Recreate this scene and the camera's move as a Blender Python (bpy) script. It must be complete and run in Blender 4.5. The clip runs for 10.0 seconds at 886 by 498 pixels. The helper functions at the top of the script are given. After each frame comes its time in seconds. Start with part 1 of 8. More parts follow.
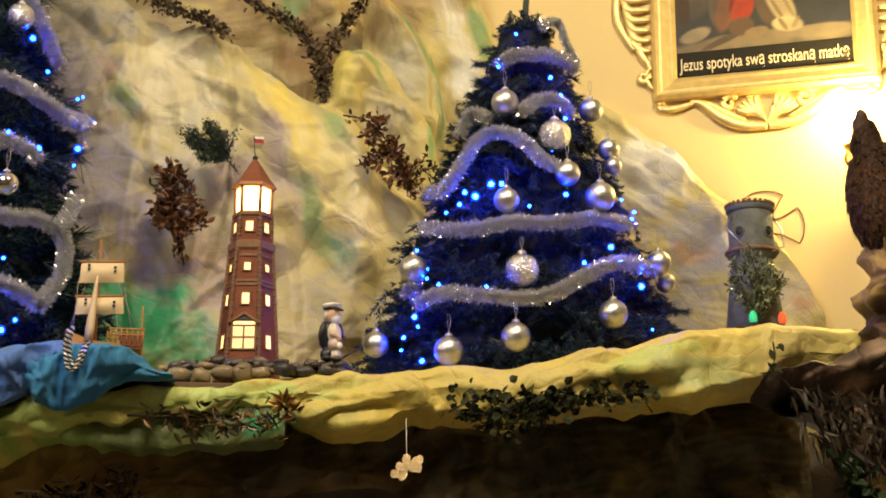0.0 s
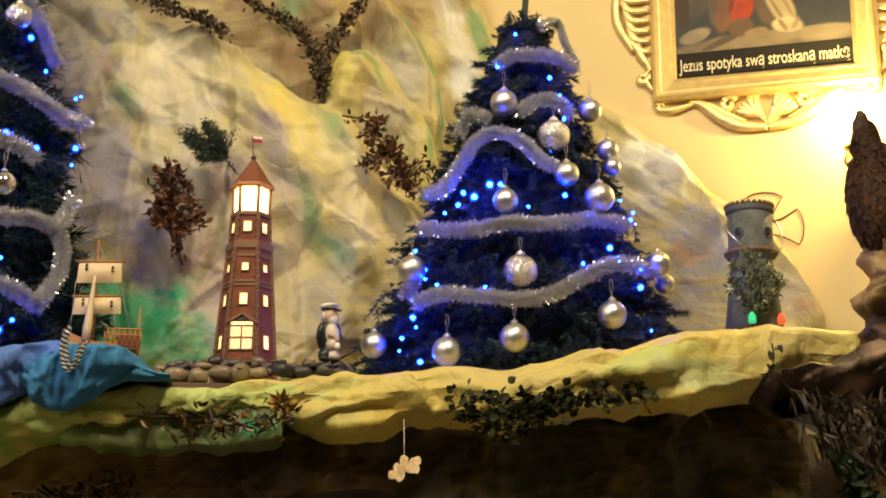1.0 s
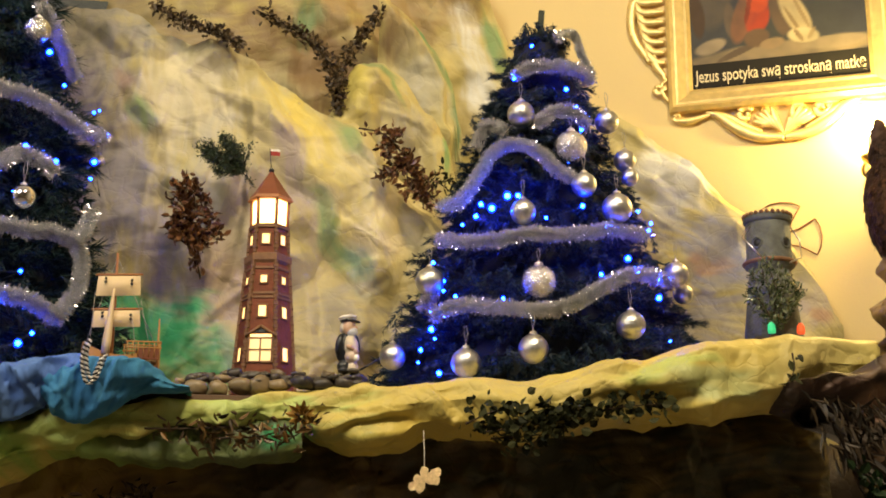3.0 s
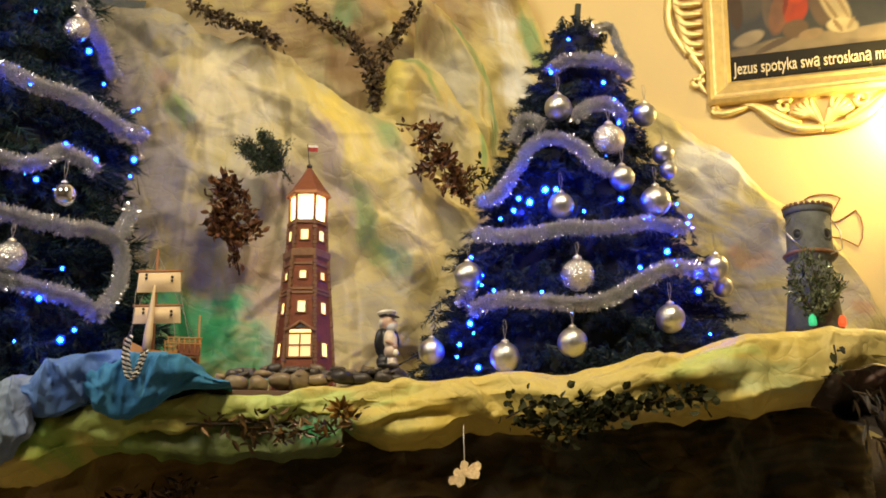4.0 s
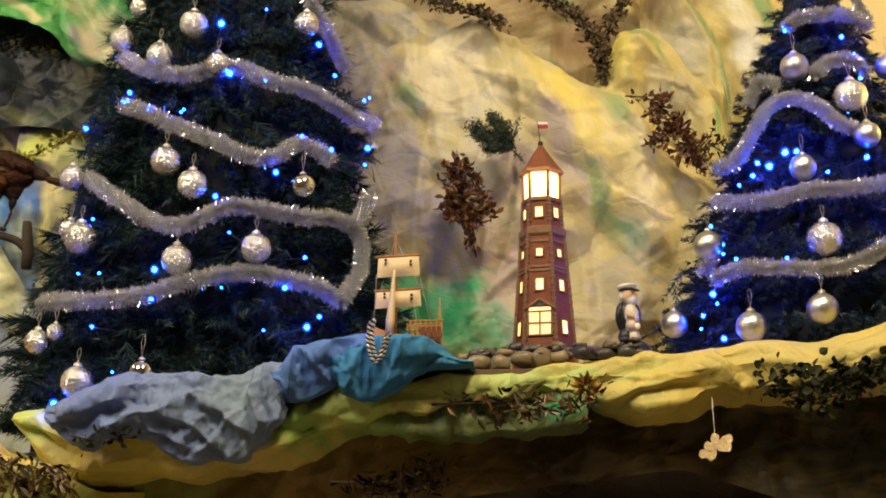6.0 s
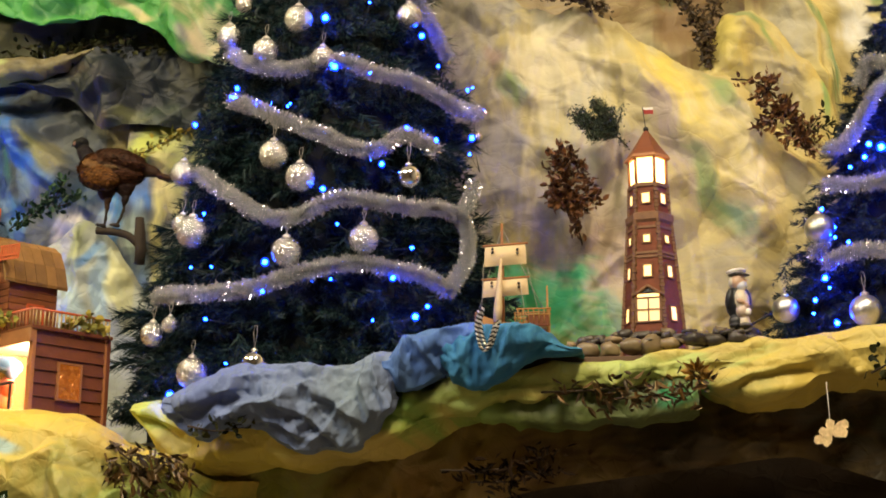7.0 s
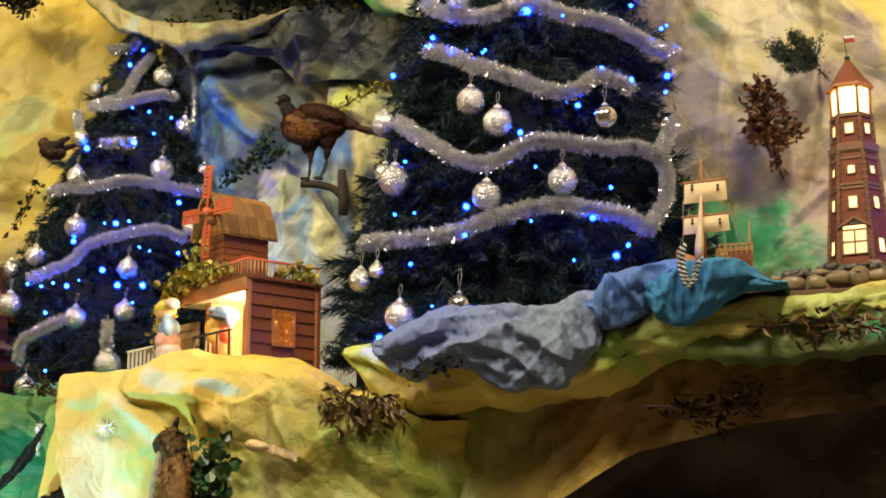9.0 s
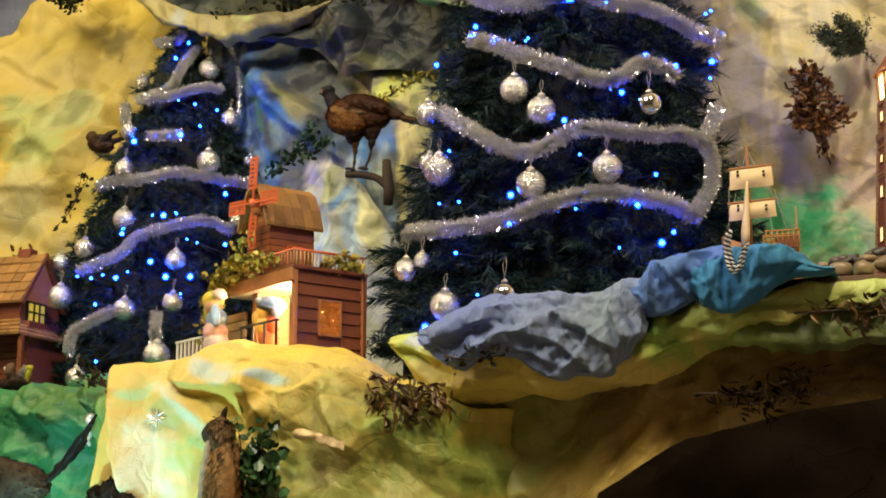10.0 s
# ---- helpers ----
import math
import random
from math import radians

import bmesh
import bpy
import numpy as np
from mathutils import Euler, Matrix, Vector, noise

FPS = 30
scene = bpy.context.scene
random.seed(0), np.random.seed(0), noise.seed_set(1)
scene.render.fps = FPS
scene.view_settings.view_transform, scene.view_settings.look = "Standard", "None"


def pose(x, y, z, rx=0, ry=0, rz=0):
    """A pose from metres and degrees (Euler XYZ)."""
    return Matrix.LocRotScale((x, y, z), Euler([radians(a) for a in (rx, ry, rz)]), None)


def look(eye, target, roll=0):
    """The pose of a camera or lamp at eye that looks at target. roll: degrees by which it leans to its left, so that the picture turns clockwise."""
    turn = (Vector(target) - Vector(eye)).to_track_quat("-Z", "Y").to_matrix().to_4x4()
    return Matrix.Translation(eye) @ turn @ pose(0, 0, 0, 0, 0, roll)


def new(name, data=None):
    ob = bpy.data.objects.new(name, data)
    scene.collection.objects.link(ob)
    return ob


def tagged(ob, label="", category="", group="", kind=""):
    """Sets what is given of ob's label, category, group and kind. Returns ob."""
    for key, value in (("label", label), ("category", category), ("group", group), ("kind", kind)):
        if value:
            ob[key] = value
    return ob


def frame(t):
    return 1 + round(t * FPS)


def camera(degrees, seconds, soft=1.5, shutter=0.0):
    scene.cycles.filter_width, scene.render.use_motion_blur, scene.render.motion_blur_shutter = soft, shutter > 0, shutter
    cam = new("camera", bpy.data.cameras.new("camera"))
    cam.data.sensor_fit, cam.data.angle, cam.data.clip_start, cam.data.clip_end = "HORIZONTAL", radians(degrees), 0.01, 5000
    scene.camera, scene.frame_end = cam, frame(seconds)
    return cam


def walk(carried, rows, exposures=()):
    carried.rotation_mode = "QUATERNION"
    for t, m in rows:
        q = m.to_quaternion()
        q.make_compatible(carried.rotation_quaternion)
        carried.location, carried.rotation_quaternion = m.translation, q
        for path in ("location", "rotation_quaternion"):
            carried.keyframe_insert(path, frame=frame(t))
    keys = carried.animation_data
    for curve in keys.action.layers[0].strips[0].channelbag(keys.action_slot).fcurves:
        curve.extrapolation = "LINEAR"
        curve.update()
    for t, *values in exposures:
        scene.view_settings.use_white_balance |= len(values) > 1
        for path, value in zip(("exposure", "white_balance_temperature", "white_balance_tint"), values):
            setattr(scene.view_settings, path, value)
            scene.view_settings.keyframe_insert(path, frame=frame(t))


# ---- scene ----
cam = camera(35.8, 10.0, soft=1.8)
PATH = [
    (0, (0.342, 0.483, 1.71), (0.611, 2.4, 2.214), 0.4),
    (0.5, (0.348, 0.502, 1.707), (0.616, 2.419, 2.209), 0.4),
    (1, (0.352, 0.494, 1.71), (0.62, 2.411, 2.216), 0.5),
    (1.5, (0.344, 0.498, 1.711), (0.622, 2.412, 2.218), 0.3),
    (2, (0.34, 0.494, 1.709), (0.621, 2.407, 2.222), 0.3),
    (2.5, (0.332, 0.498, 1.703), (0.596, 2.409, 2.231), 0.3),
    (4, (0.329, 0.503, 1.689), (0.524, 2.424, 2.211), 0.3),
    (4.5, (0.317, 0.515, 1.681), (0.431, 2.442, 2.203), 0.2),
    (5, (0.324, 0.555, 1.665), (0.316, 2.487, 2.182), 0.1),
    (6.5, (0.319, 0.555, 1.662), (0.117, 2.482, 2.158), -0.1),
    (7, (0.303, 0.545, 1.654), (0.012, 2.462, 2.144), 0.0),
    (7.5, (0.317, 0.537, 1.657), (-0.073, 2.437, 2.142), 0.0),
    (8, (0.294, 0.514, 1.629), (-0.153, 2.404, 2.105), -0.1),
    (8.5, (0.294, 0.508, 1.62), (-0.222, 2.383, 2.084), 0.2),
    (9, (0.279, 0.485, 1.601), (-0.285, 2.357, 2.024), -0.0),
    (9.5, (0.285, 0.491, 1.601), (-0.328, 2.349, 2.015), -0.1),
    (10, (0.286, 0.479, 1.597), (-0.343, 2.333, 2.005), -0.1),
]
walk(cam, [(t, look(eye, target, roll)) for t, eye, target, roll in PATH],
     exposures=[(0, -0.03), (2.5, -0.03), (4.5, -0.10), (6.5, 0.12), (8, 0.18), (10, 0.16)])

# ---------------------------------------------------------------- world and light
world = bpy.data.worlds.new("world")
scene.world = world
world.use_nodes = True
world.node_tree.nodes["Background"].inputs[0].default_value = (0.75, 0.85, 1.0, 1)
world.node_tree.nodes["Background"].inputs[1].default_value = 0.02
scene.view_settings.exposure = 0.0


def lamp(name, kind, m, power, colour, size=0.1, spread=None):
    data = bpy.data.lights.new(name, kind)
    data.energy, data.color = power, colour
    if kind == "AREA":
        data.shape, data.size = "DISK", size
    elif kind == "SPOT":
        data.shadow_soft_size, data.spot_size, data.spot_blend = size, radians(spread), 0.6
    else:
        data.shadow_soft_size = size
    ob = new(name, data)
    ob.matrix_world = m
    return ob


# nave chandelier high in front of the display, the wall lamp under the picture,
# the yellow lamp of the side bay, the small cold spot at the foot of the crib
lamp("chandelier_light", "AREA", look((1.6, 1.2, 7.2), (0.2, 6.0, 2.9)), 325, (1.0, 0.79, 0.49), 1.1)
lamp("chandelier_light", "AREA", look((-2.6, 0.8, 6.6), (-1.2, 6.0, 2.9)), 240, (1.0, 0.90, 0.73), 2.2)
lamp("wall_lamp_light", "POINT", pose(3.04, 6.06, 3.97), 54, (1.0, 0.71, 0.22), 0.04)
lamp("side_bay_light", "AREA", look((-4.6, 4.0, 5.6), (-3.4, 6.4, 3.0)), 110, (1.0, 0.80, 0.36), 0.4)
lamp("crib_spot_light", "SPOT", look((-2.42, 3.85, 1.05), (-2.42, 4.95, 1.95)), 85, (0.50, 1.0, 0.95), 0.03, 56)


# ---------------------------------------------------------------- helpers
def tree_of(material):
    material.use_nodes = True
    nt = material.node_tree
    return nt.nodes, nt.links, nt.nodes["Principled BSDF"]


def mat(name, colour, rough=0.6, metal=0.0, vary=0.25, scale=14.0, bump=0.2, fine=120.0, dist=0.004, crease=0.0, cells=(8.0, 19.0, 45.0), bend=0.22,
        paint=False, lines=0.0, random_tone=0.0, tint=None, emit=None, power=0.0):
    """A surface with two scales of variation; paint: the colour comes from the mesh's own paint layer."""
    m = bpy.data.materials.new(name)
    nodes, links, b = tree_of(m)
    b.inputs["Roughness"].default_value, b.inputs["Metallic"].default_value = rough, metal
    co = nodes.new("ShaderNodeTexCoord")
    big, small = nodes.new("ShaderNodeTexNoise"), nodes.new("ShaderNodeTexNoise")
    big.inputs["Scale"].default_value, small.inputs["Scale"].default_value = scale, fine
    big.inputs["Detail"].default_value = 6
    small.inputs["Detail"].default_value = 3
    for n in (big, small):
        links.new(co.outputs["Object"], n.inputs["Vector"])
    base = nodes.new("ShaderNodeMix")
    base.data_type, base.blend_type = "RGBA", "MIX"
    dark = tuple(c * (1 - vary) for c in (tint or colour))
    light = tuple(min(1, c * (1 + 0.6 * vary)) for c in colour)
    base.inputs[6].default_value, base.inputs[7].default_value = (*dark, 1), (*light, 1)
    links.new(big.outputs["Fac"], base.inputs[0])
    out = base.outputs[2]
    if paint:
        attr = nodes.new("ShaderNodeAttribute")
        attr.attribute_name = "paint"
        mul = nodes.new("ShaderNodeMix")
        mul.data_type, mul.blend_type = "RGBA", "MULTIPLY"
        mul.inputs[0].default_value = 1.0
        links.new(attr.outputs["Color"], mul.inputs[6])
        links.new(out, mul.inputs[7])
        out = mul.outputs[2]
    if random_tone:
        info = nodes.new("ShaderNodeObjectInfo")
        hsv = nodes.new("ShaderNodeHueSaturation")
        span = nodes.new("ShaderNodeMapRange")
        span.inputs[3].default_value, span.inputs[4].default_value = 1 - random_tone, 1 + random_tone
        links.new(info.outputs["Random"], span.inputs[0])
        links.new(span.outputs[0], hsv.inputs["Value"])
        links.new(out, hsv.inputs["Color"])
        out = hsv.outputs[0]
    links.new(out, b.inputs["Base Color"])
    if bump:
        bp = nodes.new("ShaderNodeBump")
        bp.inputs["Strength"].default_value, bp.inputs["Distance"].default_value = bump, dist
        links.new(small.outputs["Fac"], bp.inputs["Height"])
        if lines:
            # thin sharp creases: the borders of bent cells, pressed in here and there
            warp = nodes.new("ShaderNodeVectorMath")
            warp.operation = "MULTIPLY_ADD"
            warp.inputs[1].default_value = (0.16,) * 3
            links.new(big.outputs["Color"], warp.inputs[0])
            links.new(co.outputs["Object"], warp.inputs[2])
            total = small.outputs["Fac"]
            for size, deep in ((lines, 1.6), (lines * 2.3, 0.9)):
                cell, span, add = nodes.new("ShaderNodeTexVoronoi"), nodes.new("ShaderNodeMapRange"), nodes.new("ShaderNodeMath")
                cell.feature = "DISTANCE_TO_EDGE"
                cell.inputs["Scale"].default_value = size
                links.new(warp.outputs[0], cell.inputs["Vector"])
                span.inputs[2].default_value, span.inputs[3].default_value, span.inputs[4].default_value = 0.055, 0.0, deep
                links.new(cell.outputs["Distance"], span.inputs[0])
                add.operation = "ADD"
                links.new(total, add.inputs[0])
                links.new(span.outputs[0], add.inputs[1])
                total = add.outputs[0]
            links.new(total, bp.inputs["Height"])
        links.new(bp.outputs[0], b.inputs["Normal"])
        if crease:
            # flat facets: each cell of a bent cell pattern tips the surface its own way
            last = bp
            shift = nodes.new("ShaderNodeVectorMath")
            shift.operation = "MULTIPLY_ADD"
            shift.inputs[1].default_value = (bend,) * 3
            links.new(big.outputs["Color"], shift.inputs[0])
            links.new(co.outputs["Object"], shift.inputs[2])
            for size, tip in zip(cells, (crease, crease * 0.6, crease * 0.25)):
                cell, mid, add = nodes.new("ShaderNodeTexVoronoi"), nodes.new("ShaderNodeVectorMath"), nodes.new("ShaderNodeVectorMath")
                links.new(shift.outputs[0], cell.inputs["Vector"])
                cell.inputs["Scale"].default_value = size
                mid.operation = "MULTIPLY_ADD"
                mid.inputs[1].default_value, mid.inputs[2].default_value = (tip,) * 3, (-tip / 2,) * 3
                links.new(cell.outputs["Color"], mid.inputs[0])
                links.new(mid.outputs[0], add.inputs[0])
                links.new(last.outputs[0], add.inputs[1])
                last = add
            unit = nodes.new("ShaderNodeVectorMath")
            unit.operation = "NORMALIZE"
            links.new(last.outputs[0], unit.inputs[0])
            last = unit
            links.new(last.outputs[0], b.inputs["Normal"])
    if emit:
        b.inputs["Emission Color"].default_value = (*emit, 1)
        b.inputs["Emission Strength"].default_value = power
    return m


def island_mat(name, dark, light, rough=0.55, metal=0.0, spec=0.5):
    """Leaves, needles and foil: each piece of the mesh has its own tone."""
    m = bpy.data.materials.new(name)
    nodes, links, b = tree_of(m)
    geo, ramp = nodes.new("ShaderNodeNewGeometry"), nodes.new("ShaderNodeMix")
    ramp.data_type = "RGBA"
    ramp.inputs[6].default_value, ramp.inputs[7].default_value = (*dark, 1), (*light, 1)
    links.new(geo.outputs["Random Per Island"], ramp.inputs[0])
    links.new(ramp.outputs[2], b.inputs["Base Color"])
    b.inputs["Roughness"].default_value, b.inputs["Metallic"].default_value = rough, metal
    b.inputs["Specular IOR Level"].default_value = spec
    return m


def part(name, data, material, parent=None, label=""):
    """Links a bmesh (or a mesh) as one mesh object under a thing or a part."""
    if isinstance(data, bmesh.types.BMesh):
        me = bpy.data.meshes.new(name)
        data.to_mesh(me)
        data.free()
    else:
        me = data
    if material and not me.materials:
        me.materials.append(material)
    ob = new(name, me)
    if parent:
        ob.parent = parent
    if label:
        ob["label"] = label
    return ob


def thing(name, m, label, category, group=""):
    ob = new(name)
    ob.empty_display_size = 0.05
    ob.matrix_world = m
    return tagged(ob, label, category, group)


def mesh_of(name, verts, faces, smooth=True):
    me = bpy.data.meshes.new(name)
    me.from_pydata([tuple(v) for v in verts], [], [tuple(f) for f in faces])
    if smooth:
        me.polygons.foreach_set("use_smooth", [True] * len(me.polygons))
    return me


def tris(name, pts):
    """A mesh of loose triangles from an array (n, 3, 3)."""
    n = len(pts)
    me = bpy.data.meshes.new(name)
    me.vertices.add(3 * n)
    me.vertices.foreach_set("co", np.asarray(pts, np.float32).ravel())
    me.loops.add(3 * n)
    me.loops.foreach_set("vertex_index", np.arange(3 * n, dtype=np.int32))
    me.polygons.add(n)
    me.polygons.foreach_set("loop_start", np.arange(0, 3 * n, 3, dtype=np.int32))
    me.update(calc_edges=True)
    return me


def box(bm, x0, x1, y0, y1, z0, z1, bevel=0.0, m=None):
    made = bmesh.ops.create_cube(bm, size=1.0)["verts"]
    for v in made:
        v.co = Vector((x0 + (v.co.x + 0.5) * (x1 - x0), y0 + (v.co.y + 0.5) * (y1 - y0), z0 + (v.co.z + 0.5) * (z1 - z0)))
    if bevel:
        edges = list({e for v in made for e in v.link_edges})
        got = bmesh.ops.bevel(bm, geom=edges, offset=bevel, segments=2, affect="EDGES", profile=0.6)
        made = list({v for f in got["faces"] for v in f.verts} | {v for v in made if v.is_valid})
    if m is not None:
        bmesh.ops.transform(bm, matrix=m, verts=made)
    return made


def boxed(name, x0, x1, y0, y1, z0, z1, material, parent=None, bevel=0.004, m=None, label=""):
    bm = bmesh.new()
    box(bm, x0, x1, y0, y1, z0, z1, bevel, m)
    return part(name, bm, material, parent, label)


def tube_mesh(name, pts, radii, sides=8, closed_ends=True):
    """A round bar along points, with a radius at each."""
    pts = [Vector(p) for p in pts]
    if not hasattr(radii, "__len__"):
        radii = [radii] * len(pts)
    radii = [float(r) for r in radii]
    verts, faces = [], []
    for i, p in enumerate(pts):
        d = (pts[min(i + 1, len(pts) - 1)] - pts[max(i - 1, 0)]).normalized()
        a = d.orthogonal().normalized() if abs(d.z) > 0.95 else d.cross(Vector((0, 0, 1))).normalized()
        b = d.cross(a)
        for k in range(sides):
            w = 2 * math.pi * k / sides
            verts.append(p + radii[i] * (math.cos(w) * a + math.sin(w) * b))
    for i in range(len(pts) - 1):
        for k in range(sides):
            n = (k + 1) % sides
            faces.append((i * sides + k, i * sides + n, (i + 1) * sides + n, (i + 1) * sides + k))
    if closed_ends:
        faces += [tuple(range(sides))[::-1], tuple(range(len(verts) - sides, len(verts)))]
    return mesh_of(name, verts, faces)


def lathe(name, profile, sides=24, flat=False):
    """A turned body from (radius, height) pairs."""
    verts, faces = [], []
    for r, z in profile:
        verts += [(r * math.cos(2 * math.pi * k / sides), r * math.sin(2 * math.pi * k / sides), z) for k in range(sides)]
    for i in range(len(profile) - 1):
        for k in range(sides):
            n = (k + 1) % sides
            faces.append((i * sides + k, i * sides + n, (i + 1) * sides + n, (i + 1) * sides + k))
    faces += [tuple(range(sides))[::-1], tuple(range(len(verts) - sides, len(verts)))]
    return mesh_of(name, verts, faces, not flat)


def glide(points, step=0.01):
    """Points every step metres along a smooth line through the given ones."""
    p = [Vector(a) for a in points]
    p = [2 * p[0] - p[1]] + p + [2 * p[-1] - p[-2]]
    out = []
    for i in range(1, len(p) - 2):
        n = max(2, int((p[i + 1] - p[i]).length / step))
        for k in range(n):
            t = k / n
            out.append(0.5 * (2 * p[i] + (p[i + 1] - p[i - 1]) * t + (2 * p[i - 1] - 5 * p[i] + 4 * p[i + 1] - p[i + 2]) * t * t
                              + (3 * p[i] - p[i - 1] - 3 * p[i + 1] + p[i + 2]) * t ** 3))
    return out + [p[-2]]


def facets(p, seed):
    """Flat triangular facets over a unit lattice: linear between random corner heights, so that they meet in sharp creases."""
    k = 0.5 * (math.sqrt(3) - 1)
    s = p.sum(1) * k
    i, j = np.floor(p[:, 0] + s), np.floor(p[:, 1] + s)
    fx, fy = p[:, 0] + s - i, p[:, 1] + s - j

    def corner(a, b):
        v = np.sin(a * 127.1 + b * 311.7 + seed * 74.7) * 43758.5453
        return (v - np.floor(v)) * 2 - 1

    low, high = corner(i, j), corner(i + 1, j + 1)
    side = np.where(fx > fy, corner(i + 1, j), corner(i, j + 1))
    big, small = np.maximum(fx, fy), np.minimum(fx, fy)
    return low * (1 - big) + side * (big - small) + high * small


def lattice(p, seed):
    """Smooth gradient noise over a unit lattice, about -0.7 to 0.7."""
    i = np.floor(p)
    f = p - i
    u = f * f * f * (f * (f * 6 - 15) + 10)

    def corner(a, b):
        v = np.sin((i[:, 0] + a) * 127.1 + (i[:, 1] + b) * 311.7 + seed * 74.7) * 43758.5453
        w = 2 * math.pi * (v - np.floor(v))
        return np.cos(w) * (f[:, 0] - a) + np.sin(w) * (f[:, 1] - b)

    low = corner(0, 0) * (1 - u[:, 0]) + corner(1, 0) * u[:, 0]
    high = corner(0, 1) * (1 - u[:, 0]) + corner(1, 1) * u[:, 0]
    return low * (1 - u[:, 1]) + high * u[:, 1]


def wobble(p, scale, seed=0.0):
    return lattice(p / scale, seed)


def crumple(p, scale, seed, crisp=1.0):
    """Creased-paper relief over 2D points: wide smooth swells, long sharp creases, a few flat facets, small dents in patches."""
    w = np.stack([wobble(p, scale * 1.6, seed + 0.3), wobble(p, scale * 1.6, seed + 9.1)], 1) * scale * 0.5
    w += np.stack([wobble(p, scale * 0.5, seed + 2.3), wobble(p, scale * 0.5, seed + 7.7)], 1) * scale * 0.10
    q = p + w
    out = 1.3 * wobble(q, scale * 1.5, seed + 31)
    patch = np.clip(0.5 + 1.6 * wobble(p, scale * 1.8, seed + 17), 0.1, 1)
    for n, (s, weight, stretch) in enumerate(((1.1, 2.0, 0.45), (0.62, -1.5, 0.6), (0.36, 1.0, 0.6), (0.2, -0.5, 0.8))):
        a = 0.5 + 1.25 * n + seed
        r = np.array([[math.cos(a), -math.sin(a)], [math.sin(a) * stretch, math.cos(a) * stretch]])
        out += weight * (0.22 - np.abs(lattice(q @ r.T / (scale * s), seed + 13 * n))) * (patch if n > 1 else 1)
    for n, (s, weight) in enumerate(((0.85, 0.60 * crisp), (0.45, 0.34 * crisp), (0.22, 0.13 * crisp))):
        out += weight * facets(q @ np.array([[0.8, -0.6], [0.6, 0.8]]) / (scale * s), seed + 5 * n)
    return out


def creased(p, scale, seed):
    """Sharply creased stiff paper: flat facets of three sizes with a few long ridges across them; heights in metres for facets of that size."""
    w = np.stack([wobble(p, scale * 2.2, seed + 0.3), wobble(p, scale * 2.2, seed + 9.1)], 1) * scale * 0.6
    q = p + w
    out = scale * 0.5 * wobble(p, scale * 4, seed + 31)
    fine = np.clip(0.6 + 1.6 * wobble(p, scale * 2.5, seed + 17), 0.15, 1.2)
    for n, (s, steep) in enumerate(((1.0, 0.85), (0.42, 0.34), (0.2, 0.16))):
        a = 0.5 + 1.25 * n + seed
        r = np.array([[math.cos(a), -math.sin(a)], [math.sin(a) * 0.7, math.cos(a) * 0.7]])
        out += steep * scale * s * facets(q @ r.T / (scale * s), seed + 5 * n) * (fine if n else 1)
    return out


def tents(p, seed, size, per=1.0, slope=0.4, lean=90.0, spread=60.0, long=1.0):
    """Crumpled paper: many straight folds of random place, length and lean, each a roof-like ridge or furrow with a sharp crest."""
    rng = np.random.default_rng(int(seed * 10) + 7)
    low, high = p.min(0), p.max(0)
    out = np.zeros(len(p))
    for _ in range(int(per * np.prod(high - low) / size ** 2)):
        c, a = low + (high - low) * rng.random(2), radians(rng.normal(lean, spread))
        reach, wide, thin = long * size * rng.uniform(0.7, 2.4), size * rng.uniform(0.22, 0.7), rng.uniform(0.25, 1.0)
        rise, bow = slope * wide * thin ** 0.5 * rng.choice((1.0, 1.0, -0.8)), rng.uniform(-0.25, 0.25)
        near = np.flatnonzero((np.abs(p[:, 0] - c[0]) < reach + wide) & (np.abs(p[:, 1] - c[1]) < reach + wide))
        d = p[near] - c
        t, n = math.cos(a) * d[:, 0] + math.sin(a) * d[:, 1], -math.sin(a) * d[:, 0] + math.cos(a) * d[:, 1]
        n = n + bow * t * t / reach
        out[near] += rise * np.clip(1 - np.where(n > 0, n / wide, -n / (wide * thin)), 0, 1) * np.clip(1 - (t / reach) ** 2, 0, 1)
    return out


def ridge(p, line, rise, wide, narrow):
    """One long fold along a broken line: slopes away over the widths on its two sides, fades at both ends."""
    line = np.array(line, float)
    best, run = np.full(len(p), 1e9), np.r_[0, np.cumsum(np.linalg.norm(np.diff(line, axis=0), axis=1))]
    side, place = np.zeros(len(p)), np.zeros(len(p))
    for k in range(len(line) - 1):
        d = line[k + 1] - line[k]
        t = np.clip(((p - line[k]) @ d) / (d @ d), 0, 1)
        off = p - line[k] - t[:, None] * d
        dist = np.linalg.norm(off, axis=1)
        nearer = dist < best
        best = np.where(nearer, dist, best)
        side = np.where(nearer, d[0] * off[:, 1] - d[1] * off[:, 0], side)
        place = np.where(nearer, run[k] + t * (run[k + 1] - run[k]), place)
    place = place / run[-1]
    return rise * np.clip(1 - np.where(side > 0, best / wide, best / narrow), 0, 1) * np.clip(np.minimum(place, 1 - place) / 0.2 + 0.15, 0, 1)


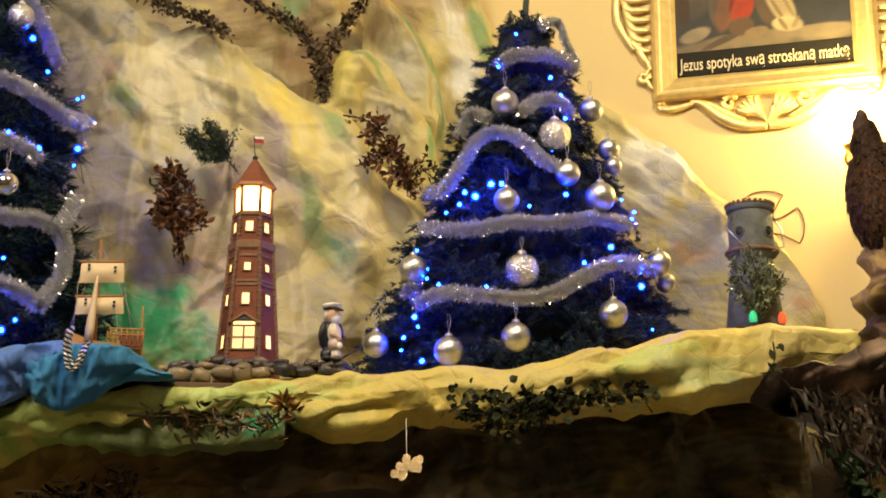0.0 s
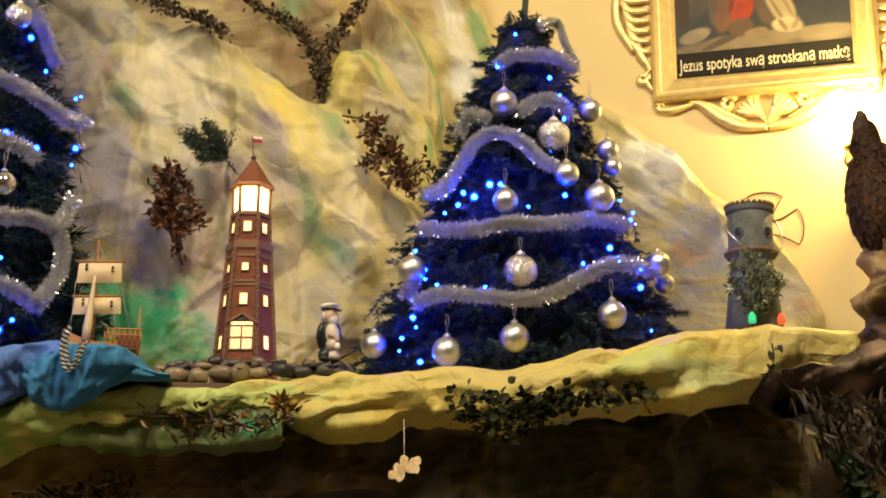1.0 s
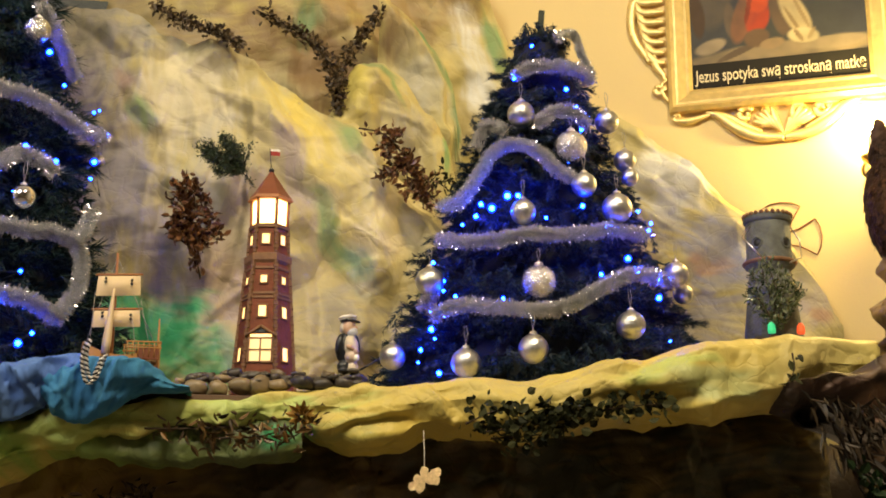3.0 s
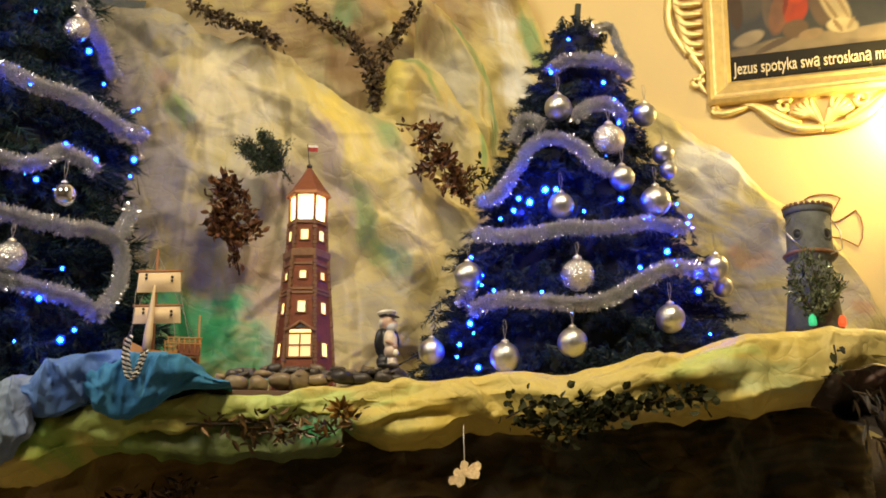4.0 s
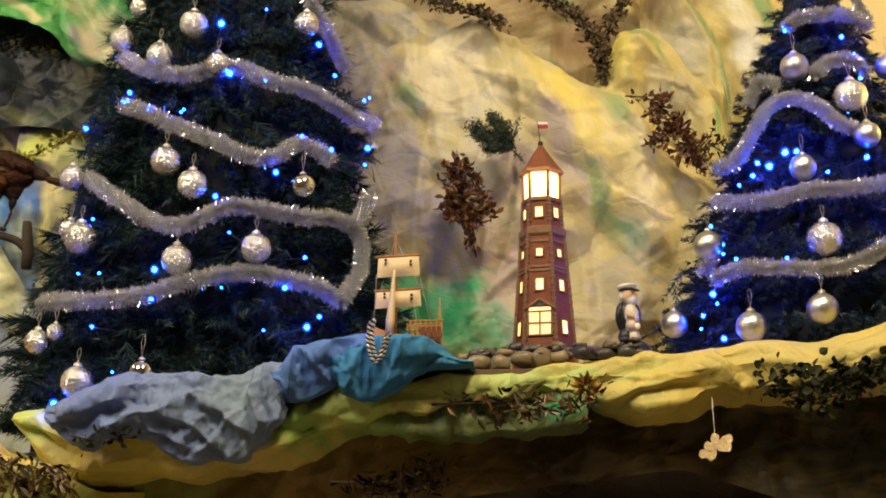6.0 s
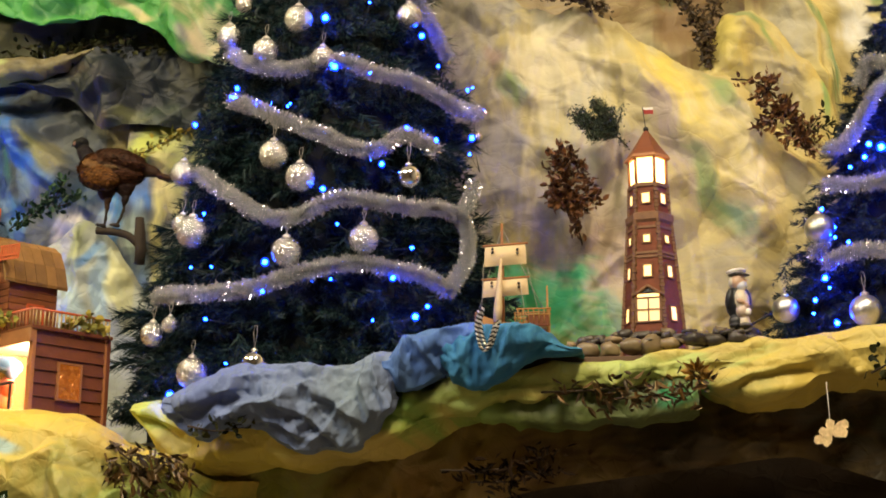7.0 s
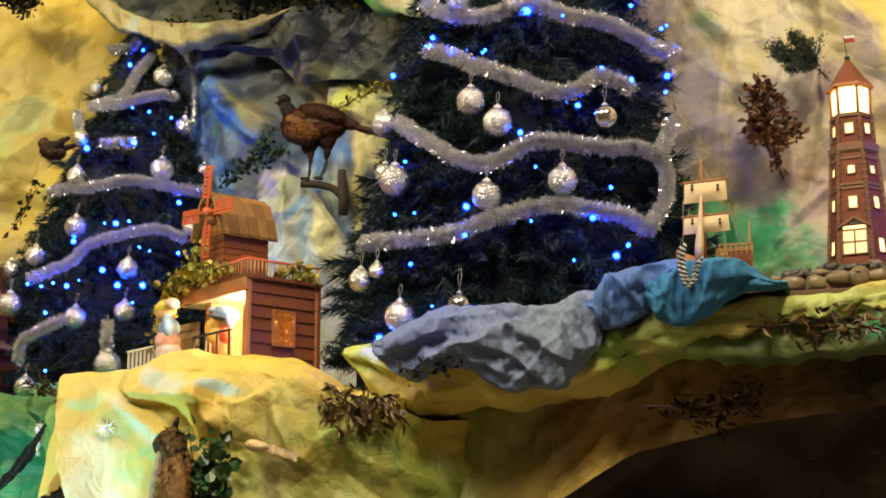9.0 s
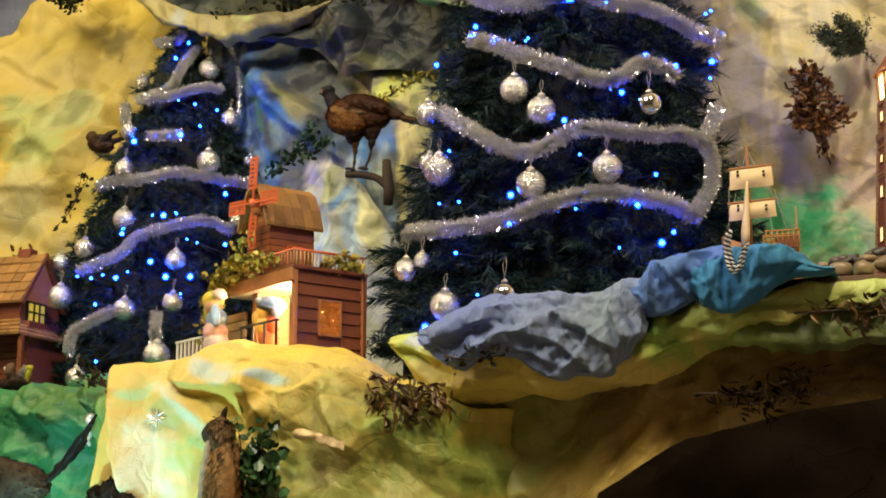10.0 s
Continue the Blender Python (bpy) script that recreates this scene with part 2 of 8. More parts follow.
def paint_layer(me, p, base, strokes, seed, wet=1.0):
    """Washed pigment, on some sheets also painted light or shade: soft strokes (x, z, half width, half height, lean in
    degrees, colour) that run into a base colour.
    """
    col = np.ones((len(p), 4))
    col[:, :3] = base
    w1, w2, w3 = wobble(p, 0.26, seed), wobble(p, 0.08, seed + 5), wobble(p, 0.5, seed + 9)
    col[:, 0] *= 1 + 0.22 * w3
    col[:, 1] *= 1 + 0.16 * w3
    col[:, 2] *= 1 - 0.35 * w3 - 0.25 * w1
    bent = p + np.stack([wobble(p, 0.2, seed + 21), wobble(p, 0.2, seed + 23)], 1) * 0.06 * wet
    for x, z, rx, rz, lean, rgb in strokes:
        c, s = math.cos(radians(lean)), math.sin(radians(lean))
        dx, dz = bent[:, 0] - x, bent[:, 1] - z
        u, v = c * dx + s * dz, c * dz - s * dx
        q = np.sqrt((u / rx) ** 2 + (v / rz) ** 2)
        if wet > 0.5:
            # brush hairs run along the longer way of the stroke
            hair = lattice(np.stack([u / 0.02, v / 0.16], 1) if rz > rx else np.stack([u / 0.16, v / 0.02], 1), seed + x)
            f = np.clip((1.55 - q + 0.6 * w1 + 0.45 * w2 + 0.35 * hair) / 1.05, 0, 1)
            f = f * f * (3 - 2 * f) * np.clip(0.82 + 0.4 * w1 + 0.35 * hair + 0.25 * w2, 0, 1)
        else:
            f = np.clip(2.6 - 2.2 * q * q, 0, 1) * np.clip(0.92 + 0.5 * w1 + 0.45 * w2, 0, 1)
        f = f[:, None]
        col[:, :3] = col[:, :3] * (1 - f) + np.array(rgb) * f
    col[:, :3] *= (1 + 0.12 * w2 + 0.12 * w1)[:, None]
    me.color_attributes.new("paint", "FLOAT_COLOR", "POINT").data.foreach_set("color", np.clip(col, 0, 1).astype(np.float32).ravel())


def along(xs, line):
    """Heights of a broken line of (x, z) pairs, rounded a little at its corners."""
    line = np.array(line)
    return sum(np.interp(xs + d, line[:, 0], line[:, 1]) for d in (-0.03, 0, 0.03)) / 3


def paper_face(name, top, bottom, depth, material, base, strokes=(), seed=1, amp=0.05, scale=0.3, step=0.02, lean=0.0, bulge=0.0, ridges=(), crisp=0.4, slope=0.42, fold=0.24):
    """A hanging sheet of crumpled painted paper between two outlines; depth(x, z) gives its y."""
    x0, x1 = top[0][0], top[-1][0]
    nx = int((x1 - x0) / step) + 1
    xs = np.linspace(x0, x1, nx)
    rough = np.array([noise.noise(Vector((x * 9, seed, 0))) * 0.02 + noise.noise(Vector((x * 30, seed, 3))) * 0.008 for x in xs])
    zt, zb = along(xs, top) + rough, along(xs, bottom)
    nz = int((zt - zb).max() / step) + 1
    v = np.linspace(0, 1, nz)[:, None]
    X, Zs = np.repeat(xs[None], nz, 0), zb + (zt - zb) * v
    p = np.stack([X.ravel(), Zs.ravel()], 1)
    Yd = np.array([depth(a, b) for a, b in p]) + lean * (p[:, 1] - p[:, 1].min())
    h = 0.6 * amp * crumple(p, scale, seed) + 0.35 * crisp * creased(p, scale * 0.7, seed + 4) + bulge * np.sin(math.pi * np.repeat(v, nx, 1).ravel())
    h += tents(p, seed, fold, 1.0, slope) + tents(p, seed + 3, fold * 0.4, 0.55, slope * 0.8)
    for line, rise, wide, narrow in ridges:
        h += ridge(p + 0.03 * np.stack([wobble(p, 0.12, seed + 2), wobble(p, 0.12, seed + 6)], 1), line, rise, wide, narrow)
    edge = np.clip((1 - np.repeat(v, nx, 1).ravel()) / 0.04, 0, 1)
    Yd = Yd - np.maximum(h, -0.12) + 0.035 * (1 - edge)
    faces = [(r * nx + c, r * nx + c + 1, (r + 1) * nx + c + 1, (r + 1) * nx + c) for r in range(nz - 1) for c in range(nx - 1)]
    me = mesh_of(name, np.stack([p[:, 0], Yd, p[:, 1]], 1), faces, True)
    paint_layer(me, p, base, strokes, seed * 1.7)
    return part(name, me, material)


def paper_lip(name, top, bottom, front, material, base, strokes=(), seed=1, amp=0.8, scale=0.22, step=0.016, section=None, back=0.9, smooth=True, folds=(), ridges=(), slope=0.5, fold=0.0, fine=0.0):
    """Paper drawn over the edge of a shelf: underside, rounded front, top that runs back. front(x) gives the y of its nose."""
    sec = section or [(0.34, 0.04), (0.07, 0.0), (0.01, 0.08), (0.0, 0.22), (-0.02, 0.55), (0.01, 0.88), (0.05, 1.0), (0.3, 0.985), (back, 0.96)]
    sec = np.array(sec)
    tall = np.mean([b[1] for b in top]) - np.mean([b[1] for b in bottom])
    run = np.r_[0, np.cumsum(np.hypot(np.diff(sec[:, 0]), np.diff(sec[:, 1]) * tall))]
    x0, x1 = top[0][0], top[-1][0]
    nx = int((x1 - x0) / step) + 1
    xs = np.linspace(x0, x1, nx)
    level = run[np.argmax(sec[:, 1] > 0.97)] + 0.25
    s = np.r_[np.arange(0, min(level, run[-1]), step), np.linspace(min(level, run[-1]), run[-1], 12)]
    ns = len(s)
    dy, fz = np.interp(s, run, sec[:, 0]), np.interp(s, run, sec[:, 1])
    zt = along(xs, top) + np.array([noise.noise(Vector((x * 7, seed, 1))) * 0.012 for x in xs])
    zb = along(xs, bottom) + np.array([noise.noise(Vector((x * 8, seed, 4))) * 0.012 for x in xs])
    X, S = np.repeat(xs[None], ns, 0), np.repeat(s[:, None], nx, 1)
    Yb = np.array([front(x) for x in xs])[None] + dy[:, None]
    Zb = zb[None] + (zt - zb)[None] * fz[:, None]
    P = np.stack([X, Yb, Zb], -1)
    du, dv = np.gradient(P, axis=1), np.gradient(P, axis=0)
    nrm = np.cross(du, dv)
    nrm /= np.linalg.norm(nrm, axis=-1, keepdims=True) + 1e-9
    if nrm[ns // 3, nx // 2, 1] > 0:
        nrm = -nrm
    q = np.stack([X.ravel(), S.ravel()], 1)
    flat = np.interp(((zt - zb)[None] * (1 - fz)[:, None]).ravel(), [0.004, 0.035], [0.4, 1.0]) * np.interp(np.repeat(fz[:, None], nx, 1).ravel(), [0.0, 0.12], [0.6, 1.0])
    h = 0.55 * amp * creased(q, scale, seed) + tents(q, seed, fold or scale, 1.0, slope) + tents(q, seed + 3, 0.4 * (fold or scale), 0.5, slope * 0.8)
    if fine:
        h += tents(q, seed + 11, fine, 0.4, 0.34, 20.0, 45.0, 3.2)
    xz = P.reshape(-1, 3)[:, [0, 2]]
    for fx, fz_, ang, width, high, reach in folds:
        c, d = math.cos(radians(ang)), math.sin(radians(ang))
        t, n = c * (xz[:, 0] - fx) + d * (xz[:, 1] - fz_), -d * (xz[:, 0] - fx) + c * (xz[:, 1] - fz_)
        n = n + 0.06 * wobble(xz, 0.16, seed + fx * 7)
        h += high * np.exp(-np.where(n > 0, n / width, -n / (0.25 * width))) * np.exp(-(t / reach) ** 4)
    for line, rise, wide, narrow in ridges:
        h += ridge(xz + 0.02 * np.stack([wobble(xz, 0.1, seed + 2), wobble(xz, 0.1, seed + 6)], 1), line, rise, wide, narrow)
    V = P.reshape(-1, 3) + nrm.reshape(-1, 3) * (h * flat)[:, None]
    faces = [(r * nx + c, r * nx + c + 1, (r + 1) * nx + c + 1, (r + 1) * nx + c) for r in range(ns - 1) for c in range(nx - 1)]
    me = mesh_of(name, V, faces, smooth)
    paint_layer(me, V[:, [0, 2]], base, strokes, seed * 1.3)
    return part(name, me, material)


# ---------------------------------------------------------------- materials
PAPER = mat("painted_paper", (0.93, 0.93, 0.93), 0.62, vary=0.10, scale=5, bump=0.32, fine=60, dist=0.004, paint=True, lines=4.0, crease=0.14, cells=(9.0, 22.0, 48.0))
PAPER_STIFF = mat("stiff_painted_paper", (0.93, 0.93, 0.93), 0.55, vary=0.10, scale=5, bump=0.36, fine=60, dist=0.004, paint=True, lines=4.6, crease=0.18, cells=(11.0, 26.0, 55.0), bend=0.2)
PLASTER = mat("cream_plaster", (0.80, 0.63, 0.30), 0.8, vary=0.08, scale=1.5, bump=0.15, fine=90)
PLASTER_NAVE = mat("grey_plaster", (0.50, 0.48, 0.44), 0.8, vary=0.1, scale=1.5, bump=0.1, fine=60)
STONE_FLOOR = mat("stone_floor", (0.20, 0.17, 0.14), 0.5, vary=0.3, scale=2)
GOLD = mat("gilded_wood", (0.86, 0.66, 0.28), 0.42, 0.6, vary=0.3, scale=25, bump=0.25, fine=80)
NEEDLE = island_mat("pine_needles", (0.005, 0.012, 0.018), (0.016, 0.038, 0.066), 0.45, 0.0, 0.3)
NEEDLE_LONG = island_mat("long_pine_needles", (0.003, 0.010, 0.012), (0.014, 0.040, 0.042), 0.5, 0.0, 0.25)
BARK = mat("dark_bark", (0.05, 0.032, 0.018), 0.9, vary=0.4, scale=30, bump=0.6, fine=90)
# almost black, for the shade deep inside the tree crowns
CORE = mat("crown_shade", (0.003, 0.006, 0.005), 0.95, vary=0.5, scale=25)
FOIL = island_mat("silver_foil", (0.48, 0.49, 0.51), (1.0, 1.0, 1.0), 0.16, 0.74)
GLITTER = mat("silver_glitter", (0.80, 0.79, 0.76), 0.26, 1.0, vary=0.5, scale=170, bump=0.2, fine=230, dist=0.002, crease=0.95, cells=(330.0, 600.0, 1100.0), bend=0.0)
SATIN = mat("silver_satin", (0.62, 0.63, 0.65), 0.34, 1.0, vary=0.35, scale=90, bump=0.3, fine=260, dist=0.002, crease=0.22, cells=(300.0, 520.0, 900.0), bend=0.0)
CHROME = mat("silver_mirror", (0.82, 0.82, 0.82), 0.10, 1.0, vary=0.1, scale=20, bump=0.06, fine=60)
CAPMETAL = mat("silver_cap", (0.75, 0.72, 0.68), 0.3, 1.0, vary=0.1)
THREAD = mat("grey_thread", (0.35, 0.33, 0.30), 0.6)
LED = mat("blue_bulb", (0.02, 0.05, 0.4), 0.3, vary=0.0, bump=0, emit=(0.0022, 0.036, 1.0), power=300)
LED_SMALL = mat("small_blue_bulb", (0.02, 0.05, 0.4), 0.3, vary=0.0, bump=0, emit=(0.0026, 0.040, 1.0), power=380)
LED_BRIGHT = mat("bright_blue_bulb", (0.02, 0.05, 0.4), 0.3, vary=0.0, bump=0, emit=(0.0018, 0.034, 1.0), power=560)
# translucent glowing shell that imitates the halo round a bulb
LED_HALO = mat("blue_bulb_halo", (0.02, 0.05, 0.5), 0.25, vary=0.0, bump=0, emit=(0.006, 0.075, 1.0), power=3.6)
LED_HALO.node_tree.nodes["Principled BSDF"].inputs["Alpha"].default_value = 0.28
CABLE = mat("green_cable", (0.01, 0.02, 0.012), 0.6)
WOOD_RED = mat("red_brown_wood", (0.155, 0.042, 0.013), 0.55, vary=0.35, scale=18, bump=0.3, fine=70, random_tone=0.15)
WOOD_MID = mat("orange_brown_wood", (0.36, 0.15, 0.055), 0.5, vary=0.3, scale=20, bump=0.25, fine=80, random_tone=0.15)
WOOD_RUSSET = mat("russet_wood", (0.24, 0.075, 0.022), 0.5, vary=0.35, scale=20, bump=0.3, fine=80, random_tone=0.2)
WOOD_TAN = mat("tan_wood", (0.50, 0.34, 0.15), 0.6, vary=0.25, scale=20, bump=0.3, fine=60, random_tone=0.12)
WOOD_HONEY = mat("honey_wood", (0.44, 0.22, 0.065), 0.45, vary=0.3, scale=20, bump=0.25, fine=80, random_tone=0.12)
WOOD_PALE = mat("pale_wood", (0.72, 0.55, 0.32), 0.55, vary=0.15, scale=22, bump=0.15, fine=90)
RED_PAINT = mat("red_painted_wood", (0.55, 0.10, 0.03), 0.45, vary=0.2, scale=25)
BRICK_RED = mat("brown_red_brick", (0.19, 0.048, 0.018), 0.75, vary=0.6, scale=30, bump=0.5, fine=90, dist=0.005)
QUOIN = mat("brown_corner_stone", (0.21, 0.105, 0.05), 0.7, vary=0.4, scale=40, bump=0.4, fine=120)
LIT_PANE = mat("lit_window", (0.9, 0.75, 0.45), 0.5, vary=0.05, bump=0, emit=(1.0, 0.58, 0.17), power=2.2)
LIT_LAMP = mat("lit_lantern", (0.9, 0.8, 0.6), 0.5, vary=0.05, bump=0, emit=(1.0, 0.60, 0.19), power=6.0)
LIT_DOOR = mat("lit_door_glass", (0.9, 0.75, 0.45), 0.5, vary=0.15, scale=8, bump=0, emit=(1.0, 0.60, 0.22), power=0.75)
AMBER = mat("amber_glass", (0.55, 0.20, 0.05), 0.15, 0.6, vary=0.6, scale=60, bump=0.5, fine=50, dist=0.004, crease=1.3, cells=(55.0, 110.0, 200.0), bend=0.02, emit=(1.0, 0.26, 0.03), power=0.16)
BLACK = mat("black_paint", (0.012, 0.012, 0.014), 0.45, vary=0.2)
WHITE_PAINT = mat("white_paint", (0.75, 0.72, 0.66), 0.5, vary=0.1)
STONE = mat("river_stone", (0.20, 0.15, 0.085), 0.36, vary=0.5, scale=22, bump=0.35, fine=80, random_tone=0.5)
STONE_DARK = mat("dark_wet_stone", (0.055, 0.046, 0.037), 0.40, vary=0.5, scale=22, bump=0.35, fine=80, random_tone=0.5)
SLATE = mat("grey_tower_stone", (0.12, 0.13, 0.125), 0.75, vary=0.75, scale=28, bump=0.8, fine=70, dist=0.006)
CLOTH_GREY = mat("grey_blue_cloth", (0.92, 0.92, 0.92), 0.9, vary=0.12, scale=9, bump=0.3, fine=300, dist=0.002, paint=True, crease=0.40, cells=(24.0, 50.0, 100.0), bend=0.06)
FEATHER = mat("feathers", (0.95, 0.95, 0.95), 0.6, vary=0.45, scale=45, bump=0.8, fine=90, dist=0.006, paint=True)
FEATHER.node_tree.nodes["Principled BSDF"].inputs["Specular IOR Level"].default_value = 0.15
CERAMIC = mat("glazed_figure", (0.95, 0.95, 0.95), 0.35, vary=0.06, scale=40, bump=0.05, paint=True)
LEAF_DRY = island_mat("dry_leaves", (0.030, 0.022, 0.012), (0.13, 0.085, 0.038), 0.5)
REED = island_mat("dark_reeds", (0.008, 0.006, 0.004), (0.050, 0.032, 0.016), 0.5)
LEAF_RUST = island_mat("rust_leaves", (0.05, 0.022, 0.010), (0.22, 0.095, 0.032), 0.4)
LEAF_DARK = island_mat("dark_leaves", (0.010, 0.013, 0.006), (0.040, 0.042, 0.015), 0.6, 0.0, 0.12)
# brown leaf tone darkened to hold the shade under the ledge
SHADE_LEAF = island_mat("shaded_leaves", (0.006, 0.004, 0.003), (0.024, 0.013, 0.006), 0.9, 0.0, 0.05)
LEAF_IVY_DIM = island_mat("dim_green_leaves", (0.008, 0.028, 0.018), (0.030, 0.070, 0.040), 0.5, 0.0, 0.2)
# darker copy of the ivy for where it hangs in shade
SHADE_IVY = island_mat("shaded_ivy_leaves", (0.006, 0.016, 0.006), (0.022, 0.045, 0.015), 0.5, 0.0, 0.2)
LEAF_IVY = island_mat("ivy_leaves", (0.012, 0.045, 0.015), (0.05, 0.13, 0.04), 0.35)
LEAF_GOLD = island_mat("bronzed_leaves", (0.014, 0.009, 0.004), (0.15, 0.080, 0.020), 0.35, 0.2)
LEAF_VINE = island_mat("vine_leaves", (0.12, 0.14, 0.02), (0.55, 0.43, 0.07), 0.5)
THUJA = island_mat("thuja_tips", (0.015, 0.030, 0.016), (0.07, 0.10, 0.055), 0.4)
GILT = mat("gold_glitter", (0.80, 0.62, 0.36), 0.35, 0.7, vary=0.4, scale=90, bump=0.9, fine=200, dist=0.005)
GREEN_LAMP = mat("green_bulb", (0.05, 0.5, 0.2), 0.3, vary=0, bump=0, emit=(0.03, 0.65, 0.28), power=0.6)
RED_LAMP = mat("red_bulb", (0.6, 0.1, 0.03), 0.3, vary=0, bump=0, emit=(1.0, 0.10, 0.025), power=0.7)
BULB = mat("wall_bulb", (0.9, 0.8, 0.6), 0.3, vary=0, bump=0, emit=(1.0, 0.78, 0.42), power=40)
BRASS = mat("old_brass", (0.55, 0.36, 0.12), 0.3, 1.0, vary=0.3, scale=30)
LETTER = mat("cream_letters", (0.75, 0.66, 0.45), 0.6, vary=0.1)
CAPTION = mat("black_caption_board", (0.012, 0.010, 0.008), 0.9, vary=0.3)
CANVAS = mat("oil_painting", (0.95, 0.95, 0.95), 0.75, vary=0.3, scale=14, bump=0.2, fine=140, paint=True)
CROSS_LINE = mat("red_brown_paint_line", (0.25, 0.07, 0.02), 0.7, vary=0.2)
ICE = mat("clear_glitter", (0.75, 0.78, 0.80), 0.2, 0.5, vary=0.2, scale=80, bump=0.6, fine=150)
THATCH = mat("wooden_shingle", (0.27, 0.135, 0.038), 0.75, vary=0.35, scale=30, bump=0.5, fine=60, random_tone=0.25)
OLD_BOARD = mat("dull_brown_board", (0.11, 0.06, 0.035), 0.7, vary=0.4, scale=15, bump=0.3)

# ---------------------------------------------------------------- church shell
def setting(ob, label, category):
    return tagged(ob, label, category, kind="structure")


def slab(name, corners, y_off, material, label, category):
    verts = [Vector(c) for c in corners]
    n = (verts[1] - verts[0]).cross(verts[2] - verts[0]).normalized() * y_off
    verts += [v + n for v in verts]
    me = mesh_of(name, verts, [(0, 1, 2, 3), (7, 6, 5, 4), (0, 4, 5, 1), (1, 5, 6, 2), (2, 6, 7, 3), (3, 7, 4, 0)], False)
    return setting(part(name, me, material), label, category)


slab("floor", [(-9, -7, 0), (9, -7, 0), (9, 9, 0), (-9, 9, 0)], -0.2, STONE_FLOOR, "dark stone church floor", "floor")
slab("ceiling", [(-9, -7, 9), (9, -7, 9), (9, 9, 9), (-9, 9, 9)], 0.2, PLASTER_NAVE, "plain cream church ceiling", "ceiling")
slab("wall_picture", [(0.05, 7.568, 0), (5.8, 5.04, 0), (5.8, 5.04, 9), (0.05, 7.568, 9)], -0.3, PLASTER, "cream plaster church wall lit yellow by a lamp", "wall")
slab("wall_back", [(-9, 7.9, 0), (0.05, 7.9, 0), (0.05, 7.9, 9), (-9, 7.9, 9)], -0.3, PLASTER, "cream plaster wall behind the paper mountains", "wall")
slab("wall_left", [(-9, -7, 0), (-9, 8, 0), (-9, 8, 9), (-9, -7, 9)], 0.3, PLASTER_NAVE, "plain plaster side wall", "wall")
slab("wall_right", [(5.8, -7, 0), (5.8, 5.04, 0), (5.8, 5.04, 9), (5.8, -7, 9)], -0.3, PLASTER_NAVE, "plain plaster side wall", "wall")
slab("wall_behind", [(-9, -7, 0), (9, -7, 0), (9, -7, 9), (-9, -7, 9)], 0.3, PLASTER_NAVE, "plain plaster wall of the nave", "wall")

# ---------------------------------------------------------------- paper mountains
CREAM, LILAC, GREEN, YELLOW, OCHRE = (0.56, 0.48, 0.20), (0.47, 0.40, 0.32), (0.26, 0.39, 0.15), (0.70, 0.58, 0.15), (0.25, 0.165, 0.08)
TEAL, WHITE = (0.05, 0.36, 0.16), (0.72, 0.72, 0.66)


def mountain(ob, label):
    return setting(ob, label, "backdrop")


BLUISH, TAN, GREY = (0.29, 0.29, 0.36), (0.46, 0.37, 0.27), (0.42, 0.38, 0.25)


def behind_all(x, z):
    return min(6.78, 6.46 - 0.44 * (x - 2.25))


mountain(paper_face("mountain_back", [(-0.8, 5.4), (0.9, 5.4), (1.36, 4.75), (1.50, 4.45), (1.70, 4.31), (1.92, 4.10), (2.24, 3.84), (2.52, 3.52), (2.76, 3.28), (2.84, 3.08), (2.89, 2.93), (2.90, 2.6)],
                    [(-0.8, 2.3), (2.90, 2.3)], behind_all, PAPER, CREAM,
                    [(0.94, 4.49, 0.14, 0.16, 0, OCHRE), (0.26, 4.45, 0.45, 0.20, 0, OCHRE), (-0.5, 4.55, 0.5, 0.25, 0, (0.30, 0.25, 0.17)), (0.56, 4.26, 0.2, 0.3, 0, OCHRE), (0.95, 4.75, 0.4, 0.25, 0, (0.36, 0.26, 0.12)), (0.47, 4.55, 0.06, 0.13, 0, (0.2, 0.3, 0.14)), (1.32, 4.31, 0.08, 0.30, 15, WHITE),
                     (1.41, 4.49, 0.03, 0.15, 15, GREEN), (2.15, 3.72, 0.20, 0.15, -40, WHITE), (2.35, 3.40, 0.20, 0.15, -40, BLUISH), (2.33, 3.32, 0.07, 0.035, -10, (0.46, 0.30, 0.20)),
                     (2.30, 3.02, 0.15, 0.15, -20, BLUISH), (2.72, 3.08, 0.10, 0.15, -20, LILAC), (2.78, 3.03, 0.04, 0.03, 0, (0.42, 0.26, 0.14)), (1.9, 3.2, 0.2, 0.3, 0, LILAC)],
                    seed=3, amp=0.050, scale=0.50, step=0.013),
         "beige and lilac painted crumpled paper mountain")
mountain(paper_face("mountain_side", [(0.80, 4.72), (0.86, 4.57), (0.99, 4.48), (1.11, 4.32), (1.20, 4.13), (1.22, 3.7), (1.3, 3.3)],
                    [(0.80, 2.4), (1.3, 2.4)], lambda x, z: 6.56, PAPER, CREAM,
                    [(1.06, 4.36, 0.022, 0.15, 30, (0.17, 0.28, 0.12)), (0.90, 4.45, 0.08, 0.15, 0, OCHRE), (1.175, 4.0, 0.018, 0.25, 3, (0.17, 0.30, 0.12)), (1.0, 4.15, 0.1, 0.15, 0, (0.5, 0.48, 0.36))],
                    seed=6, amp=0.030, scale=0.34, step=0.011, ridges=[([(0.90, 4.52), (1.10, 4.2), (1.16, 3.72)], 0.06, 0.02, 0.16)]),
         "cream paper sheet with a green brushed edge")
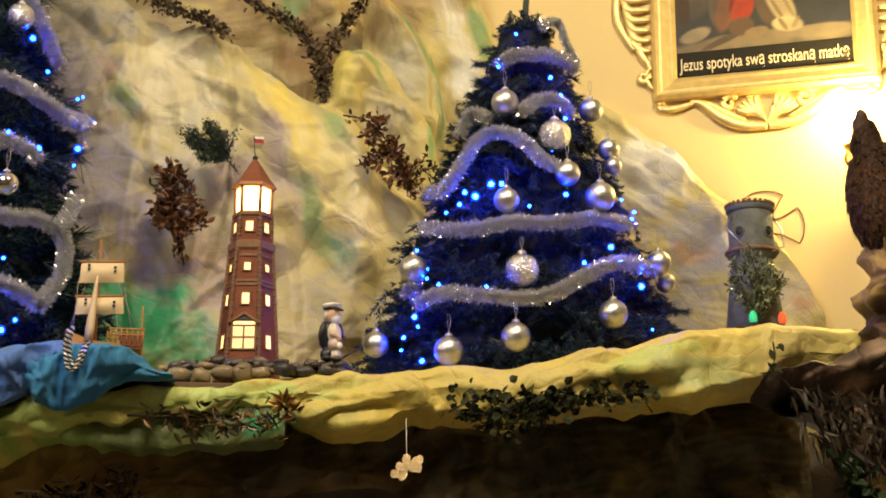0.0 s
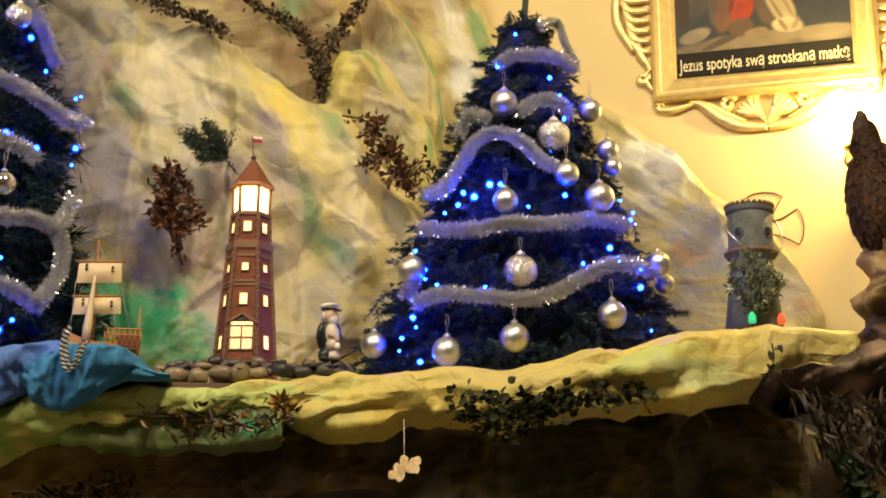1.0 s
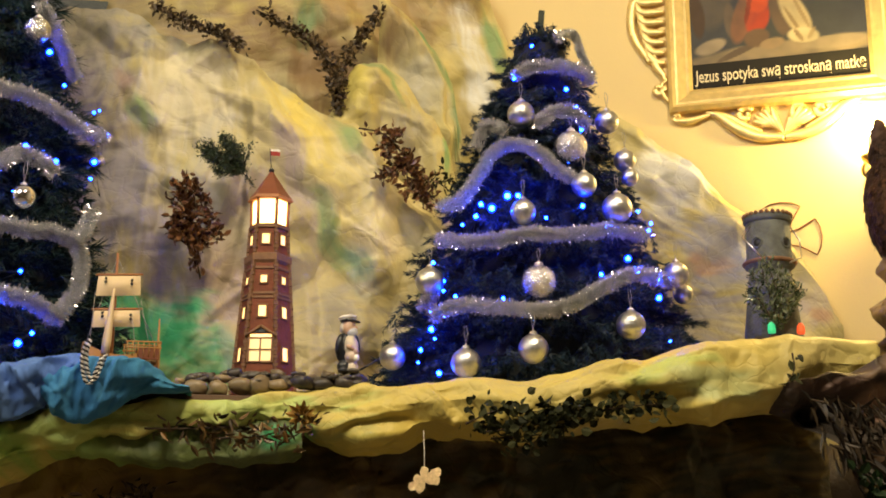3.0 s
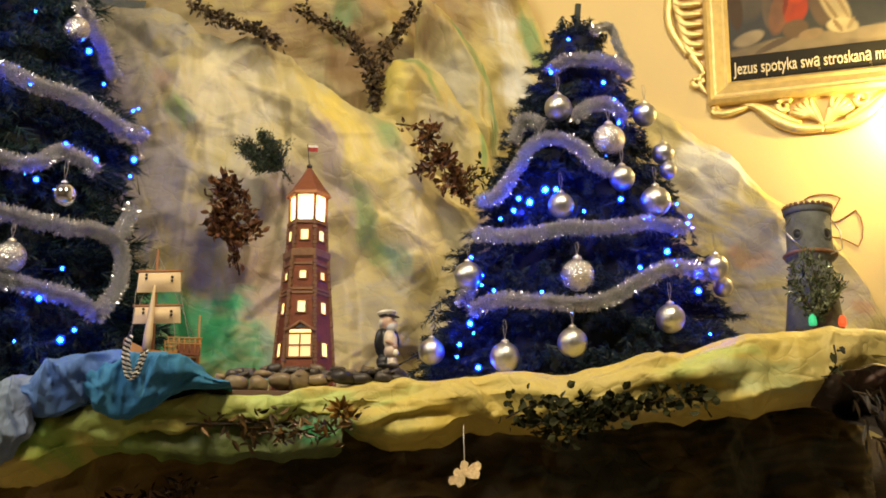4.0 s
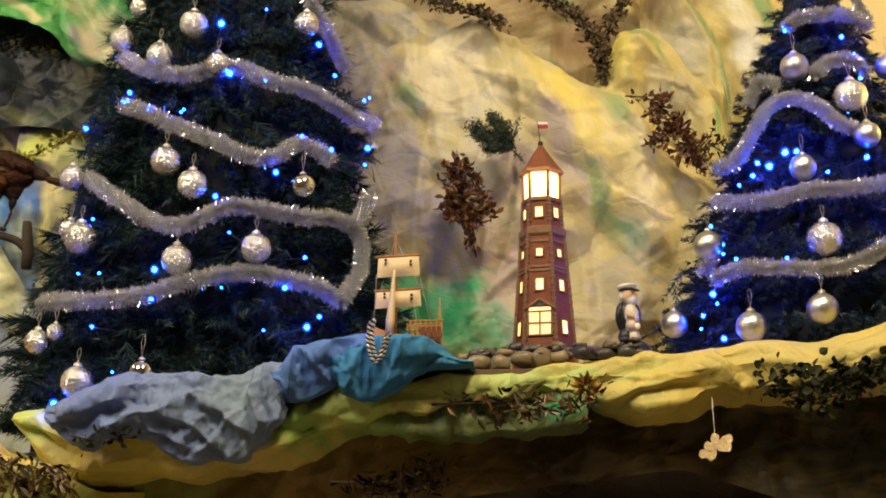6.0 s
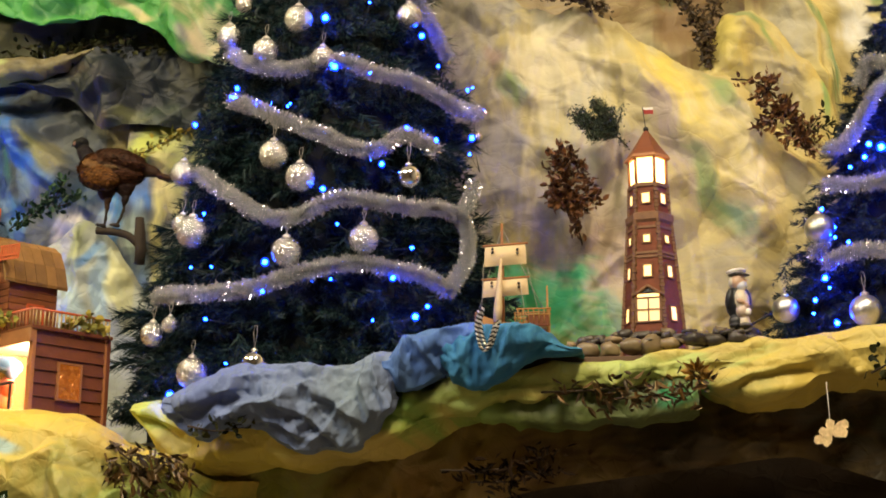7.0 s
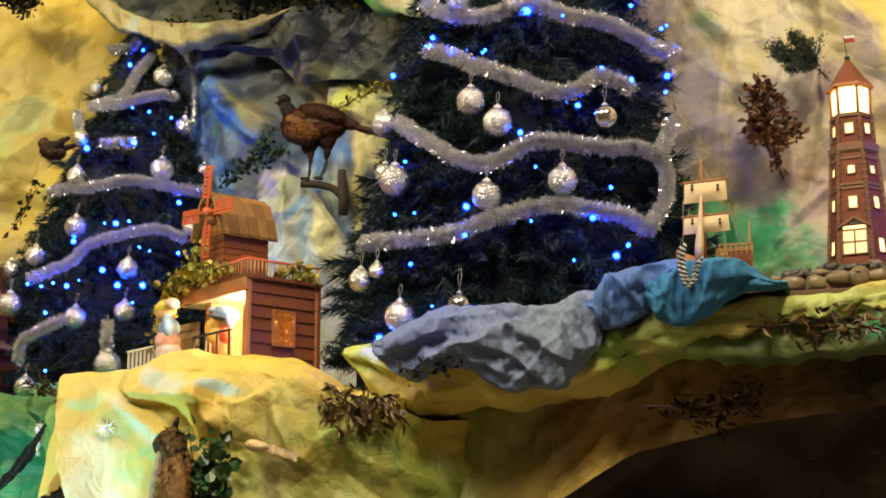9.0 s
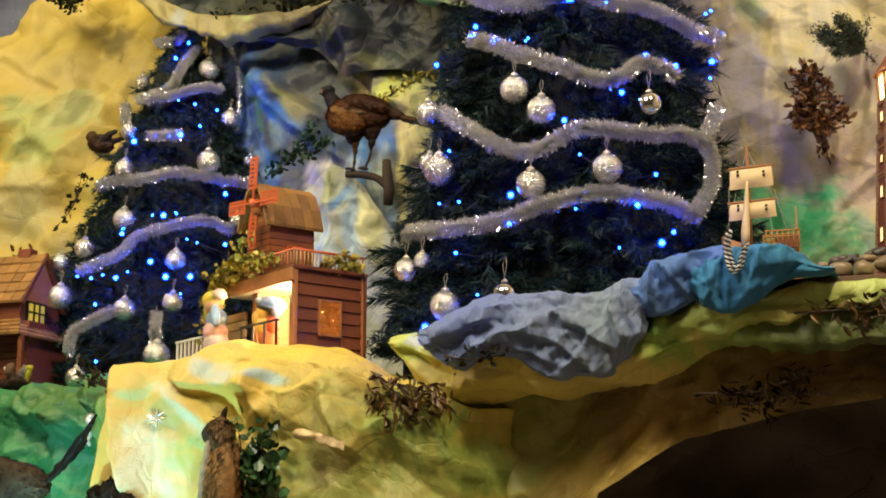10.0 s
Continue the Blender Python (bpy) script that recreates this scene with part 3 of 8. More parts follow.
mountain(paper_face("mountain_middle", [(0.56, 3.9), (0.60, 4.02), (0.66, 4.17), (0.73, 4.23), (0.84, 4.20), (0.93, 4.14), (0.99, 4.02), (1.09, 3.92), (1.18, 3.64), (1.25, 3.3)],
                    [(0.56, 2.4), (1.25, 2.4)], lambda x, z: 6.44, PAPER, CREAM,
                    [(0.80, 4.17, 0.10, 0.03, -25, (0.22, 0.34, 0.14)), (0.71, 4.06, 0.06, 0.10, 0, (0.66, 0.56, 0.14)), (0.91, 3.87, 0.10, 0.15, 0, GREY), (1.12, 3.85, 0.018, 0.17, 5, GREEN), (0.90, 4.06, 0.016, 0.08, 20, (0.22, 0.36, 0.14))],
                    seed=8, amp=0.026, scale=0.28, step=0.009, ridges=[([(0.66, 4.2), (0.77, 4.14), (0.88, 4.02), (0.93, 3.8)], 0.07, 0.05, 0.16), ([(0.90, 3.93), (1.01, 3.90)], 0.04, 0.09, 0.02), ([(0.70, 4.1), (0.70, 3.9)], 0.04, 0.1, 0.04)]),
         "cream and yellow paper fold with green brushed edges")
# bluish and grey strokes at the left paint bulb glow and shading beside the tree
mountain(paper_face("mountain_front", [(-0.85, 4.45), (-0.58, 4.41), (-0.38, 4.42), (-0.26, 4.35), (-0.22, 4.28), (-0.01, 4.25), (0.16, 4.21), (0.25, 4.18), (0.28, 4.09), (0.44, 4.00), (0.50, 3.95), (0.62, 3.92), (0.73, 3.86), (0.90, 3.62), (1.09, 3.47), (1.35, 3.32)],
                    [(-0.85, 2.35), (1.35, 2.35)], lambda x, z: 6.36 - 0.08 * (4.2 - z) + 0.1 * abs(x - 0.3), PAPER, (0.54, 0.465, 0.22),
                    [(-0.50, 3.70, 0.22, 0.70, 0, BLUISH), (-0.66, 3.9, 0.22, 0.9, 0, (0.20, 0.18, 0.26)), (-0.55, 4.3, 0.3, 0.14, 0, (0.30, 0.29, 0.26)), (-0.40, 4.12, 0.10, 0.14, 10, (0.36, 0.35, 0.36)), (-0.05, 3.95, 0.22, 0.25, 0, (0.66, 0.60, 0.40)), (0.1, 3.55, 0.2, 0.25, 0, (0.48, 0.46, 0.34)), (-0.26, 3.87, 0.04, 0.08, 15, GREEN), (-0.36, 4.05, 0.05, 0.08, 30, (0.38, 0.27, 0.24)), (0.19, 3.26, 0.15, 0.37, 0, LILAC), (0.06, 3.02, 0.15, 0.17, 0, TAN),
                     (-0.09, 2.86, 0.25, 0.16, -15, TEAL), (0.02, 2.78, 0.26, 0.13, -10, (0.03, 0.30, 0.12)), (-0.22, 2.93, 0.14, 0.10, -10, (0.04, 0.33, 0.14)), (-0.38, 2.95, 0.10, 0.15, 0, TEAL), (0.44, 3.91, 0.10, 0.15, 0, (0.66, 0.60, 0.32)), (0.60, 3.62, 0.10, 0.39, 30, YELLOW), (0.67, 3.77, 0.035, 0.12, 35, GREEN),
                     (0.57, 3.39, 0.05, 0.23, 28, GREEN), (0.73, 3.15, 0.05, 0.10, 20, (0.22, 0.34, 0.22)), (-0.27, 3.55, 0.10, 0.32, 8, (0.36, 0.35, 0.42)), (-0.12, 3.25, 0.10, 0.16, 0, (0.42, 0.38, 0.38)), (0.42, 3.60, 0.06, 0.2, 15, (0.46, 0.38, 0.34)), (0.83, 3.46, 0.15, 0.30, 35, (0.76, 0.68, 0.40)), (0.72, 2.92, 0.22, 0.17, 0, GREY), (0.18, 2.80, 0.03, 0.12, 0, (0.3, 0.42, 0.32))],
                    seed=12, amp=0.034, scale=0.44, step=0.0085,
                    ridges=[([(0.21, 4.06), (0.223, 4.02), (0.232, 3.745), (0.224, 3.545), (0.215, 3.2)], 0.055, 0.24, 0.035), ([(0.36, 4.0), (0.414, 3.814), (0.50, 3.62), (0.57, 3.472), (0.70, 3.33), (0.95, 3.22)], 0.09, 0.36, 0.20), ([(-0.36, 4.06), (-0.145, 3.784), (-0.10, 3.45)], 0.035, 0.2, 0.05),
                            ([(0.82, 3.3), (0.74, 3.0), (0.70, 2.7)], 0.05, 0.12, 0.16), ([(0.45, 3.35), (0.50, 3.0), (0.52, 2.6)], 0.05, 0.05, 0.15), ([(0.62, 3.9), (0.80, 3.62), (1.05, 3.40)], 0.04, 0.04, 0.10), ([(0.28, 3.98), (0.31, 3.85), (0.40, 3.78)], 0.03, 0.05, 0.05)]),
         "cream, lilac and green painted crumpled paper mountain")
# upper dark strokes: slate and blue paint, deepened for the overhang's shadow
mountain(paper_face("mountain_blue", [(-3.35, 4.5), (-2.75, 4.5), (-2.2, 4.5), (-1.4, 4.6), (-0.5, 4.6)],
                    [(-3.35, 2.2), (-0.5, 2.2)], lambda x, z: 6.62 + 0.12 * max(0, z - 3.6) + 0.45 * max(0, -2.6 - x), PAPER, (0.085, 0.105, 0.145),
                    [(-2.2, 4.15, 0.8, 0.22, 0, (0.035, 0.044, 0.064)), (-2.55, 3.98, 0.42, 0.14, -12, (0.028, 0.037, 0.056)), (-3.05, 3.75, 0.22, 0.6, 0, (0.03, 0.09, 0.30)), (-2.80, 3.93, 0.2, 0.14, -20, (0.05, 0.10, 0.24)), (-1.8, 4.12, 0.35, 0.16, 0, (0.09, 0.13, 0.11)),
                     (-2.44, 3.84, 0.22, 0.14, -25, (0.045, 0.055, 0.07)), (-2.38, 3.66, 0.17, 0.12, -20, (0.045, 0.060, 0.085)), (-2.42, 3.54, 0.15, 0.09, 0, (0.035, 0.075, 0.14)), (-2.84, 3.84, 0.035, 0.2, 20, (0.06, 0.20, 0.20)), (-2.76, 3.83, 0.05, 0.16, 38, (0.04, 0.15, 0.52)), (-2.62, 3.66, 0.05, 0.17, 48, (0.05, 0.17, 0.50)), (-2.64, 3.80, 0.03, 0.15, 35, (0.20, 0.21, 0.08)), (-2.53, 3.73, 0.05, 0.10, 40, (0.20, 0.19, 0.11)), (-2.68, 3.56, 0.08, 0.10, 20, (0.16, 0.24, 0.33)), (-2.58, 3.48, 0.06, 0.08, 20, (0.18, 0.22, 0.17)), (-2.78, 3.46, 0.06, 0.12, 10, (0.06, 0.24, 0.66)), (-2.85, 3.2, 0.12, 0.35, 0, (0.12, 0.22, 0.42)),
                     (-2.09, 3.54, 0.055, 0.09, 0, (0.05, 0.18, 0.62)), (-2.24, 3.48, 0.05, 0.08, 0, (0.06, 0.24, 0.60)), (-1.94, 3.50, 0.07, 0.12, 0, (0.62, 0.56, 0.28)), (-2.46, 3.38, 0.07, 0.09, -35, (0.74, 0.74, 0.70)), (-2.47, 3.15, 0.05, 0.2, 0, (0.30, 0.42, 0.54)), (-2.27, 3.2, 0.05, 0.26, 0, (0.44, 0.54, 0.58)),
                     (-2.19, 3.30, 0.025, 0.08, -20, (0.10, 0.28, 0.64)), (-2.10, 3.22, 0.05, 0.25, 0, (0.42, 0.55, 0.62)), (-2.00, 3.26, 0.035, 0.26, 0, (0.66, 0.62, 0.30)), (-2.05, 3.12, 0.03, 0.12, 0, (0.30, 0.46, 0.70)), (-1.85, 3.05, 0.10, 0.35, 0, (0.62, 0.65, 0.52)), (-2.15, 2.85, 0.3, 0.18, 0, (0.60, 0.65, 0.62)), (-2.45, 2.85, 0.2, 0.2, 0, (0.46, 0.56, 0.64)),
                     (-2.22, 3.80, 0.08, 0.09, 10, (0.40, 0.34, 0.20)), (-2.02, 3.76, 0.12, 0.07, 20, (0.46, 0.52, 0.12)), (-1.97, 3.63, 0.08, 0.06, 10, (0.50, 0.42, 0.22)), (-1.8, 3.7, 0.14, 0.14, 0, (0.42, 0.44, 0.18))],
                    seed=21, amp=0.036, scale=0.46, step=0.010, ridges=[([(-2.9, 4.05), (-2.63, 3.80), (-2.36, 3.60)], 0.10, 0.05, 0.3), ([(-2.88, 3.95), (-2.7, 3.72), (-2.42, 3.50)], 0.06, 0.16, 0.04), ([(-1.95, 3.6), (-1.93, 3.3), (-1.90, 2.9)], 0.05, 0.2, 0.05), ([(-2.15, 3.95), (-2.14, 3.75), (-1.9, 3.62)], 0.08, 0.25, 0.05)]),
         "blue, grey and white painted crumpled paper rock face, shade painted at the top")
mountain(paper_face("mountain_white", [(-2.70, 3.02), (-2.598, 3.183), (-2.463, 3.302), (-2.37, 3.385), (-2.31, 3.40), (-2.24, 3.34), (-2.16, 3.24), (-2.05, 3.08), (-1.95, 2.9)],
                    [(-2.70, 2.3), (-1.95, 2.3)], lambda x, z: 6.50, PAPER_STIFF, (0.44, 0.48, 0.46),
                    [(-2.46, 3.22, 0.07, 0.12, -35, (0.54, 0.56, 0.54)), (-2.34, 3.18, 0.035, 0.17, -12, (0.40, 0.45, 0.20)), (-2.26, 3.22, 0.02, 0.10, -25, (0.14, 0.30, 0.60)), (-2.22, 3.05, 0.03, 0.2, 0, (0.36, 0.50, 0.66)), (-2.12, 3.02, 0.04, 0.16, 10, (0.60, 0.60, 0.34)), (-2.5, 3.0, 0.05, 0.2, 0, (0.40, 0.50, 0.62)), (-2.36, 2.9, 0.05, 0.2, 0, (0.42, 0.56, 0.66))],
                    seed=27, amp=0.015, scale=0.2, step=0.0085, slope=0.35, fold=0.16, ridges=[([(-2.34, 3.36), (-2.32, 3.1), (-2.36, 2.8)], 0.05, 0.14, 0.05)]),
         "white and pale blue crumpled paper hump")
mountain(paper_face("mountain_yellow", [(-5.6, 4.35), (-4.95, 4.56), (-4.75, 4.66), (-4.55, 4.92), (-4.3, 5.15), (-3.7, 5.3), (-2.9, 5.3)],
                    [(-5.6, 2.0), (-2.9, 2.0)], lambda x, z: 7.3 - 0.25 * max(0, -4.2 - x) + 0.6 * max(0, x + 3.6), PAPER, (0.52, 0.41, 0.115),
                    [(-4.53, 3.99, 0.22, 0.22, 0, (0.36, 0.42, 0.16)), (-4.34, 4.07, 0.14, 0.11, 0, (0.42, 0.44, 0.22)), (-4.15, 3.57, 0.11, 0.11, 0, (0.5, 0.46, 0.14)), (-4.62, 3.5, 0.17, 0.2, 0, (0.44, 0.42, 0.22)), (-4.3, 3.2, 0.2, 0.14, 0, (0.52, 0.44, 0.2))],
                    seed=31, crisp=1.15, amp=0.014, scale=0.34, step=0.014, fold=0.32),
         "yellow and ochre painted crumpled paper rock face")
mountain(paper_face("mountain_shadow", [(-6.5, 5.8), (-0.6, 5.8)], [(-6.5, 4.0), (-0.6, 4.0)], lambda x, z: 7.55, PAPER, (0.13, 0.15, 0.24), (), seed=41, amp=0.1, scale=0.4, step=0.06),
         "dark blue-grey paper behind the overhang")

# overhanging ledges above the pheasant
mountain(paper_lip("overhang_lip", [(-3.56, 4.60), (-3.375, 4.424), (-3.272, 4.349), (-3.071, 4.257), (-2.876, 4.212), (-2.78, 4.205), (-2.654, 4.19), (-2.529, 4.195), (-2.376, 4.212), (-2.26, 4.25)],
                   [(-3.56, 4.52), (-3.422, 4.366), (-3.299, 4.242), (-3.097, 4.136), (-2.934, 4.088), (-2.807, 4.096), (-2.651, 4.124), (-2.497, 4.145), (-2.406, 4.178), (-2.26, 4.235)], lambda x: 6.42, PAPER_STIFF, (0.27, 0.235, 0.115),
                   [(-3.2, 4.26, 0.06, 0.05, -30, (0.30, 0.34, 0.36)), (-2.55, 4.16, 0.20, 0.06, 0, (0.13, 0.11, 0.07)), (-2.4, 4.20, 0.10, 0.02, 10, (0.15, 0.125, 0.08)), (-2.80, 4.19, 0.05, 0.025, 10, (0.30, 0.36, 0.16))], seed=51, amp=0.6, scale=0.12, step=0.008, slope=0.42, fold=0.12,
                   section=[(0.10, 0.12), (0.02, 0.0), (0.0, 0.12), (0.012, 0.85), (0.03, 1.0), (0.05, 0.9)]),
         "cream crumpled paper edge of the overhang")
# added dark sheet: its colour stands for the shade in the hollow
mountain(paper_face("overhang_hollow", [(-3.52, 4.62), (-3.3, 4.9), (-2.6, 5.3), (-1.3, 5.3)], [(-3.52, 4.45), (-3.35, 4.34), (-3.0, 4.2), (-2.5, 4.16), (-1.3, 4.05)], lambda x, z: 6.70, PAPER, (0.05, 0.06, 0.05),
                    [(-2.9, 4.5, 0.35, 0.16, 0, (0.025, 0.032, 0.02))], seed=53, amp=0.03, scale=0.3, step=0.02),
         "dark filler paper for the shaded hollow over the overhang")
# slate taken down to near black, so the overhang's shade is in the colour
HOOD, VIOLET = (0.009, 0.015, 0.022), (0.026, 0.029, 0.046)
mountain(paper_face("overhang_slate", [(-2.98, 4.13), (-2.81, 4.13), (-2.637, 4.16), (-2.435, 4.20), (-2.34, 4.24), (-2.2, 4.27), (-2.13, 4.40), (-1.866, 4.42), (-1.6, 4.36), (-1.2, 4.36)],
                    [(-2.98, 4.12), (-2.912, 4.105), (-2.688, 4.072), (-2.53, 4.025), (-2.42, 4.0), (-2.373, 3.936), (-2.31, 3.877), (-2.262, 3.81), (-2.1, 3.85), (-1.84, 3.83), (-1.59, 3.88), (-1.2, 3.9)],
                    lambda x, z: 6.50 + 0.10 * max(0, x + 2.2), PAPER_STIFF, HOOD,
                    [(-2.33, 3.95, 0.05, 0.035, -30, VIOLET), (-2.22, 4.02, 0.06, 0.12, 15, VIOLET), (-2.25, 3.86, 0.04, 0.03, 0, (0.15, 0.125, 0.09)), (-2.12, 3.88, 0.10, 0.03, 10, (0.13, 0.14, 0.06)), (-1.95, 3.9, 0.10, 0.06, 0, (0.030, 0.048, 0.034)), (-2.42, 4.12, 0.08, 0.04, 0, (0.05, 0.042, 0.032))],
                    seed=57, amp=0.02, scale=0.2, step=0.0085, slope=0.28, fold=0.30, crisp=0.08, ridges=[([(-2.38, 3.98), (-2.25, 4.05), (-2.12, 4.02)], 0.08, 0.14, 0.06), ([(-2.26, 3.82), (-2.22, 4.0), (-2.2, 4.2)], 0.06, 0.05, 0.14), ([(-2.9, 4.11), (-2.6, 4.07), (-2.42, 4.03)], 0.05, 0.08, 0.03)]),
         "slate blue crumpled paper hood above the bird, darkened for shade")
mountain(paper_lip("overhang_green", [(-3.842, 4.89), (-3.134, 4.781), (-2.316, 4.737), (-1.989, 4.694), (-1.662, 4.607), (-1.368, 4.519)], [(-3.842, 4.814), (-3.134, 4.65), (-2.698, 4.37), (-2.58, 4.318), (-2.41, 4.308), (-2.3, 4.325), (-2.18, 4.345), (-2.06, 4.305), (-1.95, 4.25), (-1.86, 4.20), (-1.77, 4.12), (-1.66, 4.065), (-1.52, 4.04), (-1.368, 4.06)],
                   lambda x: 6.30, PAPER_STIFF, (0.055, 0.28, 0.055), [(-1.62, 4.22, 0.27, 0.13, -35, (0.56, 0.48, 0.32)), (-2.05, 4.36, 0.10, 0.02, -25, (0.52, 0.46, 0.26)), (-1.80, 4.20, 0.05, 0.03, -35, (0.20, 0.20, 0.22)), (-2.45, 4.40, 0.12, 0.05, 0, (0.03, 0.16, 0.05)), (-2.64, 4.56, 0.22, 0.055, 0, (0.4, 0.45, 0.14)), (-1.99, 4.52, 0.15, 0.065, -30, (0.3, 0.46, 0.12))], seed=55, amp=0.4, scale=0.14, step=0.009, back=1.0, slope=0.55, fold=0.17,
                   section=[(0.10, 0.3), (0.03, 0.0), (0.0, 0.3), (0.01, 0.8), (0.06, 1.0), (1.0, 1.05)]),
         "bright green painted paper overhang")

# ---------------------------------------------------------------- paper ledges
mountain(paper_lip("ledge_main", [(-1.5, 2.31), (-1.3, 2.30), (-1.1, 2.32), (-0.58, 2.33), (-0.16, 2.39), (0.26, 2.405), (0.38, 2.445), (0.57, 2.48), (0.76, 2.495), (0.98, 2.505), (1.2, 2.50), (1.44, 2.55), (1.65, 2.60), (1.86, 2.64), (2.22, 2.69), (2.6, 2.70)],
                   [(-1.5, 2.26), (-1.457, 2.235), (-1.387, 2.165), (-1.302, 2.105), (-1.176, 2.082), (-0.97, 2.09), (-0.7, 2.11), (-0.55, 2.15), (-0.40, 2.20), (-0.2, 2.33), (0.1, 2.34), (0.3, 2.35), (0.42, 2.35), (0.50, 2.32), (0.65, 2.285), (0.92, 2.335), (1.03, 2.35), (1.23, 2.33), (1.63, 2.365), (1.79, 2.39), (2.0, 2.43), (2.2, 2.47), (2.6, 2.5)],
                   lambda x: 5.08 + 0.05 * math.sin(3 * x), PAPER_STIFF, (0.60, 0.49, 0.135),
                   [(1.7, 2.55, 0.2, 0.025, 12, (0.48, 0.54, 0.15)), (-0.3, 2.28, 0.5, 0.06, 3, (0.36, 0.46, 0.11)), (0.2, 2.38, 0.45, 0.04, 5, (0.44, 0.55, 0.16)), (0.25, 2.28, 0.35, 0.06, 5, (0.32, 0.34, 0.10)),
                    (-0.6, 2.25, 0.25, 0.06, -20, (0.25, 0.45, 0.08)), (0.45, 2.31, 0.06, 0.03, 0, (0.05, 0.40, 0.15)), (1.9, 2.5, 0.15, 0.05, 0, (0.45, 0.48, 0.2)), (-1.45, 2.27, 0.1, 0.06, 0, (0.5, 0.6, 0.15))],
                   seed=61, amp=0.75, scale=0.15, step=0.005, back=1.4, slope=0.20, fold=0.17,
                   ridges=[([(-0.2, 2.335), (0.1, 2.35), (0.29, 2.395), (0.45, 2.46)], 0.05, 0.07, 0.02), ([(0.28, 2.39), (0.34, 2.365), (0.50, 2.37)], 0.04, 0.04, 0.02), ([(0.54, 2.33), (0.68, 2.37), (0.84, 2.40)], 0.035, 0.06, 0.02), ([(0.60, 2.28), (0.77, 2.32), (0.90, 2.31)], 0.03, 0.05, 0.02), ([(0.86, 2.49), (0.94, 2.40), (1.0, 2.34)], 0.04, 0.03, 0.06),
                           ([(1.2, 2.42), (1.5, 2.53), (1.95, 2.61)], 0.035, 0.03, 0.08), ([(1.75, 2.43), (2.1, 2.52)], 0.03, 0.06, 0.025), ([(1.4, 2.46), (1.8, 2.52)], 0.03, 0.05, 0.02), ([(1.6, 2.40), (2.0, 2.44), (2.15, 2.55)], 0.03, 0.05, 0.03)]),
         "yellow-green painted crumpled paper over the shelf edge")
# pale cyan strokes paint the cold light along the folds
mountain(paper_lip("ledge_mill", [(-2.5, 2.13), (-2.40, 2.19), (-2.23, 2.22), (-1.955, 2.275), (-1.69, 2.245), (-1.5, 2.18), (-1.43, 2.135), (-1.2, 2.06), (-0.95, 2.03)],
                   [(-2.5, 1.2), (-0.95, 1.2)], lambda x: 4.86 + 0.15 * (x + 2.0) ** 2 + 2.6 * max(0, x + 1.4) ** 2, PAPER_STIFF, (0.66, 0.50, 0.12),
                   [(-2.26, 1.88, 0.11, 0.14, 15, (0.62, 0.66, 0.52)), (-2.12, 2.02, 0.16, 0.025, -33, (0.60, 0.70, 0.60)), (-2.10, 1.90, 0.09, 0.10, 0, (0.42, 0.46, 0.14)), (-1.75, 1.90, 0.10, 0.2, 0, (0.46, 0.42, 0.11)), (-1.3, 1.85, 0.25, 0.28, 0, (0.22, 0.29, 0.06)), (-1.86, 2.13, 0.07, 0.018, -8, (0.35, 0.5, 0.5)), (-1.66, 1.72, 0.2, 0.16, 0, (0.30, 0.34, 0.08)), (-1.55, 2.08, 0.11, 0.09, 0, (0.36, 0.35, 0.10)),
                    (-2.05, 2.18, 0.08, 0.03, -30, (0.50, 0.52, 0.44)), (-1.62, 1.86, 0.05, 0.12, 8, (0.40, 0.36, 0.12)), (-2.34, 2.10, 0.06, 0.02, 0, (0.40, 0.55, 0.30))],
                   seed=71, amp=0.75, scale=0.20, step=0.0055, back=1.5, slope=0.18, fold=0.20,
                   ridges=[([(-2.25, 2.15), (-2.17, 2.12), (-2.03, 2.11), (-1.85, 2.08)], 0.070, 0.10, 0.03), ([(-2.28, 2.13), (-2.10, 2.02), (-1.90, 1.91)], 0.070, 0.03, 0.10), ([(-1.62, 2.13), (-1.62, 2.03), (-1.57, 1.92), (-1.48, 1.84)], 0.070, 0.10, 0.04), ([(-2.42, 2.20), (-2.41, 2.05), (-2.33, 1.80), (-2.28, 1.66)], 0.093, 0.10, 0.05),
                           ([(-1.80, 2.06), (-1.62, 2.13)], 0.046, 0.03, 0.08), ([(-1.80, 1.92), (-1.79, 1.80), (-1.70, 1.68)], 0.058, 0.12, 0.04), ([(-1.90, 2.16), (-1.89, 2.08), (-1.85, 1.98)], 0.058, 0.04, 0.12), ([(-1.62, 2.05), (-1.49, 1.95), (-1.36, 2.0)], 0.058, 0.05, 0.12)],
                   section=[(-0.05, 0.0), (-0.04, 0.5), (-0.03, 0.8), (-0.01, 0.95), (0.06, 1.0), (0.4, 1.0), (1.5, 0.99)]),
         "yellow crumpled paper slope under the mill")
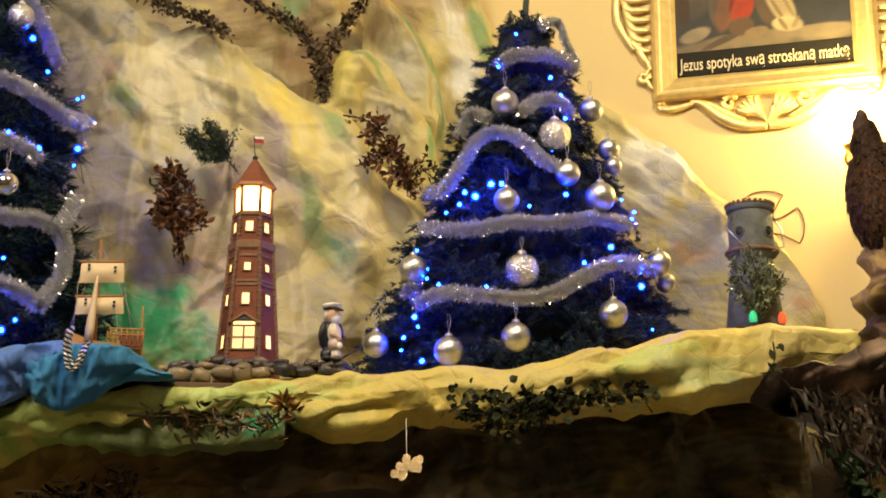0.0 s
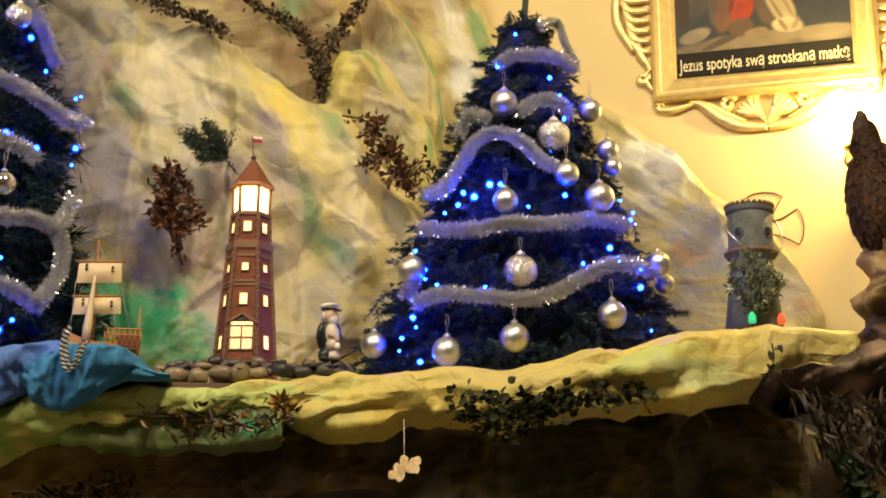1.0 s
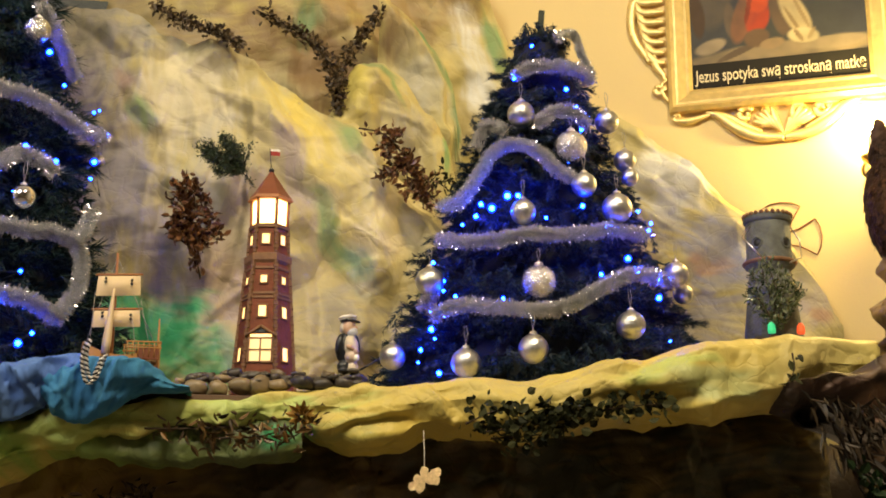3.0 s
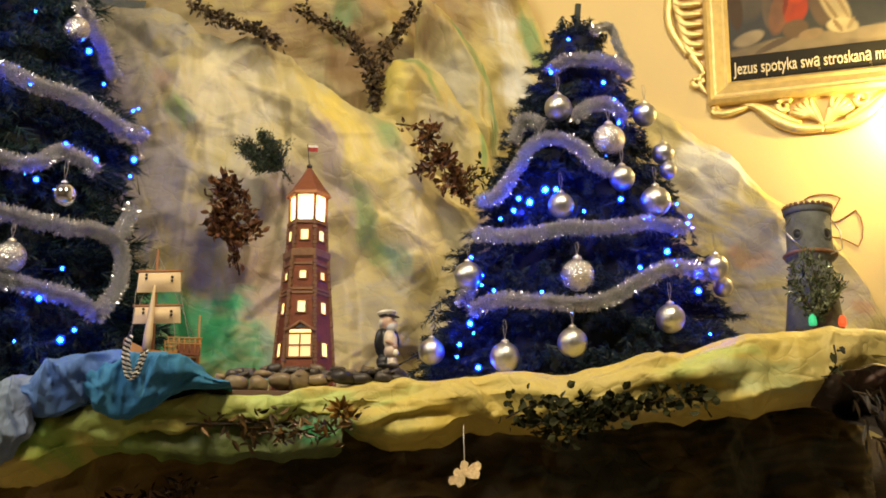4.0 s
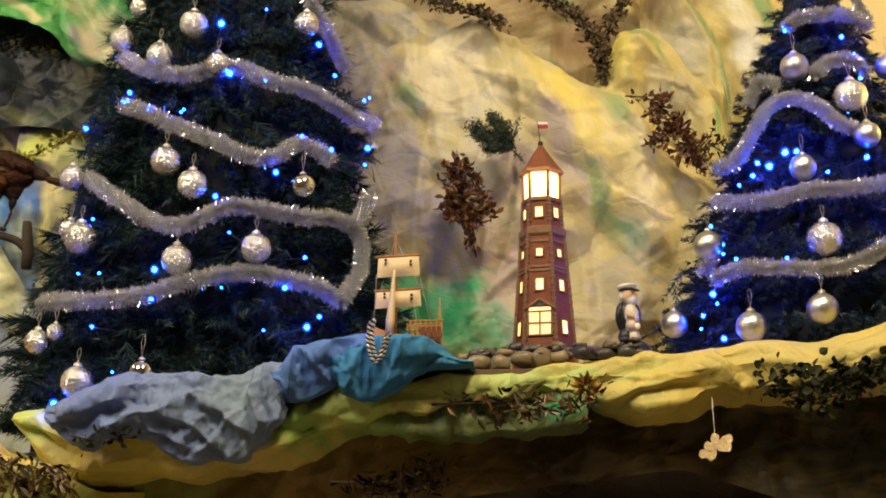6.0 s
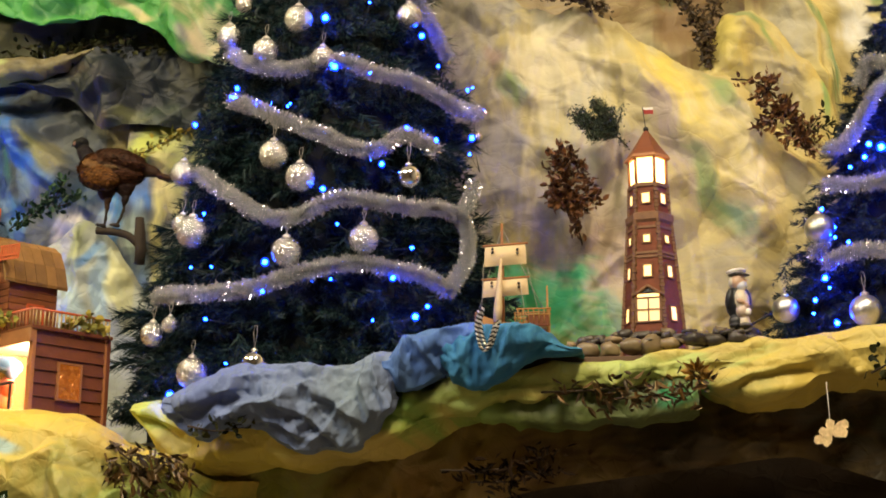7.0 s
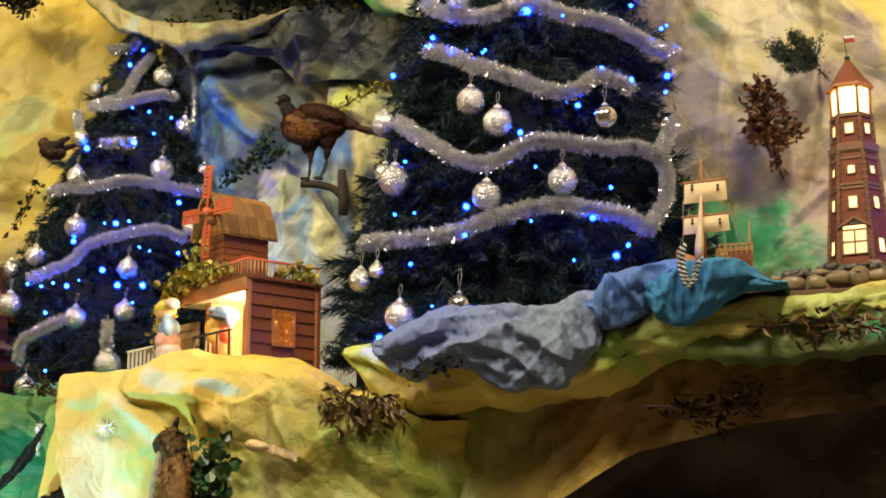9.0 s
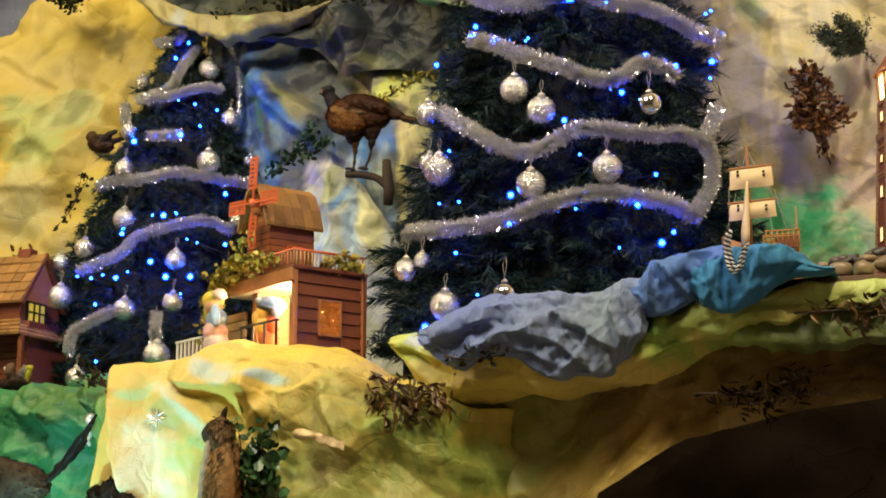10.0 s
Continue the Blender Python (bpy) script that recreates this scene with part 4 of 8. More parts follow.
# the wide dark stroke on the right paints the shaded hollow under the ledge
mountain(paper_lip("ledge_under", [(-0.62, 2.345), (-0.3, 2.335), (0.2, 2.345), (0.46, 2.36)], [(-0.62, 2.33), (-0.561, 2.325), (-0.44, 2.27), (-0.34, 2.214), (-0.221, 2.232), (-0.083, 2.196), (0.054, 2.199), (0.199, 2.206), (0.345, 2.224), (0.46, 2.25)],
                   lambda x: 5.07 + 0.02 * math.sin(9 * x) + 0.06 * max(0, x + 0.2), PAPER_STIFF, (0.24, 0.36, 0.075), [(0.2, 2.28, 0.32, 0.10, 0, (0.035, 0.04, 0.018)), (0.40, 2.29, 0.05, 0.025, 0, (0.05, 0.30, 0.12)), (-0.45, 2.30, 0.14, 0.04, -25, (0.34, 0.44, 0.10)), (0.1, 2.22, 0.3, 0.04, 0, (0.10, 0.13, 0.04))],
                   seed=64, amp=0.4, scale=0.09, step=0.007, section=[(0.12, 0.05), (0.03, 0.0), (0.0, 0.1), (0.0, 0.5), (0.02, 0.9), (0.05, 1.0)], slope=0.4),
         "green painted paper sheet hanging under the ledge, right part painted as shade")
# near-black strokes towards the right paint the shade below the ledge
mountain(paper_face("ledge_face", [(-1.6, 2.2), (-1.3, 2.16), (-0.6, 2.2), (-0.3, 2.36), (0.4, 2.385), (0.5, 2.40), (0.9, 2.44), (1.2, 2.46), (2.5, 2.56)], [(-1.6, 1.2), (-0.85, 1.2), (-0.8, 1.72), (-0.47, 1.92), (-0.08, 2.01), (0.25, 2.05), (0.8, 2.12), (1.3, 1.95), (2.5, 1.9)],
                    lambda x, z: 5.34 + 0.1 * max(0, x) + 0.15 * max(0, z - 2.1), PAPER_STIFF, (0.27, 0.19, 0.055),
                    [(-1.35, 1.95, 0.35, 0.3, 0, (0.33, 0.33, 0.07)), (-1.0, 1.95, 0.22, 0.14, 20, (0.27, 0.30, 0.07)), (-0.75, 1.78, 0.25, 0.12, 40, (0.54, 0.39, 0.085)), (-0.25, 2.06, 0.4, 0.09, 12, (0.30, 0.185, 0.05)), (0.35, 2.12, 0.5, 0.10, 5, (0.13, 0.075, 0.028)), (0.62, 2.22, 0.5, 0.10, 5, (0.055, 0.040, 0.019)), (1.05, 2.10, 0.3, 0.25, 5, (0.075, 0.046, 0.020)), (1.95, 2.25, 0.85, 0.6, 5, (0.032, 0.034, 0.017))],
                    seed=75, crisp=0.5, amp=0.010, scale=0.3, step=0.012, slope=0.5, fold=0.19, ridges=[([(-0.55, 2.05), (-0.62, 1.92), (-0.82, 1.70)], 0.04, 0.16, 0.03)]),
         "olive and brown crumpled paper under the ledge with painted shade")
# added dark sheet in place of the unlit depth of the cave
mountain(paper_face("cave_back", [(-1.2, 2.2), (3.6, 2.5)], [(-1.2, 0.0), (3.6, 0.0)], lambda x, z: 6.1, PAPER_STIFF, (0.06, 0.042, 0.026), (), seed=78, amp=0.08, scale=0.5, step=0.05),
         "dark brown paper standing for shade at the back of the cave")
mountain(paper_lip("ledge_green", [(-4.6, 2.3), (-3.3, 2.22), (-2.85, 2.2), (-2.62, 2.26), (-2.45, 2.2)], [(-4.6, 1.2), (-2.45, 1.2)], lambda x: 5.1 + 0.35 * max(0, -2.55 - x), PAPER_STIFF, (0.022, 0.19, 0.085),
                   [(-2.9, 2.14, 0.45, 0.07, 0, (0.05, 0.15, 0.035)), (-2.60, 2.05, 0.06, 0.14, 10, (0.14, 0.28, 0.07)), (-3.2, 1.85, 0.3, 0.1, 0, (0.03, 0.26, 0.10)), (-2.6, 1.75, 0.08, 0.15, 0, (0.5, 0.55, 0.12))],
                   seed=81, amp=0.6, scale=0.17, step=0.007, back=1.6, slope=0.4, fold=0.2,
                   ridges=[([(-2.92, 2.11), (-2.80, 2.05), (-2.60, 1.95)], 0.06, 0.04, 0.12), ([(-2.62, 2.18), (-2.57, 2.02), (-2.47, 1.76)], 0.07, 0.08, 0.04), ([(-3.12, 2.06), (-2.88, 2.01), (-2.70, 1.92)], 0.05, 0.12, 0.04)],
                   folds=[(-2.75, 2.12, -35, 0.08, 0.06, 0.18), (-3.0, 2.05, -12, 0.10, 0.07, 0.3), (-2.6, 1.95, -65, 0.08, 0.07, 0.2)],
                   section=[(-0.08, 0.0), (-0.04, 0.5), (0.0, 0.8), (0.03, 0.95), (0.1, 1.0), (1.6, 0.99)]),
         "green painted crumpled paper meadow")
# base and dark strokes lowered to paint the shade below the ledge
mountain(paper_face("rock_brown", [(2.09, 2.50), (2.2, 2.53), (2.35, 2.55), (2.48, 2.62), (2.6, 2.66), (3.1, 2.7)], [(2.09, 2.42), (2.2, 2.37), (2.3, 2.28), (2.37, 2.05), (2.43, 1.6), (3.1, 1.6)], lambda x, z: 4.99 + 0.14 * math.exp(-((z - 2.41 - 0.1 * (x - 2.3)) / 0.06) ** 2) - 0.1 * (x - 2.2),
                    PAPER_STIFF, (0.040, 0.024, 0.014), [(2.53, 2.60, 0.09, 0.045, 15, (0.36, 0.24, 0.15)), (2.46, 2.12, 0.06, 0.10, 0, (0.42, 0.28, 0.08)), (2.47, 2.44, 0.05, 0.05, 0, (0.36, 0.23, 0.16)), (2.44, 2.30, 0.05, 0.04, 20, (0.30, 0.19, 0.11)), (2.24, 2.22, 0.12, 0.02, 15, (0.16, 0.09, 0.045)), (2.22, 2.37, 0.10, 0.05, 0, (0.012, 0.009, 0.007)), (2.3, 2.50, 0.10, 0.03, 0, (0.09, 0.05, 0.035))],
                    seed=91, amp=0.03, scale=0.14, step=0.007, crisp=0.5, slope=0.7, fold=0.12),
         "brown crumpled paper rocks with shade in the colour")


def paper_column(name, x, y, profile, material, base, strokes, seed):
    """Paper wrapped round a post: rings of the given (radius, height) profile, crumpled outwards."""
    prof = np.array(profile)
    run = np.r_[0, np.cumsum(np.hypot(np.diff(prof[:, 0]), np.diff(prof[:, 1])))]
    rows, around = int(run[-1] / 0.008), 120
    t = np.linspace(0, run[-1], rows)
    r, z = np.interp(t, run, prof[:, 0]), np.interp(t, run, prof[:, 1])
    w = np.linspace(0, 2 * math.pi, around, endpoint=False)
    W, R, Z = np.tile(w, rows), np.repeat(r, around), np.repeat(z, around)
    wrap = np.stack([0.18 * W, Z], 1)
    h = (0.6 * creased(wrap, 0.07, seed) + tents(wrap, seed, 0.09, 1.2, 0.7)) * np.clip(R / 0.1, 0, 1) * np.sin(W / 2) ** 0.3
    V = np.stack([x + (R + h) * np.sin(W), y + (R + h) * np.cos(W), Z], 1)
    faces = [(i * around + k, i * around + (k + 1) % around, (i + 1) * around + (k + 1) % around, (i + 1) * around + k) for i in range(rows - 1) for k in range(around)]
    me = mesh_of(name, V, faces)
    paint_layer(me, V[:, [0, 2]], base, strokes, seed)
    return part(name, me, material)


mountain(paper_column("rock_pillar", 2.72, 5.05, [(0.18, 2.52), (0.175, 2.62), (0.165, 2.70), (0.20, 2.76), (0.215, 2.81), (0.175, 2.86), (0.185, 2.93), (0.18, 3.0), (0.16, 3.05), (0.10, 3.085), (0.02, 3.09)],
                      PAPER_STIFF, (0.32, 0.21, 0.075), [(2.55, 2.70, 0.05, 0.05, 0, (0.07, 0.035, 0.02)), (2.58, 2.79, 0.03, 0.05, 20, (0.09, 0.05, 0.025)), (2.54, 2.86, 0.06, 0.015, 10, (0.12, 0.065, 0.03)), (2.60, 2.97, 0.03, 0.04, 0, (0.12, 0.06, 0.03)), (2.54, 2.80, 0.02, 0.03, 30, (0.10, 0.05, 0.025))], 95),
         "brown crumpled paper rock under the dark bird")


# ---------------------------------------------------------------- trees
def conifer(name, x, y, z0, z1, width, squash, sprigs, needle, material, seed, label, droop=0.3, ragged=0.16, boughs=0):
    """width(z): crown radius. Sprigs stand out all round, each set with needles."""
    rng = np.random.default_rng(seed)
    t = thing(name, pose(x, y, z0), label, "christmas tree", "decorated trees")
    H = z1 - z0
    part("trunk", tube_mesh("trunk", [(0, 0, 0), (0.01, 0, H * 0.5), (0, 0, H * 0.97)], [0.035, 0.025, 0.006], 10), BARK, t)
    # height of each sprig, weighted by the crown's girth, gathered in tiers
    h = rng.random(sprigs * 3)
    h = h[rng.random(len(h)) < np.array([width(z0 + a * H) for a in h]) / width(z0)][:sprigs]
    tier = np.round(h * H / 0.17) * 0.17 / H
    h = np.clip(0.35 * tier + 0.65 * h, 0.01, 0.985)
    az = rng.random(len(h)) * 2 * math.pi
    lump = np.array([noise.noise(Vector((2.2 * math.cos(a), 2.2 * math.sin(a), b * H * 5 + seed))) for a, b in zip(az, h)])
    r = np.array([width(z0 + a * H) for a in h]) * (0.55 + 0.45 * rng.random(len(h)) ** 0.45) * (1 + ragged * lump)
    out = np.stack([np.cos(az), squash * np.sin(az), np.zeros(len(h))], 1)
    tip = out * r[:, None] + np.stack([np.zeros(len(h)), np.zeros(len(h)), h * H], 1)
    d = out + rng.normal(0, 0.35, (len(h), 3)) + np.array([0, 0, -droop])
    d /= np.linalg.norm(d, axis=1, keepdims=True)
    length = needle * (2.2 + 1.6 * rng.random(len(h)))
    per = 60
    i = np.repeat(np.arange(len(h)), per)
    u = rng.random(len(i))
    foot = tip[i] - d[i] * (length[i] * u)[:, None]
    side = rng.normal(0, 1, (len(i), 3))
    side -= d[i] * (side * d[i]).sum(1, keepdims=True)
    side /= np.linalg.norm(side, axis=1, keepdims=True)
    way = d[i] * 0.75 + side * 0.75
    end = foot + way * (needle * (0.7 + 0.5 * rng.random(len(i))) * (0.55 + 0.45 * u))[:, None]
    flat = np.cross(way, rng.normal(0, 1, (len(i), 3)))
    flat /= np.linalg.norm(flat, axis=1, keepdims=True)
    w = 0.0021 + needle * 0.012
    pieces = [np.stack([foot - flat * w, foot + flat * w, end], 1)]
    # boughs that stand out of the crown, each with a brush of long needles
    for _ in range(boughs):
        b, a = rng.random() ** 1.3 * 0.88 + 0.07, rng.uniform(-0.5, math.pi + 0.5)
        way = np.array([math.cos(a), squash * math.sin(a), rng.uniform(-0.25, 0.10)])
        way /= np.linalg.norm(way)
        r0 = width(z0 + b * H)
        tip0 = np.array([0, 0, b * H]) + way * r0 * rng.uniform(0.94, 1.10)
        count = 170
        v = rng.random(count)
        start = tip0 - way * (v * 0.15)[:, None]
        turn = rng.normal(0, 1, (count, 3))
        turn -= way * (turn @ way)[:, None]
        turn /= np.linalg.norm(turn, axis=1, keepdims=True)
        aim = way * 0.85 + turn * 0.55 + np.array([0, 0, -0.10])
        stop = start + aim * (needle * rng.uniform(1.0, 1.5, count))[:, None]
        broad = np.cross(aim, rng.normal(0, 1, (count, 3)))
        broad *= 0.0019 / np.linalg.norm(broad, axis=1, keepdims=True)
        pieces.append(np.stack([start - broad, start + broad, stop], 1))
    crown = part("crown", tris("crown", np.concatenate(pieces)), material, t)
    crown["kind"] = "stuff"
    # added near-black shell: stands for the shade inside and closes the view into the crown
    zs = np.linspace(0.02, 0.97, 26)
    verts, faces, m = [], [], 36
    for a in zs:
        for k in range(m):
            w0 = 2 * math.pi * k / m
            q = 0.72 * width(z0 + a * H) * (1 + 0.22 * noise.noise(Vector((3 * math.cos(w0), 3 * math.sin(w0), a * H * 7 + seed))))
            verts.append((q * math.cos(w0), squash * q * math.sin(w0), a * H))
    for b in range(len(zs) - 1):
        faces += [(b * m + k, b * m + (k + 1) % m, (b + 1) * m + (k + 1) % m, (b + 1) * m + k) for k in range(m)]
    inner = part("crown_shade", mesh_of("crown_shade", verts, faces), CORE, t)
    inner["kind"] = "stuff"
    return t


tree_middle = conifer("christmas_tree", -0.95, 5.7, 2.28, 5.6, lambda z: 0.40 + 0.235 * (4.08 - z), 0.79, 5200, 0.062, NEEDLE_LONG, 5,
                      "tall dark green artificial pine with silver tinsel and blue lights", boughs=300)
tree_right = conifer("christmas_tree", 1.44, 5.85, 2.42, 4.13, lambda z: 0.105 + 0.385 * (4.15 - z), 0.68, 4000, 0.036, NEEDLE, 6,
                     "small dark fir with silver tinsel and blue lights", ragged=0.28, boughs=120)
tree_left = conifer("christmas_tree", -3.3, 6.7, 2.2, 4.28, lambda z: 0.085 + 0.425 * (4.3 - z), 0.69, 3700, 0.05, NEEDLE_LONG, 7,
                    "dark green pine behind the mill with tinsel and blue lights", boughs=200)
boxed("star_stem", -0.012, 0.012, -0.012, 0.012, 0, 0.14, CABLE, tree_right, 0.003, pose(0.0, 0.0, 1.69, 4, 4, 0), "dark tree top stem")


# ---------------------------------------------------------------- tinsel
def tinsel(points, radius=0.036, seed=0, per_metre=8000):
    rng = np.random.default_rng(seed)
    c = np.array([tuple(p) for p in glide(points, 0.008)])
    c[1:-1, 2] += 0.004 * rng.normal(0, 1, len(c) - 2)
    along_it = np.gradient(c, axis=0)
    run = np.linalg.norm(np.diff(c, axis=0), axis=1).sum()
    n = int(run * per_metre)
    i = rng.integers(0, len(c), n)
    d = along_it[i] / (np.linalg.norm(along_it[i], axis=1, keepdims=True) + 1e-9)
    v = rng.normal(0, 1, (n, 3))
    v -= d * (v * d).sum(1, keepdims=True)
    v /= np.linalg.norm(v, axis=1, keepdims=True)
    v = v + d * rng.normal(0, 0.35, (n, 1))
    foot = c[i] + d * rng.normal(0, 0.004, (n, 1)) + v * 0.003
    end = foot + v * (radius * (0.50 + 0.40 * rng.random((n, 1))))
    side = np.cross(v, rng.normal(0, 1, (n, 3)))
    side *= np.where(rng.random((n, 1)) < 0.12, 0.0022, 0.0010) / (np.linalg.norm(side, axis=1, keepdims=True) + 1e-9)
    t = thing("tinsel_garland", pose(*c[0]), "silver foil tinsel garland draped over the tree", "tinsel", "tinsel garlands")
    # flat foil strips, each of two triangles
    pts = np.concatenate([np.stack([foot - side, foot + side, end + side], 1), np.stack([foot - side, end + side, end - side], 1)]) - c[0]
    foil = part("foil", tris("foil", pts), FOIL, t)
    foil["kind"] = "stuff"
    part("wire", tube_mesh("wire", [p - c[0] for p in c[::4]], 0.003, 5), FOIL, t)
    return t

tinsel([(-1.27, 5.38, 3.71), (-1.16, 5.31, 3.63), (-1.02, 5.28, 3.59), (-0.89, 5.28, 3.61), (-0.80, 5.30, 3.62), (-0.68, 5.32, 3.57), (-0.56, 5.39, 3.56), (-0.46, 5.47, 3.52), (-0.40, 5.55, 3.50), (-0.34, 5.71, 3.53)], 0.038, 1)
tinsel([(-1.24, 5.32, 3.49), (-1.15, 5.28, 3.45), (-1.03, 5.24, 3.38), (-0.89, 5.23, 3.32), (-0.74, 5.24, 3.25), (-0.65, 5.26, 3.25), (-0.57, 5.32, 3.32), (-0.51, 5.35, 3.30), (-0.46, 5.38, 3.27)], 0.038, 2)
tinsel([(-1.35, 5.30, 3.20), (-1.21, 5.21, 3.09), (-1.06, 5.17, 2.99), (-0.97, 5.16, 2.97), (-0.87, 5.16, 3.00), (-0.79, 5.18, 3.04), (-0.69, 5.21, 3.04), (-0.56, 5.25, 3.02), (-0.44, 5.33, 3.03), (-0.37, 5.39, 3.01), (-0.34, 5.40, 2.95), (-0.34, 5.36, 2.84), (-0.37, 5.31, 2.76), (-0.40, 5.27, 2.70)], 0.038, 3)
tinsel([(-1.48, 5.26, 2.72), (-1.36, 5.19, 2.71), (-1.17, 5.13, 2.70), (-1.04, 5.11, 2.71), (-0.92, 5.11, 2.75), (-0.80, 5.13, 2.78), (-0.68, 5.16, 2.79), (-0.57, 5.19, 2.77), (-0.47, 5.24, 2.75), (-0.40, 5.27, 2.71)], 0.038, 4)
tinsel([(-0.58, 5.49, 3.98), (-0.51, 5.53, 3.87), (-0.47, 5.56, 3.78), (-0.44, 5.58, 3.72)], 0.038, 5)
tinsel([(-0.33, 5.50, 3.16), (-0.34, 5.45, 3.09), (-0.36, 5.40, 3.03)], 0.038, 6)
tinsel([(1.30, 5.70, 3.88), (1.36, 5.69, 3.92), (1.46, 5.68, 3.93), (1.57, 5.71, 3.93), (1.64, 5.76, 3.90)], 0.036, 7)
tinsel([(1.37, 5.61, 3.65), (1.45, 5.62, 3.70), (1.53, 5.63, 3.71), (1.59, 5.64, 3.66)], 0.036, 8)
tinsel([(1.00, 5.71, 3.31), (1.07, 5.63, 3.31), (1.14, 5.63, 3.42), (1.20, 5.63, 3.52), (1.28, 5.60, 3.55), (1.37, 5.57, 3.51), (1.45, 5.54, 3.42), (1.51, 5.53, 3.39)], 0.036, 9)
tinsel([(0.98, 5.64, 3.15), (1.09, 5.54, 3.12), (1.20, 5.50, 3.12), (1.30, 5.47, 3.14), (1.43, 5.46, 3.14), (1.57, 5.48, 3.16), (1.63, 5.50, 3.18), (1.80, 5.57, 3.18)], 0.036, 10)
tinsel([(0.95, 5.52, 2.81), (1.00, 5.49, 2.84), (1.08, 5.46, 2.85), (1.20, 5.40, 2.83), (1.33, 5.38, 2.82), (1.46, 5.38, 2.85), (1.57, 5.41, 2.92), (1.70, 5.46, 2.99), (1.80, 5.51, 3.00), (1.91, 5.59, 3.00)], 0.036, 11)
tinsel([(1.14, 5.69, 3.56), (1.18, 5.69, 3.65), (1.25, 5.64, 3.62)], 0.036, 12)
tinsel([(1.49, 5.73, 4.08), (1.58, 5.82, 4.14), (1.61, 5.78, 4.02), (1.66, 5.80, 3.95)], 0.022, 13)
tinsel([(0.92, 5.63, 2.99), (0.95, 5.56, 2.91), (0.91, 5.57, 2.87)], 0.036, 14)
tinsel([(-3.18, 6.63, 4.14), (-3.22, 6.55, 4.01), (-3.26, 6.49, 3.88), (-3.41, 6.49, 3.84)], 0.034, 15)
tinsel([(-3.45, 6.50, 3.84), (-3.28, 6.46, 3.82), (-3.17, 6.51, 3.86), (-3.07, 6.60, 3.90), (-3.04, 6.65, 3.89)], 0.034, 16)
tinsel([(-3.03, 6.72, 4.15), (-2.98, 6.70, 4.05), (-2.95, 6.68, 3.92), (-2.94, 6.66, 3.77), (-2.94, 6.64, 3.66)], 0.016, 17, 1500)
tinsel([(-3.56, 6.56, 3.84), (-3.51, 6.49, 3.72)], 0.034, 18)
tinsel([(-3.30, 6.37, 3.59), (-3.13, 6.40, 3.59)], 0.034, 19)
tinsel([(-3.55, 6.33, 3.34), (-3.42, 6.29, 3.35), (-3.28, 6.28, 3.34), (-3.14, 6.32, 3.37), (-3.00, 6.36, 3.36), (-2.89, 6.44, 3.34), (-2.81, 6.54, 3.34)], 0.034, 20)
tinsel([(-3.50, 6.12, 2.86), (-3.37, 6.11, 2.89), (-3.27, 6.12, 2.93), (-3.22, 6.16, 3.01), (-3.12, 6.19, 3.05), (-2.99, 6.25, 3.09), (-2.90, 6.30, 3.10), (-2.80, 6.35, 3.06)], 0.034, 21)
tinsel([(-3.42, 5.95, 2.44), (-3.42, 5.98, 2.53), (-3.34, 5.99, 2.58), (-3.23, 6.01, 2.63)], 0.034, 22)
tinsel([(-3.43, 6.63, 4.20), (-3.30, 6.60, 4.18), (-3.27, 6.62, 4.23)], 0.034, 23)
tinsel([(-2.99, 6.00, 2.60), (-2.975, 5.97, 2.53), (-2.96, 5.96, 2.45)], 0.034, 24)

# ---------------------------------------------------------------- baubles and bulbs
def bauble(x, y, z, size, finish, label, string=0.06):
    t = thing("bauble", pose(x, y, z), label, "bauble", "silver baubles")
    bm = bmesh.new()
    bmesh.ops.create_uvsphere(bm, u_segments=28, v_segments=18, radius=size / 2)
    for f in bm.faces:
        f.smooth = True
    part("ball", bm, finish, t)
    r = size / 2
    part("cap", lathe("cap", [(r * 0.26, r * 0.93), (r * 0.27, r * 1.08), (r * 0.22, r * 1.16), (r * 0.06, r * 1.2), (r * 0.06, r * 1.3), (r * 0.02, r * 1.32)], 12), CAPMETAL, t)
    s = string
    part("string", tube_mesh("string", [(0, 0, r * 1.25), (0.007, 0.002, r * 1.25 + s * 0.6), (0.004, 0.01, r * 1.25 + s), (-0.004, 0.012, r * 1.25 + s), (-0.006, 0.002, r * 1.25 + s * 0.6), (0, 0, r * 1.25)], 0.0011, 4), THREAD, t)
    return t



def finish(n, seed):
    """On the small fir most are satin; elsewhere rough with glitter, a few mirror-bright."""
    if seed == 82 and n not in (1, 8):
        return SATIN, "satin silver bauble hanging on the fir", 0.07
    if seed == 76 and n in (2, 11):
        return CHROME, "mirror silver bauble hanging on the tree", 0.08
    return GLITTER, "silver glitter bauble hanging on the tree", 0.05


for n, (x, y, z, size) in enumerate([(-1.03, 5.19, 3.22, 0.11), (-0.92, 5.16, 3.12, 0.11), (-0.54, 5.26, 3.135, 0.09), (-1.41, 5.30, 3.20, 0.10), (-0.95, 5.11, 2.83, 0.11), (-0.68, 5.15, 2.876, 0.11), (-1.33, 5.20, 2.94, 0.12), (-1.38, 5.23, 2.98, 0.08), (-1.45, 5.17, 2.56, 0.09), (-1.38, 5.15, 2.59, 0.06)]):
    bauble(x, y, z, size, *finish(n, 76))
